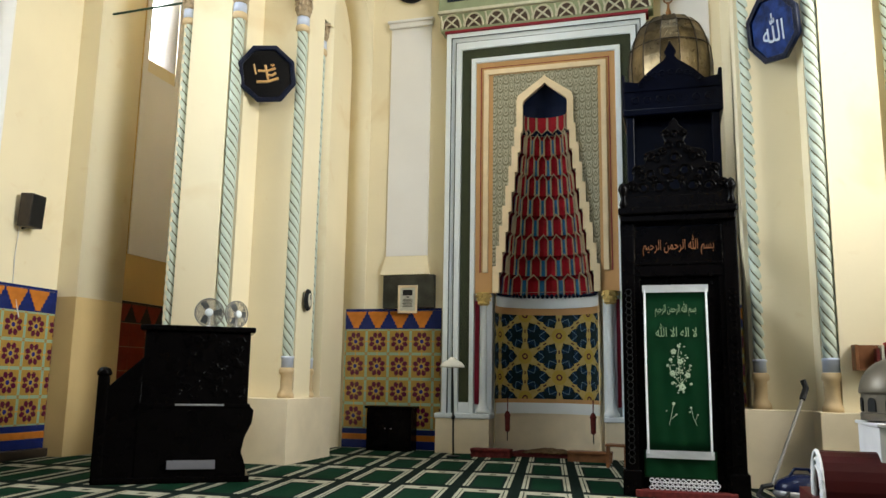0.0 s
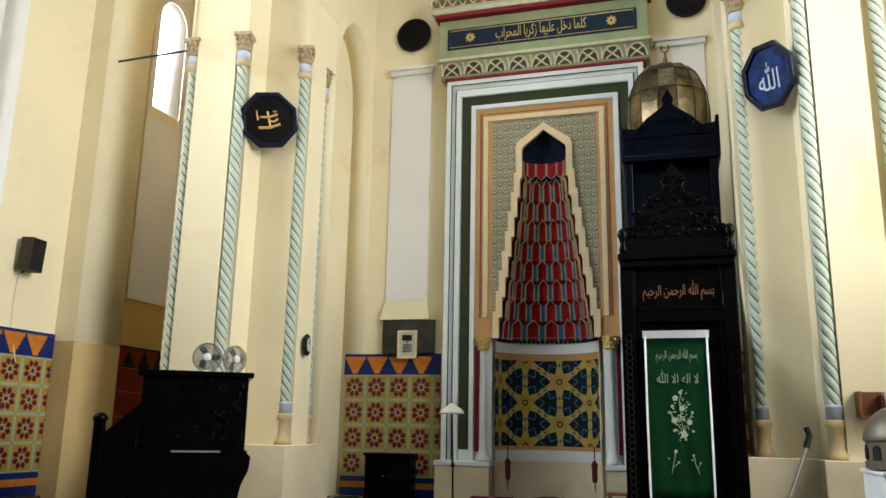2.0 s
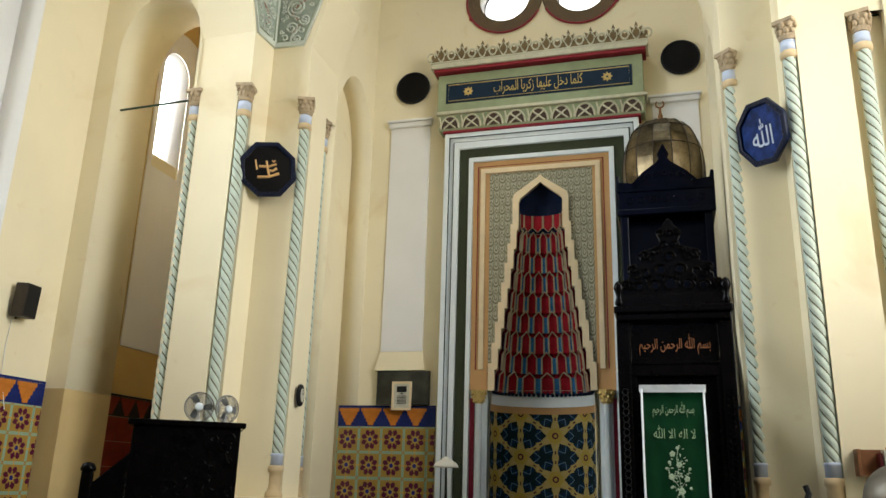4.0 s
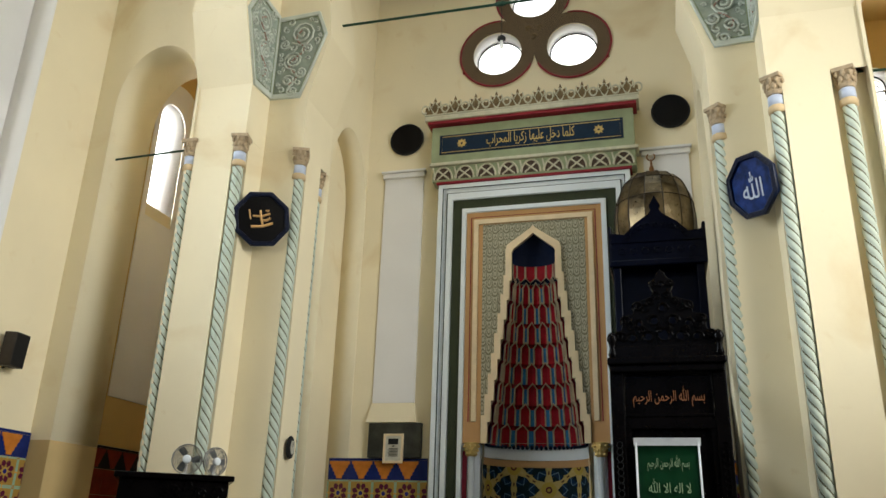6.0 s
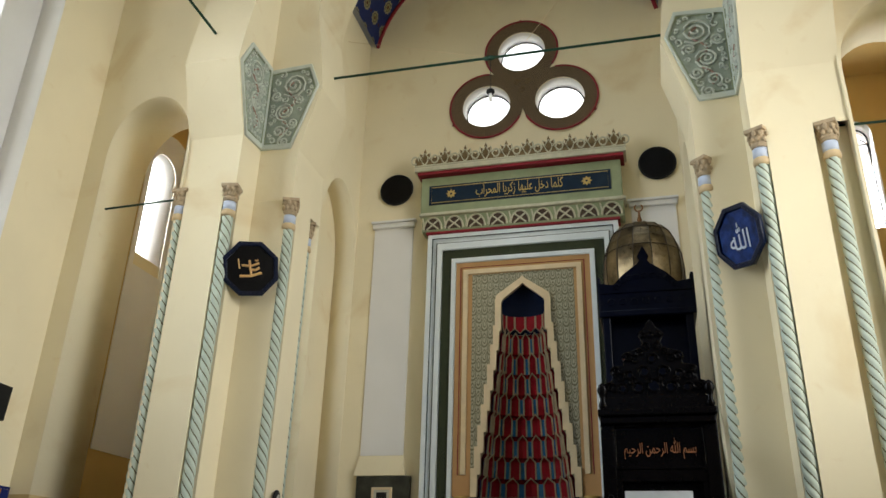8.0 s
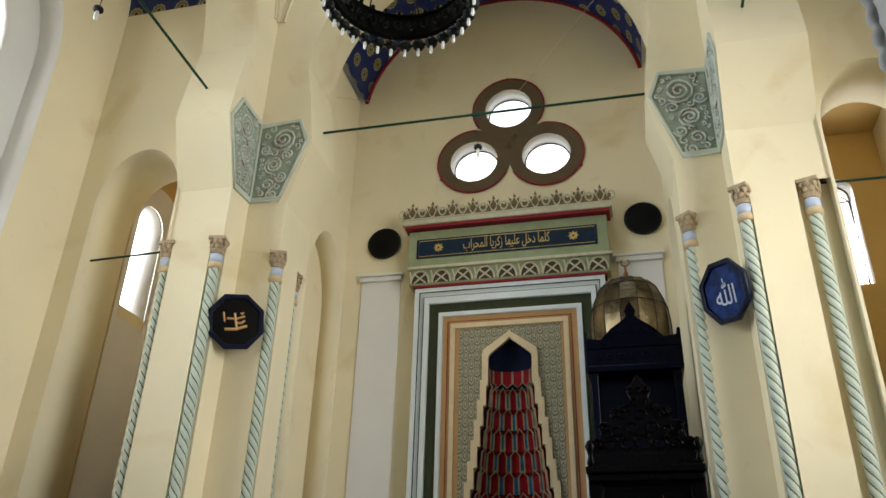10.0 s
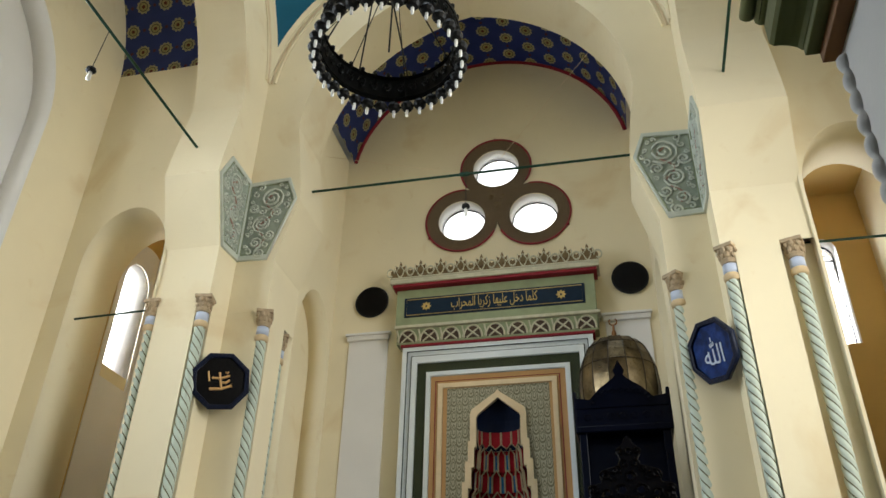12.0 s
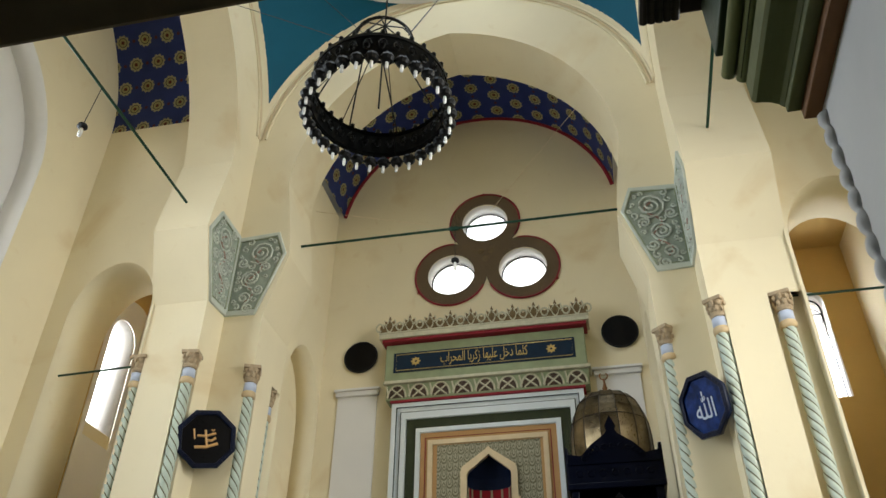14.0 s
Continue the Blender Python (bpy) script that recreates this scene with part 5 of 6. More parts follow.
# ---- preacher's chair with fans on it ----
kursi = thing("preacher_seat", "black carved wooden preacher's seat with side steps", "lectern", (-4.1, 10.1, 0))
KY = 10.1
low = [(-3.30, 0.0), (-3.22, 0.06), (-3.22, 0.22), (-3.30, 0.42), (-3.26, 0.62), (-3.16, 0.82), (-3.14, 1.0), (-3.2, 1.06), (-4.85, 1.06), (-4.85, 0.0)]
part("lower_body", plate([low], 1.0, facing_y(KY + 0.5), 0.015), EBONY, kursi, "black curved lower body")
part("upper_body", box(-4.82, -3.24, KY + 0.02, KY + 0.95, 1.06, 2.10, 0.02), EBONY, kursi, "carved upper body")
part("top_slab", box(-4.90, -3.17, KY - 0.05, KY + 1.0, 2.10, 2.18, 0.02), EBONY, kursi, "moulded top slab")
part("waist_moulding", box(-4.86, -3.20, KY - 0.02, KY + 0.98, 1.03, 1.09, 0.012), EBONY, kursi)
part("base_moulding", box(-5.40, -3.16, KY - 0.06, KY + 1.0, 0.0, 0.10, 0.015), EBONY, kursi)
part("stair_side", plate([[(-5.36, 0.0), (-4.82, 0.0), (-4.82, 1.72), (-5.28, 1.32), (-5.36, 1.28)]], 0.08, facing_y(KY + 0.06), 0.012), EBONY, kursi, "sloping black stair side")
part("stair_side", plate([[(-5.36, 0.0), (-4.82, 0.0), (-4.82, 1.72), (-5.28, 1.32), (-5.36, 1.28)]], 0.08, facing_y(KY + 0.88), 0.012), EBONY, kursi)
part("newel_post", box(-5.44, -5.28, KY - 0.02, KY + 0.14, 0.0, 1.46, 0.02), EBONY, kursi)
part("newel_cap", lathe([(0.10, 1.46), (0.11, 1.50), (0.08, 1.56), (0.02, 1.58)], 12, (-5.36, KY + 0.06, 0)), EBONY, kursi, "", True)
for k in range(4):
    part("stair_step", box(-5.25 + 0.1 * k, -4.84, KY + 0.1, KY + 0.84, 0.25 * k, 0.25 * (k + 1)), EBONY, kursi)
part("trim_strip", box(-4.32, -3.60, KY - 0.035, KY + 0.0, 1.06, 1.085, 0.004), STEEL, kursi, "thin pale metal strip")
part("plate", box(-4.38, -3.68, KY - 0.075, KY - 0.05, 0.20, 0.32, 0.006), PLATE_GREY, kursi, "grey painted plate")
g = bmesh.new()
rnd = random.Random(2)
for k in range(34):
    u, v = rnd.uniform(-4.35, -3.35), rnd.uniform(1.18, 2.02)
    n = rnd.randint(5, 9)
    tube([(u + (0.075 - 0.006 * q) * math.cos(0.8 * q + k), KY + 0.012, v + (0.075 - 0.006 * q) * math.sin(0.8 * q + k)) for q in range(n)], 0.013, 5, bm=g)
for k in range(40):
    u, v = rnd.uniform(-4.35, -3.35), rnd.uniform(1.18, 2.02)
    m = Matrix.Translation((u, KY + 0.012, v)) @ Matrix.Rotation(rnd.uniform(0, 3), 4, "Y") @ Matrix.Diagonal((0.045, 0.014, 0.02, 1))
    bmesh.ops.create_icosphere(g, subdivisions=1, radius=1, matrix=m)
tagged(part("carving", g, EBONY, kursi, "carved leaf relief"), kind="stuff")
kursi.matrix_basis = Matrix.Translation((-3.90, 9.74, 0)) @ Matrix.Rotation(radians(33), 4, "Z") @ Matrix.Diagonal((0.90, 0.9, 0.985, 1))


def fan(at, yaw, r):
    ob = thing("desk_fan", "small desk fan with a smoky round guard on the preacher's seat", "fan", at, "desk fans")
    M = Matrix.Translation(at) @ Matrix.Rotation(yaw, 4, "Z")
    def place(g):
        g.transform(M)
        return g
    part("foot", place(lathe([(0.09, 0), (0.1, 0.015), (0.03, 0.03), (0.02, 0.05), (0.02, r)], 14)), GREY_PAINT, ob)
    g = bmesh.new()
    for rr in [r * q / 9 for q in range(3, 10)]:
        for y in (-0.045, 0.035):
            tube([(rr * math.cos(2 * math.pi * k / 28), y * (1 - 0.4 * (rr / r) ** 3), r + 0.02 + rr * math.sin(2 * math.pi * k / 28)) for k in range(28)], 0.0035 if rr < r * 0.98 else 0.009, 4, bm=g, closed=True)
    for k in range(12):
        a = 2 * math.pi * k / 12
        tube([(0.06 * math.cos(a), -0.05, r + 0.02 + 0.06 * math.sin(a)), (r * math.cos(a), -0.02, r + 0.02 + r * math.sin(a))], 0.0025, 4, bm=g)
    part("guard", place(g), DULL_STEEL, ob, "thin dark wire guard")
    g = bmesh.new()
    for k in range(3):
        a = 2 * math.pi * k / 3
        pts = [(0.03, -0.3), (r * 0.45, -0.55), (r * 0.9, -0.25), (r * 0.92, 0.35), (r * 0.5, 0.45), (0.03, 0.3)]
        vs = [g.verts.new((p * math.cos(a + q * 0.9), -0.012 + 0.025 * q, r + 0.02 + p * math.sin(a + q * 0.9))) for p, q in pts]
        g.faces.new(vs)
    bmesh.ops.solidify(g, geom=g.faces[:], thickness=0.004)
    part("blades", place(g), GLASS_GREY, ob, "smoky translucent blades")
    hub = lathe([(0.055, -0.03), (0.06, 0.0), (0.05, 0.03), (0.02, 0.04)], 14)
    hub.transform(Matrix.Translation((0, -0.03, r + 0.02)) @ Matrix.Rotation(math.pi / 2, 4, "X"))
    part("hub", place(hub), WHITE, ob, "white hub")
    return ob


fan((-3.88, 10.04, 2.140), 0.45, 0.20)
fan((-3.58, 10.28, 2.140), 1.25, 0.19)

# ---- great ring chandelier ----
CHX, CHY, CHZ = -0.15, 7.82, 9.80
chand = thing("chandelier", "black pierced iron ring chandelier with white candle bulbs hung by chains", "chandelier", (CHX, CHY, CHZ))
SEG = 48
for nm, r, z0, z1 in (("upper_rim", 1.0, 0.50, 0.56), ("lower_rim", 1.0, 0.06, 0.12)):
    g = lathe([(r - 0.015, CHZ + z0), (r + 0.02, CHZ + z0), (r + 0.02, CHZ + z1), (r - 0.015, CHZ + z1)], SEG, (CHX, CHY, 0))
    bmesh.ops.delete(g, geom=[f for f in g.faces if len(f.verts) > 4], context="FACES_ONLY")
    part(nm, g, IRON, chand)
g = bmesh.new()
rows = [[(CHX + 1.0 * math.cos(2 * math.pi * k / SEG), CHY + 1.0 * math.sin(2 * math.pi * k / SEG), CHZ + z) for k in range(SEG)] for z in (0.10, 0.3, 0.52)]
loft(rows, g)
bmesh.ops.solidify(g, geom=g.faces[:], thickness=0.012)
part("band", g, IRON, chand, "dark iron band")
g = bmesh.new()
for k in range(30):
    a = 2 * math.pi * k / 30
    tube([(CHX + 1.02 * math.cos(a + 0.075 * math.cos(0.7 * q) * (1 - q / 16)), CHY + 1.02 * math.sin(a + 0.075 * math.cos(0.7 * q) * (1 - q / 16)), CHZ + 0.31 + 0.13 * math.sin(0.7 * q) * (1 - q / 16)) for q in range(14)], 0.013, 5, bm=g)
    tube([(CHX + 0.975 * math.cos(a + 0.075 * math.cos(0.7 * q) * (1 - q / 16)), CHY + 0.975 * math.sin(a + 0.075 * math.cos(0.7 * q) * (1 - q / 16)), CHZ + 0.31 + 0.13 * math.sin(0.7 * q) * (1 - q / 16)) for q in range(14)], 0.013, 5, bm=g)
    m = Matrix.Translation((CHX + 1.0 * math.cos(a), CHY + 1.0 * math.sin(a), CHZ + 0.60)) @ Matrix.Diagonal((0.04, 0.04, 0.06, 1))
    bmesh.ops.create_icosphere(g, subdivisions=1, radius=1, matrix=m)
tagged(part("scrollwork", g, IRON, chand, "wrought scrollwork"), kind="stuff")
ring2 = tube([(CHX + 1.06 * math.cos(2 * math.pi * k / SEG), CHY + 1.06 * math.sin(2 * math.pi * k / SEG), CHZ - 0.02) for k in range(SEG)], 0.02, 6, closed=True)
part("lamp_ring", ring2, IRON, chand)
cup_me = mesh(lathe([(0.02, 0.065), (0.085, 0.055), (0.102, 0.0), (0.075, -0.055), (0.025, -0.075)][::-1], 10), "cup", [IRON])
bulb_me = mesh(lathe([(0.008, -0.20), (0.022, -0.19), (0.026, -0.14), (0.024, -0.06)], 8), "bulb", [BULB], True)
for k in range(32):
    a = 2 * math.pi * k / 32
    for nm, me in (("cup", cup_me), ("bulb", bulb_me)):
        ob = part(nm, me, None, chand)
        ob.matrix_parent_inverse = Matrix()
        ob.location = (1.06 * math.cos(a), 1.06 * math.sin(a), -0.02)
g = bmesh.new()
for k in range(32):
    a = 2 * math.pi * k / 32
    tube([(CHX + 1.06 * math.cos(a), CHY + 1.06 * math.sin(a), CHZ), (CHX + 1.0 * math.cos(a), CHY + 1.0 * math.sin(a), CHZ + 0.1)], 0.012, 4, bm=g)
part("bracket", g, IRON, chand)
part("crown_ring", tube([(CHX + 0.45 * math.cos(2 * math.pi * k / 24), CHY + 0.45 * math.sin(2 * math.pi * k / 24), CHZ + 1.62) for k in range(24)], 0.028, 6, closed=True), IRON, chand, "small iron crown ring")
for k in range(8):
    a = 2 * math.pi * k / 8
    part("chain", tube([(CHX + math.cos(a), CHY + math.sin(a), CHZ + 0.54), (CHX + 0.45 * math.cos(a + 0.3), CHY + 0.45 * math.sin(a + 0.3), CHZ + 1.62)], 0.013, 5), IRON, chand)
    part("crown_arch", tube([(CHX + 0.45 * math.cos(a), CHY + 0.45 * math.sin(a), CHZ + 1.62), (CHX + 0.3 * math.cos(a), CHY + 0.3 * math.sin(a), CHZ + 1.86), (CHX, CHY, CHZ + 1.98)], 0.012, 5), IRON, chand)
part("stem", tube([(CHX, CHY, CHZ + 0.1), (CHX, CHY, 26.2)], 0.014, 6), IRON, chand, "long suspension chain")
for k in range(6):
    a = 2 * math.pi * (k + 0.5) / 6
    part("stay", tube([(CHX + 0.98 * math.cos(a), CHY + 0.98 * math.sin(a), CHZ + 0.1), (CHX + 0.2 * math.cos(a), CHY + 0.2 * math.sin(a), CHZ + 1.6)], 0.008, 4), IRON, chand)
for sx, x, y, z in ((-0.45, -4.78, 10.36, 16.88), (-0.2, -3.21, 11.79, 18.5), (0.4, -0.36, 12.38, 18.5)):
    part("guy_wire", tube([(CHX + sx, CHY, CHZ + 1.66), (x, y, z)], 0.012 if sx > 0 else 0.007, 5), IRON, chand, "thin guy wire")

# ---- octagonal name plaques in the corners of the piers ----
def plaque(x, s, z, face, ink, label, sign):
    ob = thing("octagonal_plaque", label, "plaque", (x, 12.3, z), "octagonal plaques")
    M = Matrix.Translation((x, 12.3, z)) @ Matrix.Rotation(s * radians(36 if s > 0 else 54), 4, "Z") @ Matrix.Rotation(radians(12), 4, "X") @ Matrix.Rotation(radians(-9 if s > 0 else 8), 4, "Y")
    oct_ = lambda r: [(r * math.cos(math.pi * k / 4 + math.pi / 8), r * math.sin(math.pi * k / 4 + math.pi / 8)) for k in range(8)]
    def place(g):
        g.transform(M)
        return g
    part("board", place(plate([oct_(0.53)], 0.05, facing_y(0), 0.01)), face, ob)
    part("rim", place(plate([oct_(0.55), oct_(0.46)], 0.08, facing_y(-0.03), 0.015)), PLAQUE_RIM, ob, "dark scalloped rim")
    g = bmesh.new()
    for k in range(40):
        a = 2 * math.pi * k / 40
        r = 0.475 / math.cos(((a + math.pi / 8) % (math.pi / 4)) - math.pi / 8)
        bmesh.ops.create_icosphere(g, subdivisions=1, radius=0.022, matrix=Matrix.Translation((r * math.cos(a) * 0.98, -0.06, r * math.sin(a) * 0.98)))
    tagged(part("bead", place(g), PLAQUE_RIM, ob, "row of dark beads"), kind="stuff")
    if sign:
        part("lettering", place(lettering(GOD, 0.42, 0.44, 0.01, facing_y(-0.032))), ink, ob, "pale Arabic lettering")
    else:
        g = bmesh.new()
        for u0, v0, u1, v1, r in ((-0.16, 0.06, 0.16, 0.10, 0.022), (0.2, -0.08, -0.2, -0.14, 0.026), (-0.2, 0.0, -0.22, 0.18, 0.016), (-0.02, 0.16, 0.02, -0.16, 0.022), (0.08, 0.17, 0.14, 0.17, 0.016), (0.16, 0.02, 0.02, -0.02, 0.024)):
            tube([(u0, -0.035, v0), ((u0 + u1) / 2, -0.035, (v0 + v1) / 2 - 0.03), (u1, -0.035, v1)], r, 6, bm=g)
        part("lettering", place(g), ink, ob, "gold bars of calligraphy")
    return ob


plaque(-4.45, 1, 6.93, PLAQUE_BLACK, GOLD_INK, "black octagonal plaque with gold calligraphy between two columns", False)
plaque(4.18, -1, 6.84, PLAQUE_BLUE, SILVER, "deep blue octagonal plaque with silver calligraphy between two columns", True)
for x, y, z in ((-2.98, 16.17, 10.44), (3.15, 16.17, 10.48)):
    ob = thing("round_plaque", "round dark plaque on the plastered wall", "plaque", (x, y, z), "round plaques")
    part("disc", plate([circle(x, z, 0.40, 40)], 0.05, facing_y(y), 0.01), PLAQUE_BLACK, ob)
    part("rim", tube([(u, y - 0.025, v) for u, v in circle(x, z, 0.40, 40)], 0.02, 6, closed=True), BLACK, ob)

# ---- carved corner panels under the springing of the arches ----
def corner_panel(name, poly, to, m, proud):
    """A five-sided stucco panel: sunk ground, raised frame with a dark line, and scroll relief."""
    ob = thing(name, "grey green carved stucco panel with scroll relief under the arch", "panel", to(*poly[0]), "carved corner panels")
    cu, cv = sum(u for u, v in poly) / 5, sum(v for u, v in poly) / 5
    def inset(f):
        return [(cu + (u - cu) * f, cv + (v - cv) * f) for u, v in poly]
    part("ground", plate([inset(0.97)], 0.04, m), GREY_GREEN, ob)
    part("border", plate([poly, inset(0.90)], 0.10, m, 0.012), SCROLL, ob, "raised pale border")
    part("border_line", tube([to(u, v) for u, v in inset(0.87)], 0.011, 5, closed=True), SAGE, ob, "dark green line")
    g = bmesh.new()
    (a0, b0), (a1, b1), (a2, b2), (a3, b3), (a4, b4) = poly
    def span(v):
        """Inner and outer edge of the panel at a height."""
        f = (v - b0) / (b4 - b0)
        out = a1 + (a2 - a1) * (v - b1) / (b2 - b1) if v < b2 else a2 + (a3 - a2) * (v - b2) / (b3 - b2)
        return a0 + (a4 - a0) * f, out
    rnd = random.Random(5)
    done = []
    for q in range(900):
        if q < 3:
            v, h, rad = ((b0 + 1.52, 0.52, 0.30), (b0 + 0.88, 0.46, 0.22), (b0 + 0.40, 0.45, 0.15))[q]
        else:
            v, h, rad = rnd.uniform(b0 + 0.14, b4 - 0.14), rnd.random(), 0.13 if q < 300 else 0.09 if q < 600 else 0.055
        i, o = span(v)
        u = i + (o - i) * h
        if q < 3 or (min(h, 1 - h) * abs(o - i) > rad + 0.08 and all(math.hypot(u - x, v - y) > (rad + z) * 0.97 for x, y, z in done)):
            done.append((u, v, rad))
            sign = 1 if len(done) % 2 else -1
            steps = int(26 if rad > 0.2 else 18 if rad > 0.1 else 11)
            start = rnd.uniform(0, 6.28)
            tube([to(u + rad * (1 - 0.93 * k / steps) * math.cos(start + sign * 0.62 * k), v + rad * (1 - 0.93 * k / steps) * math.sin(start + sign * 0.62 * k)) for k in range(steps)], 0.026 if rad > 0.1 else 0.020, 5, bm=g)
    tagged(part("scroll_relief", g, SCROLL, ob, "carved scroll relief"), kind="stuff")
    # a trailing leaf stem worked in reddish stucco
    path = [to(span(b0 + 0.3 + 1.3 * k / 14)[0] * 0.48 + span(b0 + 0.3 + 1.3 * k / 14)[1] * 0.52 + 0.13 * math.sin(0.9 * k), b0 + 0.3 + 1.3 * k / 14) for k in range(15)]
    part("leaf_stem", tube(path, 0.018, 5), RED_STUCCO, ob, "reddish leaf stem")


for s in (-1, 1):
    front_poly = [(4.66, 9.74), (3.99, 9.72), (3.50, 11.20), (3.71, 11.76), (4.66, 11.72)]
    side_poly = [(12.69, 9.75), (11.99, 9.70), (11.43, 11.13), (11.76, 11.78), (12.68, 11.78)]
    corner_panel("corner_panel", [(MIDDLE + s * u, v) for u, v in front_poly], lambda u, v: (u, 12.665, v), facing_y(12.70), s)
    corner_panel("corner_panel", side_poly, lambda u, v, s=s: (MIDDLE + s * 4.625, u, v), facing_x(MIDDLE + s * 4.66), s)

# ---- tie rods and hanging bulbs ----
def rod(a, b, label="green painted iron tie rod across the arch", r=0.028):
    return tagged(part("tie_rod", tube([a, b], r, 8), ROD_GREEN), label, "tie rod", "tie rods")


rod((-3.72, 13.4, 11.87), (3.42, 13.4, 11.84))
rod((-5.5, 4.2, 12.0), (-5.5, 11.75, 11.92))
rod((5.1, 4.2, 12.35), (5.1, 11.6, 12.05))
rod((-8.0, 12.2, 8.46), (-5.8, 12.2, 8.52), "thin dark tie rod across the corner arch", 0.022)
rod((5.8, 12.2, 8.62), (8.0, 12.2, 8.62), "thin dark tie rod across the corner arch", 0.022)
for x, y, z0, z1, mat in ((-5.5, 8.24, 11.95, 10.95, IRON), (-0.12, 13.4, 11.85, 10.93, IRON)):
    ob = thing("hanging_bulb", "bare white bulb on a wire from the tie rod", "lamp", (x, y, z1), "hanging bulbs")
    part("wire", tube([(x, y, z0), (x - 0.1 * (x < -1), y, z1 + 0.1)], 0.008, 5), mat, ob)
    part("socket", lathe([(0.05, 0.02), (0.09, 0.05), (0.08, 0.1), (0.03, 0.14)], 10, (x - 0.1 * (x < -1), y, z1)), BLACK, ob)
    part("bulb", lathe([(0.01, -0.17), (0.035, -0.15), (0.04, -0.06), (0.03, 0.02)], 10, (x - 0.1 * (x < -1), y, z1)), BULB, ob, "white bulb", True)
part_knot = part("rod_knot", lathe([(0.03, -0.12), (0.06, -0.05), (0.045, 0.0), (0.06, 0.05), (0.03, 0.12)], 10), ROD_GREEN)
part_knot.matrix_world = Matrix.Translation((-0.15, 13.4, 11.855)) @ Matrix.Rotation(math.pi / 2, 4, "Y")
tagged(part_knot, "green iron turnbuckle on the tie rod", "tie rod")
for a, b in (((-0.15, 13.4, 11.87), (-3.8, 14.3, 13.6)), ((0.3, 15.9, 14.2), (4.6, 12.6, 16.6))):
    tagged(part("wire", tube([a, b], 0.006, 4), PALE), "thin pale wire under the vault", "wire", "wires")

# ---- blind windows, whitewashed ----
def blind_window(x0, x1, z0, z1):
    ob = thing("blind_window", "tall whitewashed blind window with a moulded head", "blind window", ((x0 + x1) / 2, 16.2, z0), "blind windows")
    part("field", box(x0, x1, 16.165, 16.2, z0, z1, 0.01), PLASTER_WHITE, ob)
    part("head", box(x0 - 0.04, x1 + 0.04, 16.10, 16.2, z1, z1 + 0.12, 0.02), PLASTER_WHITE, ob)
    part("head", box(x0 - 0.07, x1 + 0.07, 16.06, 16.2, z1 + 0.12, z1 + 0.18, 0.015), PLASTER_WHITE, ob)
    g = bmesh.new()
    v = [g.verts.new(p) for p in ((x0, 16.165, z0), (x1, 16.165, z0), (x1 + 0.08, 16.06, z0 - 0.42), (x0 - 0.08, 16.06, z0 - 0.42), (x0, 16.2, z0), (x1, 16.2, z0), (x1 + 0.08, 16.2, z0 - 0.42), (x0 - 0.08, 16.2, z0 - 0.42))]
    for q in ((0, 1, 2, 3), (4, 5, 6, 7), (0, 1, 5, 4), (2, 3, 7, 6), (0, 3, 7, 4), (1, 2, 6, 5)):
        g.faces.new([v[i] for i in q])
    part("sill", g, PLASTER, ob, "sloping plaster sill")


blind_window(-3.48, -2.52, 4.12, 9.42)
blind_window(2.50, 3.46, 4.12, 9.42)
# whitewashed recess round the small window of the corner room
g = plate([[(13.75, 3.95), (15.6, 3.95), (15.6, 10.7)] + arc(14.68, 10.7, 0.92, 0, 180, 14)[1:-1] + [(13.75, 10.7)], [(13.9, 8.0), (14.9, 8.0), (14.9, 10.5)] + arc(14.4, 10.5, 0.5, 0, 180, 10)[1:-1] + [(13.9, 10.5)]], 0.03, facing_x(-8.283))
# thin added sheet that carries the shaded ochre tint over the outer wall
ochre = plate([rect(13.16, 16.19, 2.98, 12.19), [(13.9, 8.0), (14.9, 8.0), (14.9, 10.5)] + arc(14.4, 10.5, 0.5, 0, 180, 10)[1:-1] + [(13.9, 10.5)]], 0.008, facing_x(-8.297))
structure("trim_corner_west", ochre, PLASTER_SHADED, "thin sheet that tints the corner room outer wall ochre for shade", "trim")
structure("trim_window_west", g, PLASTER_WHITE, "whitewashed surround of the small window", "trim")
for s in (-1, 1):
    ob = thing("arched_window", "small arched window with thin iron bars", "window", (s * 8.5, 14.4, 8.0), "corner windows", "structure")
    if s < 0:
        to = lambda u, v: (-9.3, 14.4 + u, v)
        zb, zt, hw, m = 8.0, 10.5, 0.5, facing_x(-9.32)
        off = 14.4
    else:
        to = lambda u, v: (7.3 + u, 16.55, v)
        zb, zt, hw, m = 8.5, 10.75, 0.3, facing_y(16.57)
        off = 7.3
    out = [(-hw, zb), (hw, zb), (hw, zt)] + arc(0, zt, hw, 0, 180, 10)[1:-1] + [(-hw, zt)]
    ring_out = [(off + u * 1.03, v + (0.03 if v > 9 else -0.02)) for u, v in out]
    part("reveal", plate([ring_out, [(off + u * 0.985, v) for u, v in out]], 1.06 if s < 0 else 0.46, facing_x(-8.85) if s < 0 else facing_y(16.44)), PLASTER_WHITE, ob, "white splayed reveal")
    part("window_frame", tube([to(u, v) for u, v in out], 0.03, 5, closed=True), IRON, ob)
    part("bar", tube([to(0, zb), to(0, zt + hw)], 0.015, 5), IRON, ob)
    part("bar", tube([to(-hw, zt - 0.1), to(hw, zt - 0.1)], 0.015, 5), IRON, ob)
    part("bar", tube([to(hw * 0.9 * math.cos(radians(a)), zt - 0.2 + hw * 0.9 * math.sin(radians(a))) for a in range(-40, 221, 20)], 0.012, 5), IRON, ob)
    pane = part("pane", plate([[(u + off, v) for u, v in out]], 0.008, m), GLASS, ob)
    pane.visible_shadow = False

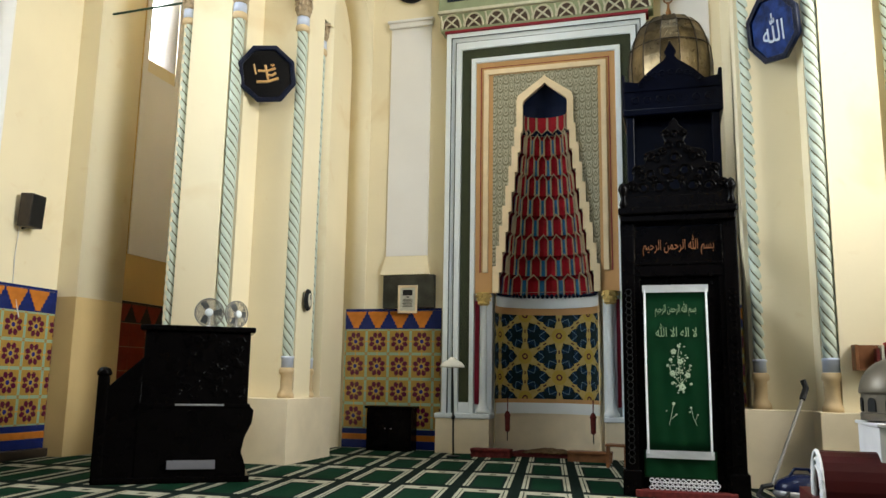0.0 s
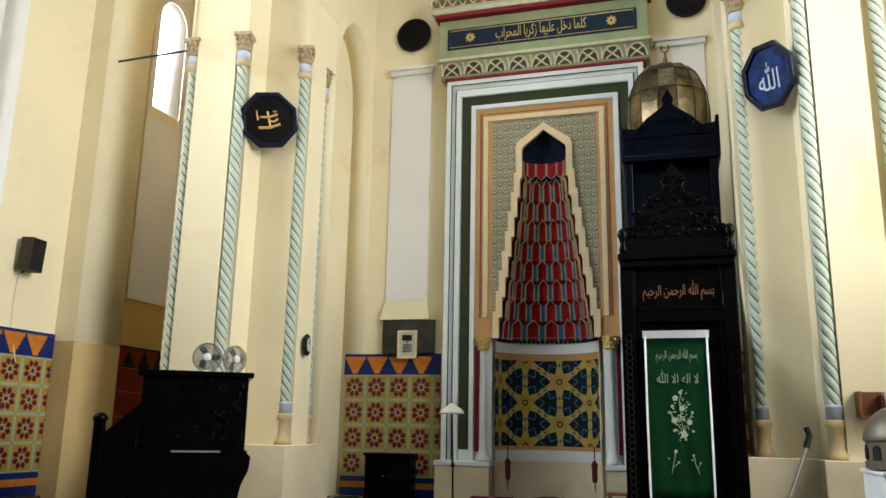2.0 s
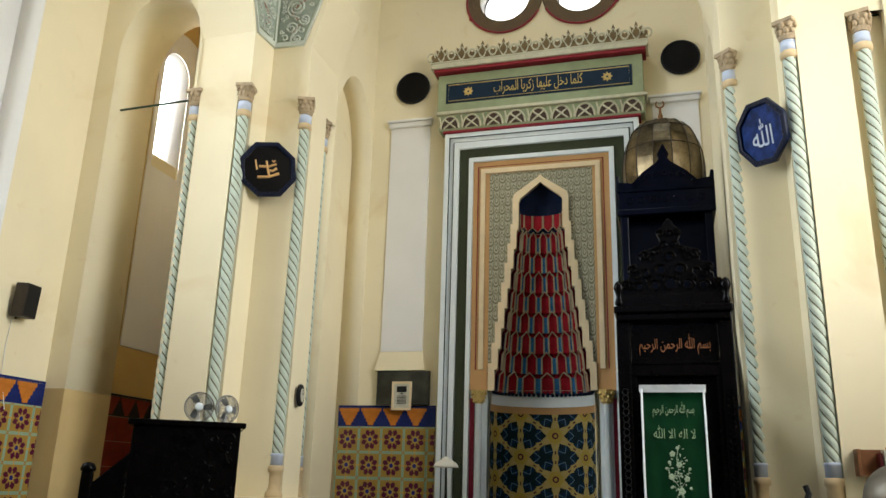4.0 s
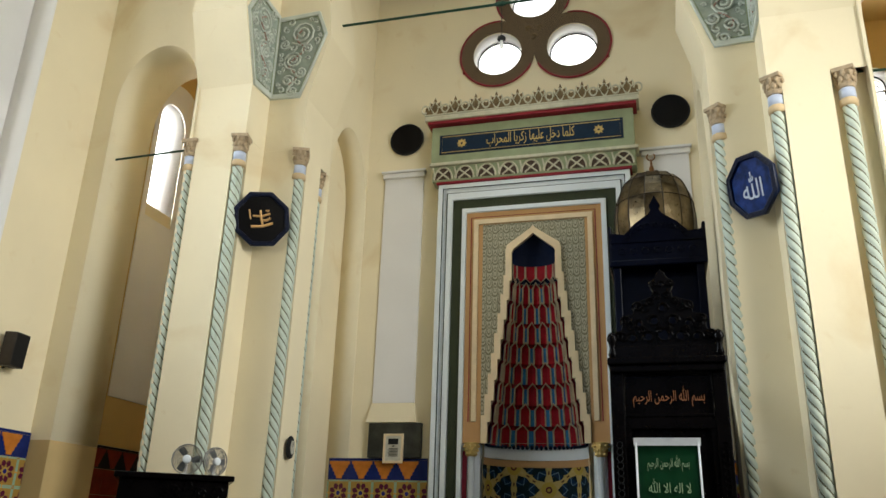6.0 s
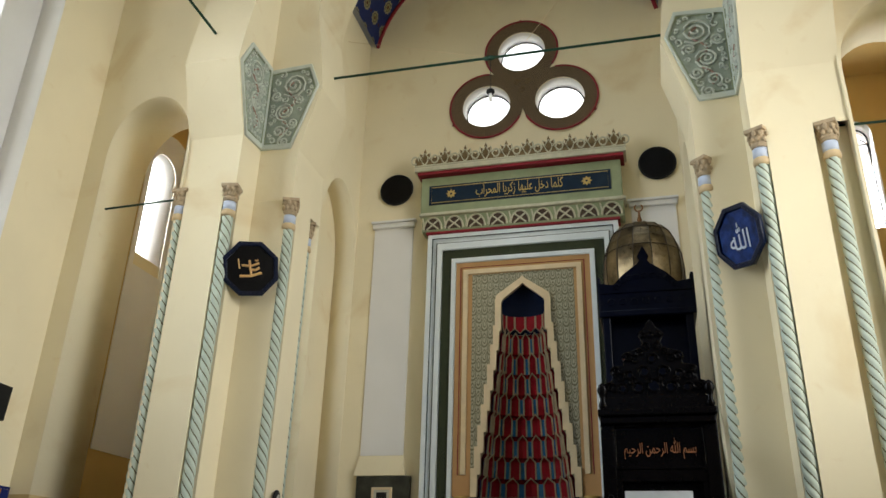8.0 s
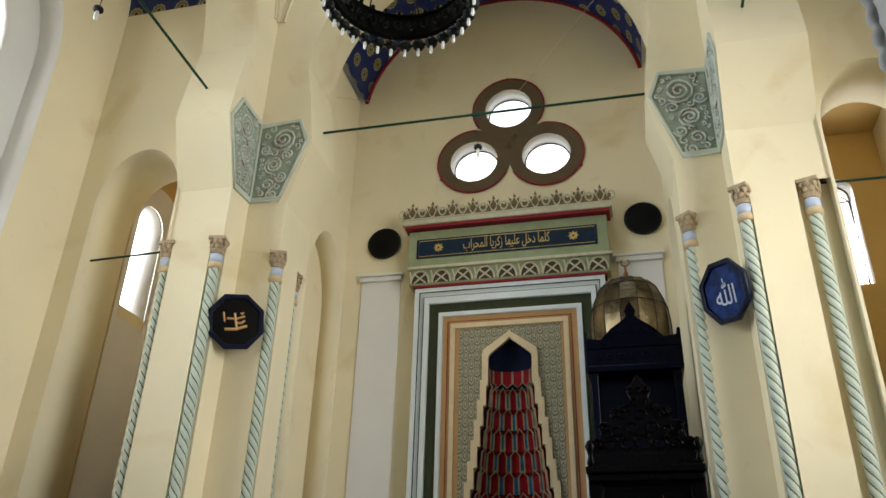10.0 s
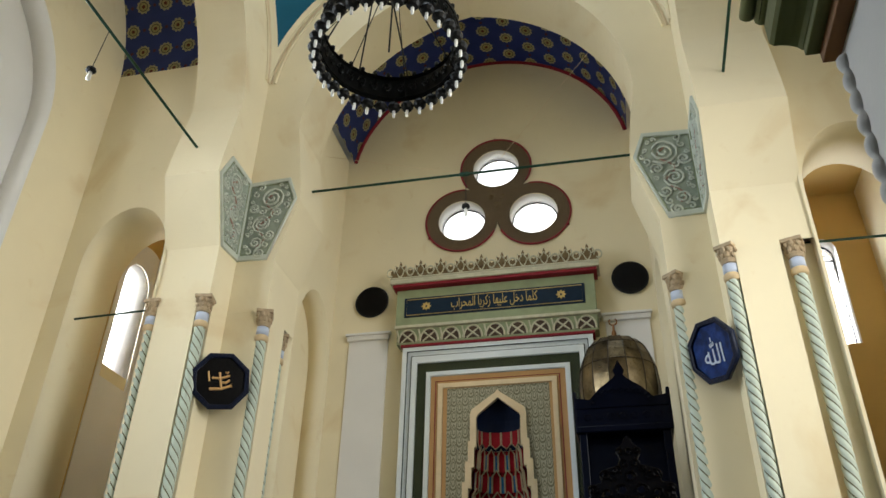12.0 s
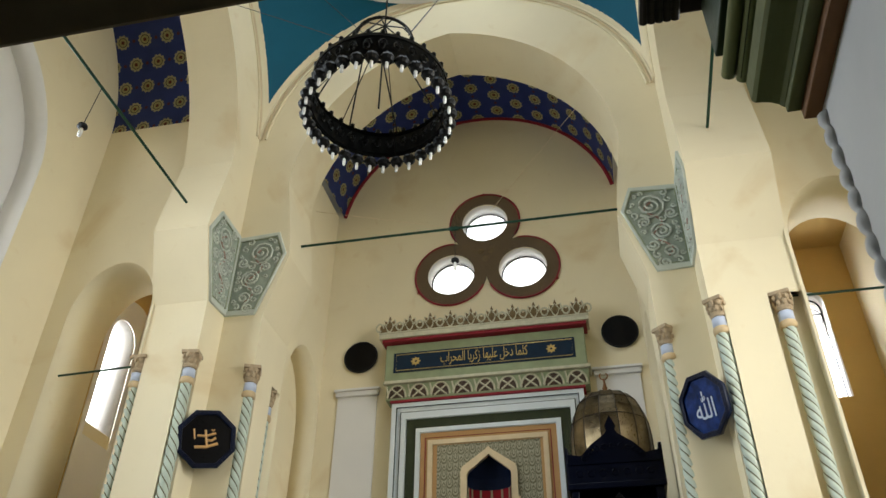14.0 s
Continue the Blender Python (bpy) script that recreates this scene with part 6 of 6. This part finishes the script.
# ---- wall objects ----
ob = thing("marble_slab", "dark mottled marble slab above the tiled dado", "panel", (-2.9, 16.1, 2.97))
part("slab", box(-3.49, -2.32, 16.08, 16.19, 2.975, 3.69, 0.01), MARBLE_DARK, ob)
ob = thing("framed_notice", "small framed notice leaning on the dark slab", "picture", (-2.9, 16.0, 2.87))
part("frame", plate([rect(-3.13, -2.69, 2.86, 3.46), rect(-3.08, -2.74, 2.91, 3.41)], 0.04, facing_y(16.058), 0.006), PALE, ob, "pale wooden frame")
part("sheet", box(-3.08, -2.74, 16.05, 16.06, 2.91, 3.41), PAPER, ob)
g = bmesh.new()
for k in range(6):
    box(-3.02 + 0.02 * (k % 2), -2.8, 16.042, 16.048, 3.0 + 0.03 * k, 3.012 + 0.03 * k, 0, g)
box(-3.02, -2.8, 16.042, 16.048, 3.24, 3.36, 0, g)
box(-2.93, -2.88, 16.042, 16.048, 3.19, 3.22, 0, g)
tagged(part("print_bar", g, BLACK, ob, "plain bars of print"), kind="stuff")
ob = thing("wall_clock", "small black oval wall clock with a white dial on the pier", "clock", (-3.86, 13.18, 2.86))
g = lathe([(0.19, -0.02), (0.2, 0.0), (0.19, 0.03), (0.14, 0.04)], 24, (0, 0, 0), None, 0.62, 1.0)
M = Matrix.Translation((-3.85, 13.16, 2.86)) @ Matrix.Rotation(math.pi / 2, 4, "Y") @ Matrix.Rotation(math.pi / 2, 4, "Z")
g.transform(Matrix.Translation((-3.85, 13.16, 2.86)) @ Matrix(((0, 0, 1, 0), (1, 0, 0, 0), (0, 1, 0, 0), (0, 0, 0, 1))))
part("case", g, BLACK, ob)
g = lathe([(0.12, 0.0), (0.12, 0.015)], 24, (0, 0, 0.035), None, 0.55, 1.0)
g.transform(Matrix.Translation((-3.85, 13.16, 2.86)) @ Matrix(((0, 0, 1, 0), (1, 0, 0, 0), (0, 1, 0, 0), (0, 0, 0, 1))))
part("dial", g, PAPER, ob, "white dial")
part("hand", tube([(-3.795, 13.16, 2.86), (-3.795, 13.16, 2.95)], 0.006, 4), BLACK, ob)
ob = thing("loudspeaker", "dark brown wall loudspeaker with a trailing cable", "speaker", (-8.2, 11.18, 4.0))
M = Matrix.Translation((-8.10, 10.93, 4.24)) @ Matrix.Rotation(radians(6), 4, "Z") @ Matrix.Rotation(radians(3), 4, "Y")
g = box(-0.12, 0.12, -0.18, 0.18, -0.29, 0.29, 0.015)
g.transform(M)
part("cabinet", g, BROWN_WOOD, ob)
g = box(0.121, 0.13, -0.16, 0.16, -0.27, 0.27, 0.004)
g.transform(M)
part("grille", g, BLACK, ob, "black cloth grille")
part("bracket", tube([(-8.29, 10.95, 3.95), (-8.1, 10.95, 4.0)], 0.02, 6), BLACK, ob)
part("cable", tube([(-8.28, 10.88, 3.98), (-8.285, 10.85, 3.4), (-8.285, 10.87, 2.98), (-8.26, 11.05, 2.4)], 0.008, 5), GREY_PAINT, ob)

# ---- furniture near the niche ----
ob = thing("cabinet", "low black cabinet against the tiled dado", "cabinet", (-3.12, 15.6, 0))
part("body", box(-3.60, -2.63, 15.62, 16.02, 0.012, 0.86, 0.015), EBONY, ob)
part("top", box(-3.64, -2.59, 15.58, 16.04, 0.86, 0.91, 0.012), EBONY, ob)
for x0, x1 in ((-3.57, -3.13), (-3.10, -2.66)):
    d = part("door", box(x0, x1, 15.60, 15.62, 0.08, 0.82, 0.008), EBONY, ob)
    part("handle", lathe([(0.012, 0), (0.018, 0.02)], 8, (x1 - 0.05 if x0 < -3.2 else x0 + 0.05, 15.59, 0.45)), STEEL, d)
ob = thing("floor_lamp", "slim iron floor lamp with a cream dome shade", "lamp", (-1.58, 15.0, 0.012))
part("foot", lathe([(0.13, 0.012), (0.13, 0.03), (0.03, 0.05), (0.02, 0.08)], 16, (-1.56, 15.0, 0)), IRON, ob)
part("pole", tube([(-1.56, 15.0, 0.05), (-1.57, 15.0, 0.75), (-1.60, 15.0, 1.75)], 0.018, 8), IRON, ob)
part("knob", lathe([(0.02, -0.05), (0.045, 0.0), (0.02, 0.05)], 10, (-1.57, 15.0, 0.75)), IRON, ob)
part("shade", lathe([(0.24, 1.70), (0.235, 1.74), (0.18, 1.80), (0.09, 1.85), (0.03, 1.90)], 20, (-1.60, 15.0, 0)), CREAM_SHADE, ob, "cream dome shade", True)
for x0, x1, y0, y1, h, mat, nm, lab in ((-1.27, -0.49, 15.15, 15.45, 0.17, RUG_RED, "kneeling_box", "low box covered in dark red fabric before the niche"), (0.60, 1.42, 15.05, 15.35, 0.20, WOOD_BROWN, "low_bench", "low brown wooden bench before the niche")):
    ob = thing(nm, lab, "bench", ((x0 + x1) / 2, y0, 0.012))
    part("top", box(x0, x1, y0, y1, h - 0.05, h, 0.01), mat, ob)
    part("side", box(x0 + 0.01, x0 + 0.05, y0 + 0.02, y1 - 0.02, 0.012, h - 0.05), mat, ob)
    part("side", box(x1 - 0.05, x1 - 0.01, y0 + 0.02, y1 - 0.02, 0.012, h - 0.05), mat, ob)
    part("front", box(x0 + 0.05, x1 - 0.05, y0 + 0.03, y0 + 0.05, 0.012, h - 0.05), mat, ob)
ob = thing("stool", "small brown wooden stool beside the pulpit", "stool", (1.55, 14.4, 0.012))
part("seat", box(1.36, 1.74, 14.25, 14.6, 0.36, 0.40, 0.01), WOOD_BROWN, ob)
for x in (1.40, 1.70):
    for y in (14.29, 14.56):
        part("leg", box(x - 0.025, x + 0.025, y - 0.025, y + 0.025, 0.012, 0.36), WOOD_BROWN, ob)
g = bmesh.new()
rows = []
rnd = random.Random(7)
for i in range(13):
    row = []
    for j in range(9):
        x, y = -0.75 + 1.7 * i / 12, 15.5 + 1.05 * j / 8
        edge = min(i, 12 - i, j, 8 - j)
        row.append((x + rnd.uniform(-0.03, 0.03), y + rnd.uniform(-0.03, 0.03), 0.022 + (0.03 + rnd.uniform(0, 0.05)) * min(1, edge / 2)))
    rows.append(row)
loft(rows, g, closed=False)
bmesh.ops.solidify(g, geom=g.faces[:], thickness=-0.015)
tagged(part("rug", g, RUG_RED, None, "", True), "rumpled dark red rug laid in the niche", "rug")
g = bmesh.new()
rows = []
for i in range(15):
    rows.append([(-0.35 + 1.0 * i / 14 + rnd.uniform(-0.03, 0.03), 15.62 + 0.6 * j / 8 + rnd.uniform(-0.03, 0.03), 0.085 + 0.08 * math.sin(math.pi * i / 14) * math.sin(math.pi * j / 8) + rnd.uniform(-0.015, 0.02)) for j in range(9)])
loft(rows, g, closed=False)
bmesh.ops.solidify(g, geom=g.faces[:], thickness=0.03)
tagged(part("sheepskin", g, SHEEPSKIN, None, "", True), "brown fleece spread over the red rug", "rug")
for x in (-0.70, 1.0):
    ob = thing("hanging_tassel", "dark red tassel roll hung below the strapwork panel", "tassel", (x, 15.9, 0.3), "hanging tassels")
    part("cord", tube([(x, 15.98, 1.12), (x, 15.95, 0.85)], 0.012, 5), RUG_RED, ob)
    part("roll", lathe([(0.01, 0.45), (0.05, 0.48), (0.055, 0.75), (0.07, 0.78), (0.03, 0.86)], 12, (x, 15.95, 0)), RUG_RED, ob)
    part("tip", lathe([(0.008, 0.28), (0.012, 0.46)], 8, (x, 15.95, 0)), IRON, ob)

# ---- things beside the east pier ----
ob = thing("vacuum_cleaner", "dark blue vacuum cleaner with a steel wand leaning on the pier", "vacuum cleaner", (4.0, 10.9, 0.012))
part("body", lathe([(0.22, 0.02), (0.26, 0.06), (0.27, 0.2), (0.24, 0.28), (0.1, 0.36), (0.02, 0.37)], 20, (4.02, 10.95, 0), None, 1.2, 0.9), BLUE_PLASTIC, ob, "dark blue plastic body", True)
part("bumper", lathe([(0.27, 0.10), (0.285, 0.12), (0.285, 0.15), (0.27, 0.17)], 20, (4.02, 10.95, 0), None, 1.2, 0.9), STEEL, ob)
part("carry_handle", tube([(3.88, 10.9, 0.34), (3.94, 10.9, 0.43), (4.1, 10.9, 0.43), (4.16, 10.9, 0.34)], 0.02, 6), BLUE_PLASTIC, ob)
part("wand", tube([(3.68, 10.95, 0.22), (4.20, 11.55, 1.36)], 0.020, 8), DULL_STEEL, ob, "long steel wand")
part("grip", tube([(4.16, 11.5, 1.27), (4.22, 11.56, 1.42), (4.19, 11.58, 1.52)], 0.04, 8), BLACK, ob, "black handle")
part("hose", tube([(3.68, 10.95, 0.22), (3.56, 10.9, 0.2), (3.5, 10.85, 0.1), (3.58, 10.75, 0.05), (3.8, 10.72, 0.1), (3.9, 10.8, 0.2)], 0.03, 8), BLACK, ob, "black ribbed hose")
ob = thing("wall_shelf", "small brown wooden wall shelf holding books", "shelf", (5.1, 11.8, 1.67))
part("back", box(4.86, 5.50, 11.87, 11.895, 1.66, 2.0), WOOD_BROWN, ob)
part("side", box(4.86, 4.90, 11.66, 11.87, 1.66, 2.0, 0.006), WOOD_BROWN, ob)
part("side", box(5.46, 5.50, 11.66, 11.87, 1.66, 2.0, 0.006), WOOD_BROWN, ob)
part("board", box(4.90, 5.46, 11.66, 11.87, 1.66, 1.69), WOOD_BROWN, ob)
for k, (w, h, mat) in enumerate(((0.04, 0.26, MODEL_RED), (0.035, 0.30, PAPER), (0.05, 0.34, material("red book cloth", (0.35, 0.03, 0.02), 0.6)), (0.04, 0.3, MODEL_RED))):
    x = 5.12 + 0.06 * k
    b = thing("book", "upright book on the small wall shelf", "book", (x, 11.75, 1.69), "shelf books")
    part("cover", box(x, x + w, 11.68, 11.85, 1.69, 1.69 + h, 0.004), mat, b)

# scale model of a domed mosque, on the floor
model = thing("mosque_model", "large white and red scale model of a domed mosque", "model", (4.35, 8.1, 0.012))
part("base", box(3.72, 5.24, 7.75, 8.9, 0.012, 0.45, 0.01), MODEL_RED, model, "dark red plinth")
part("hall", box(4.255, 5.2, 7.85, 8.7, 0.45, 1.10, 0.008), MODEL_WHITE, model, "white hall")
for k in range(3):
    x = 4.42 + 0.3 * k
    part("window", plate([[(x - 0.09, 0.6), (x + 0.09, 0.6), (x + 0.09, 0.9)] + arc(x, 0.9, 0.09, 0, 180, 8)[1:-1] + [(x - 0.09, 0.9)]], 0.02, facing_y(7.845)), MODEL_RED, model, "dark red arched window")
part("cornice", box(4.235, 5.22, 7.82, 8.73, 1.09, 1.125, 0.008), MODEL_WHITE, model)
DX, DY = 4.56, 8.25
part("drum", lathe([(0.36, 1.14), (0.36, 1.20), (0.345, 1.21), (0.345, 1.38)], 28, (DX, DY, 0)), PEWTER, model, "grey drum")
for k in range(12):
    a = 2 * math.pi * k / 12
    m = Matrix.Translation((DX + 0.346 * math.cos(a), DY + 0.346 * math.sin(a), 0)) @ Matrix.Rotation(a + math.pi / 2, 4, "Z")
    g = plate([[(-0.045, 1.22), (0.045, 1.22), (0.045, 1.30)] + arc(0, 1.30, 0.045, 0, 180, 8)[1:-1] + [(-0.045, 1.30)]], 0.012, facing_y(0))
    g.transform(m)
    part("drum_window", g, BLACK, model)
part("dome", lathe([(0.36, 1.38), (0.365, 1.40)] + [(0.36 * math.cos(radians(a)), 1.40 + 0.32 * math.sin(radians(a))) for a in range(8, 88, 10)] + [(0.01, 1.73)], 28, (DX, DY, 0)), PEWTER, model, "grey metal dome", True)
g = bmesh.new()
rows = [[(x, 7.72 + 0.30 * (1 - math.cos(math.pi * k / 14)), 0.45 + 0.42 * math.sin(math.pi * k / 14)) for k in range(15)] for x in (3.78, 4.30)]
loft(rows, g, closed=False)
bmesh.ops.solidify(g, geom=g.faces[:], thickness=0.02)
part("porch_roof", g, MODEL_RED, model, "dark red barrel porch roof")
for k in range(3):
    r = 0.36 - 0.06 * k
    part("porch_arch", tube([(3.765, 8.02 - 0.72 * r / 0.9 * math.cos(math.pi * q / 14), 0.45 + 1.15 * r * math.sin(math.pi * q / 14)) for q in range(15)], 0.02, 6), MODEL_WHITE, model, "white arched rib")

# ---- near pier of the gallery with its moulded impost ----
g = box(3.15, 3.98, -3.0, 1.48, 0.0, 2.81)
structure("pier_gallery", g, GREY_PAINT, "grey painted gallery pier", "pier")
prof = [(0.013 + 0.011 * abs(math.sin(math.pi * k / 6)), 0.02 + 0.0103 * k) for k in range(269)]
structure("trim_gallery_corner", lathe(prof, 10, (3.155, 1.478, 0)), GREY_PAINT, "scalloped beaded corner of the gallery pier", "trim", True)
impost = thing("impost", "olive and rust brown moulded impost on the gallery pier", "impost", (3.3, 1.4, 2.8), kind="structure")
part("fillet", box(3.113, 3.97, 0.55, 1.505, 2.80, 2.836, 0.003), RUST, impost, "rust brown fillet")
part("step", box(3.082, 3.97, 0.55, 1.508, 2.833, 2.858, 0.003), OLIVE, impost)
g = bmesh.new()
prof = [(3.97, 2.855), (3.080, 2.855), (3.072, 2.866), (3.055, 2.876), (3.035, 2.881), (3.020, 2.882), (3.012, 2.892), (3.012, 2.955), (3.03, 2.965), (3.97, 2.965)]
a = [g.verts.new((u, 1.51, v)) for u, v in prof]
b = [g.verts.new((u, 0.55, v)) for u, v in prof]
for k in range(len(prof)):
    g.faces.new((a[k], a[(k + 1) % len(prof)], b[(k + 1) % len(prof)], b[k]))
g.faces.new(a), g.faces.new(b[::-1])
part("cove", g, OLIVE, impost, "olive green cove")
part("bead", tube([(3.011, 1.515, 2.980), (3.011, 0.55, 2.980)], 0.018, 12), OLIVE, impost, "", True)
part("bead", tube([(2.979, 1.515, 3.000), (2.979, 0.55, 3.000)], 0.019, 12), OLIVE, impost, "", True)
# solid box between the mouldings; the gap's shade is put in as black
part("hollow", box(3.0, 3.97, 0.55, 1.50, 2.965, 3.07), BLACK, impost)
part("corona", box(2.958, 3.97, 0.55, 1.515, 3.07, 3.28, 0.006), MOSS, impost, "dark green top member")
part("abacus", box(2.80, 3.99, 0.4, 1.53, 3.28, 3.6, 0.01), MAROON, impost, "dark maroon top board")
g = bmesh.new()
for k in range(5):
    tube([(2.80 + 0.022 * k, 1.535, 3.278), (2.80 + 0.022 * k, 0.4, 3.278)], 0.013, 8, bm=g)
part("reeding", g, BROWN_WOOD, impost, "dark reeded edge")
part("back_block", box(3.05, 3.97, -3.0, 0.55, 2.85, 3.6), MAROON, impost, "dark maroon block over the pier")

# ---- tiled dadoes: last, piece by piece ----
def tile_mesh(name, w, h, mat, uv=True):
    g = box(0.004, w - 0.004, -0.012, 0.0, 0.004, h - 0.004, 0.002)
    me = mesh(g, name, [mat])
    layer = me.uv_layers.new(name="metres")
    for lp in me.loops:
        c = me.vertices[lp.vertex_index].co
        layer.data[lp.index].uv = (c.x / w, c.z / h)
    return me


def zigzag(w, h, up):
    """A stepped triangle of orange tile."""
    n = 5
    pts = []
    for k in range(n):
        f0 = 0.46 - 0.40 * k / n
        z0, z1 = h * (1 - k / n), h * (1 - (k + 1) / n)
        pts += [(f0 * w, z0), (f0 * w - 0.010, z1 + 0.004)]
    loop = [(w / 2 - u, v) for u, v in pts] + [(w / 2 + u, v) for u, v in pts[::-1]]
    return mesh(plate([loop], 0.014, facing_y(-0.012)), "triangle_tile", [TILE_ORANGE])


TW = 0.505
tri_me = zigzag(TW, 0.36, False)
flower_me = tile_mesh("flower_tile", TW, TW, TILE)
shaded_me = tile_mesh("plain_tile", TW, TW, TILE_SHADED)
shaded_tri_me = tri_me.copy()
shaded_tri_me.materials[0] = TILE_SHADED


def dado(name, place, u0, u1, z0, z1, label, red=False):
    """A tiled dado: flowers between a triangle frieze and blue and orange skirting."""
    ob = thing(name, label, "dado", (0, 0, 0), kind="structure")
    ob.matrix_world = place
    bpy.context.view_layer.update()
    def add(nm, me, mat, x, z, w=1.0):
        o = part(nm, me, mat, ob)
        o.matrix_parent_inverse = Matrix()
        o.location, o.scale = (x, 0, z), (w, 1, 1)
        return o
    L = u1 - u0
    # red: a shaded copy of the dado's colours, with black for the blue
    field, band, points = (TILE_SHADED, BLACK, TILE_SHADED) if red else (TILE, TILE_BLUE, TILE_ORANGE)
    add("backing", mesh(box(0, L, -0.006, 0.03, z0, z1), "backing", [GROUT]), None, 0, 0)
    add("blue_strip", mesh(box(0, L, -0.012, 0.0, z1 - 0.045, z1, 0.003), "blue_strip", [band]), None, 0, 0)
    add("blue_band", mesh(box(0, L, -0.010, 0.0, z1 - 0.44, z1 - 0.048, 0.003), "blue_band", [band]), None, 0, 0)
    add("skirting", mesh(box(0, L, -0.012, 0.0, z0, z0 + 0.17, 0.003), "skirting", [band]), None, 0, 0)
    add("skirting_strip", mesh(box(0, L, -0.014, 0.0, z0 + 0.174, z0 + 0.29, 0.003), "skirting_strip", [points]), None, 0, 0)
    add("skirting_top", mesh(box(0, L, -0.012, 0.0, z0 + 0.294, z0 + 0.40, 0.003), "skirting_top", [band]), None, 0, 0)
    lo, hi = z0 + 0.40, z1 - 0.445
    rows = max(1, round((hi - lo) / TW))
    sz = (hi - lo) / rows / TW
    end = 0.35 * TW
    n = int((L - end) / TW)
    for i in range(n):
        x = L - end - (i + 1) * TW
        for r in range(rows):
            add("flower_tile", shaded_me if red else flower_me, None, x, lo + r * TW * sz).scale = (1, 1, sz)
        add("triangle_tile", shaded_tri_me if red else tri_me, None, x, z1 - 0.42)
    # cut tiles at the two ends
    rest = L - end - n * TW
    for x, w, f0, f1 in ((0.0, rest, 1 - rest / TW, 1.0), (L - end, end, 0.0, end / TW)):
        me = mesh(box(0.003, w - 0.003, -0.012, 0.0, 0.004, TW - 0.004, 0.002), "cut_tile", [field])
        layer = me.uv_layers.new(name="metres")
        for lp in me.loops:
            c = me.vertices[lp.vertex_index].co
            layer.data[lp.index].uv = (f0 + (f1 - f0) * c.x / w, c.z / TW)
        for r in range(rows):
            add("cut_tile", me, None, x, lo + r * TW * sz).scale = (1, 1, sz)
    return ob


dado("dado_front_west", Matrix.Translation((-4.38, 16.185, 0)), -4.38, -2.18, 0.012, 2.97, "tiled dado of red flowers on ochre with orange triangles")
dado("dado_front_east", Matrix.Translation((2.26, 16.185, 0)), 2.26, 4.38, 0.012, 2.97, "tiled dado of red flowers on ochre with orange triangles")
turn = Matrix.Rotation(math.pi / 2, 4, "Z")
dado("dado_west", Matrix.Translation((-8.285, 3.9, 0.0)) @ turn, 3.9, 11.9, 0.16, 2.97, "tiled dado of red flowers on ochre along the outer wall")
dado("dado_corner_west", Matrix.Translation((-8.285, 13.46, 0.0)) @ turn, 13.46, 16.19, 0.16, 2.97, "tiled dado of the corner room, shade put into dark red and black tiles", True)
structure("baseboard_west", box(-8.29, -8.15, 3.9, 11.9, 0.012, 0.16, 0.02), BROWN_WOOD, "brown wooden baseboard step", "baseboard")
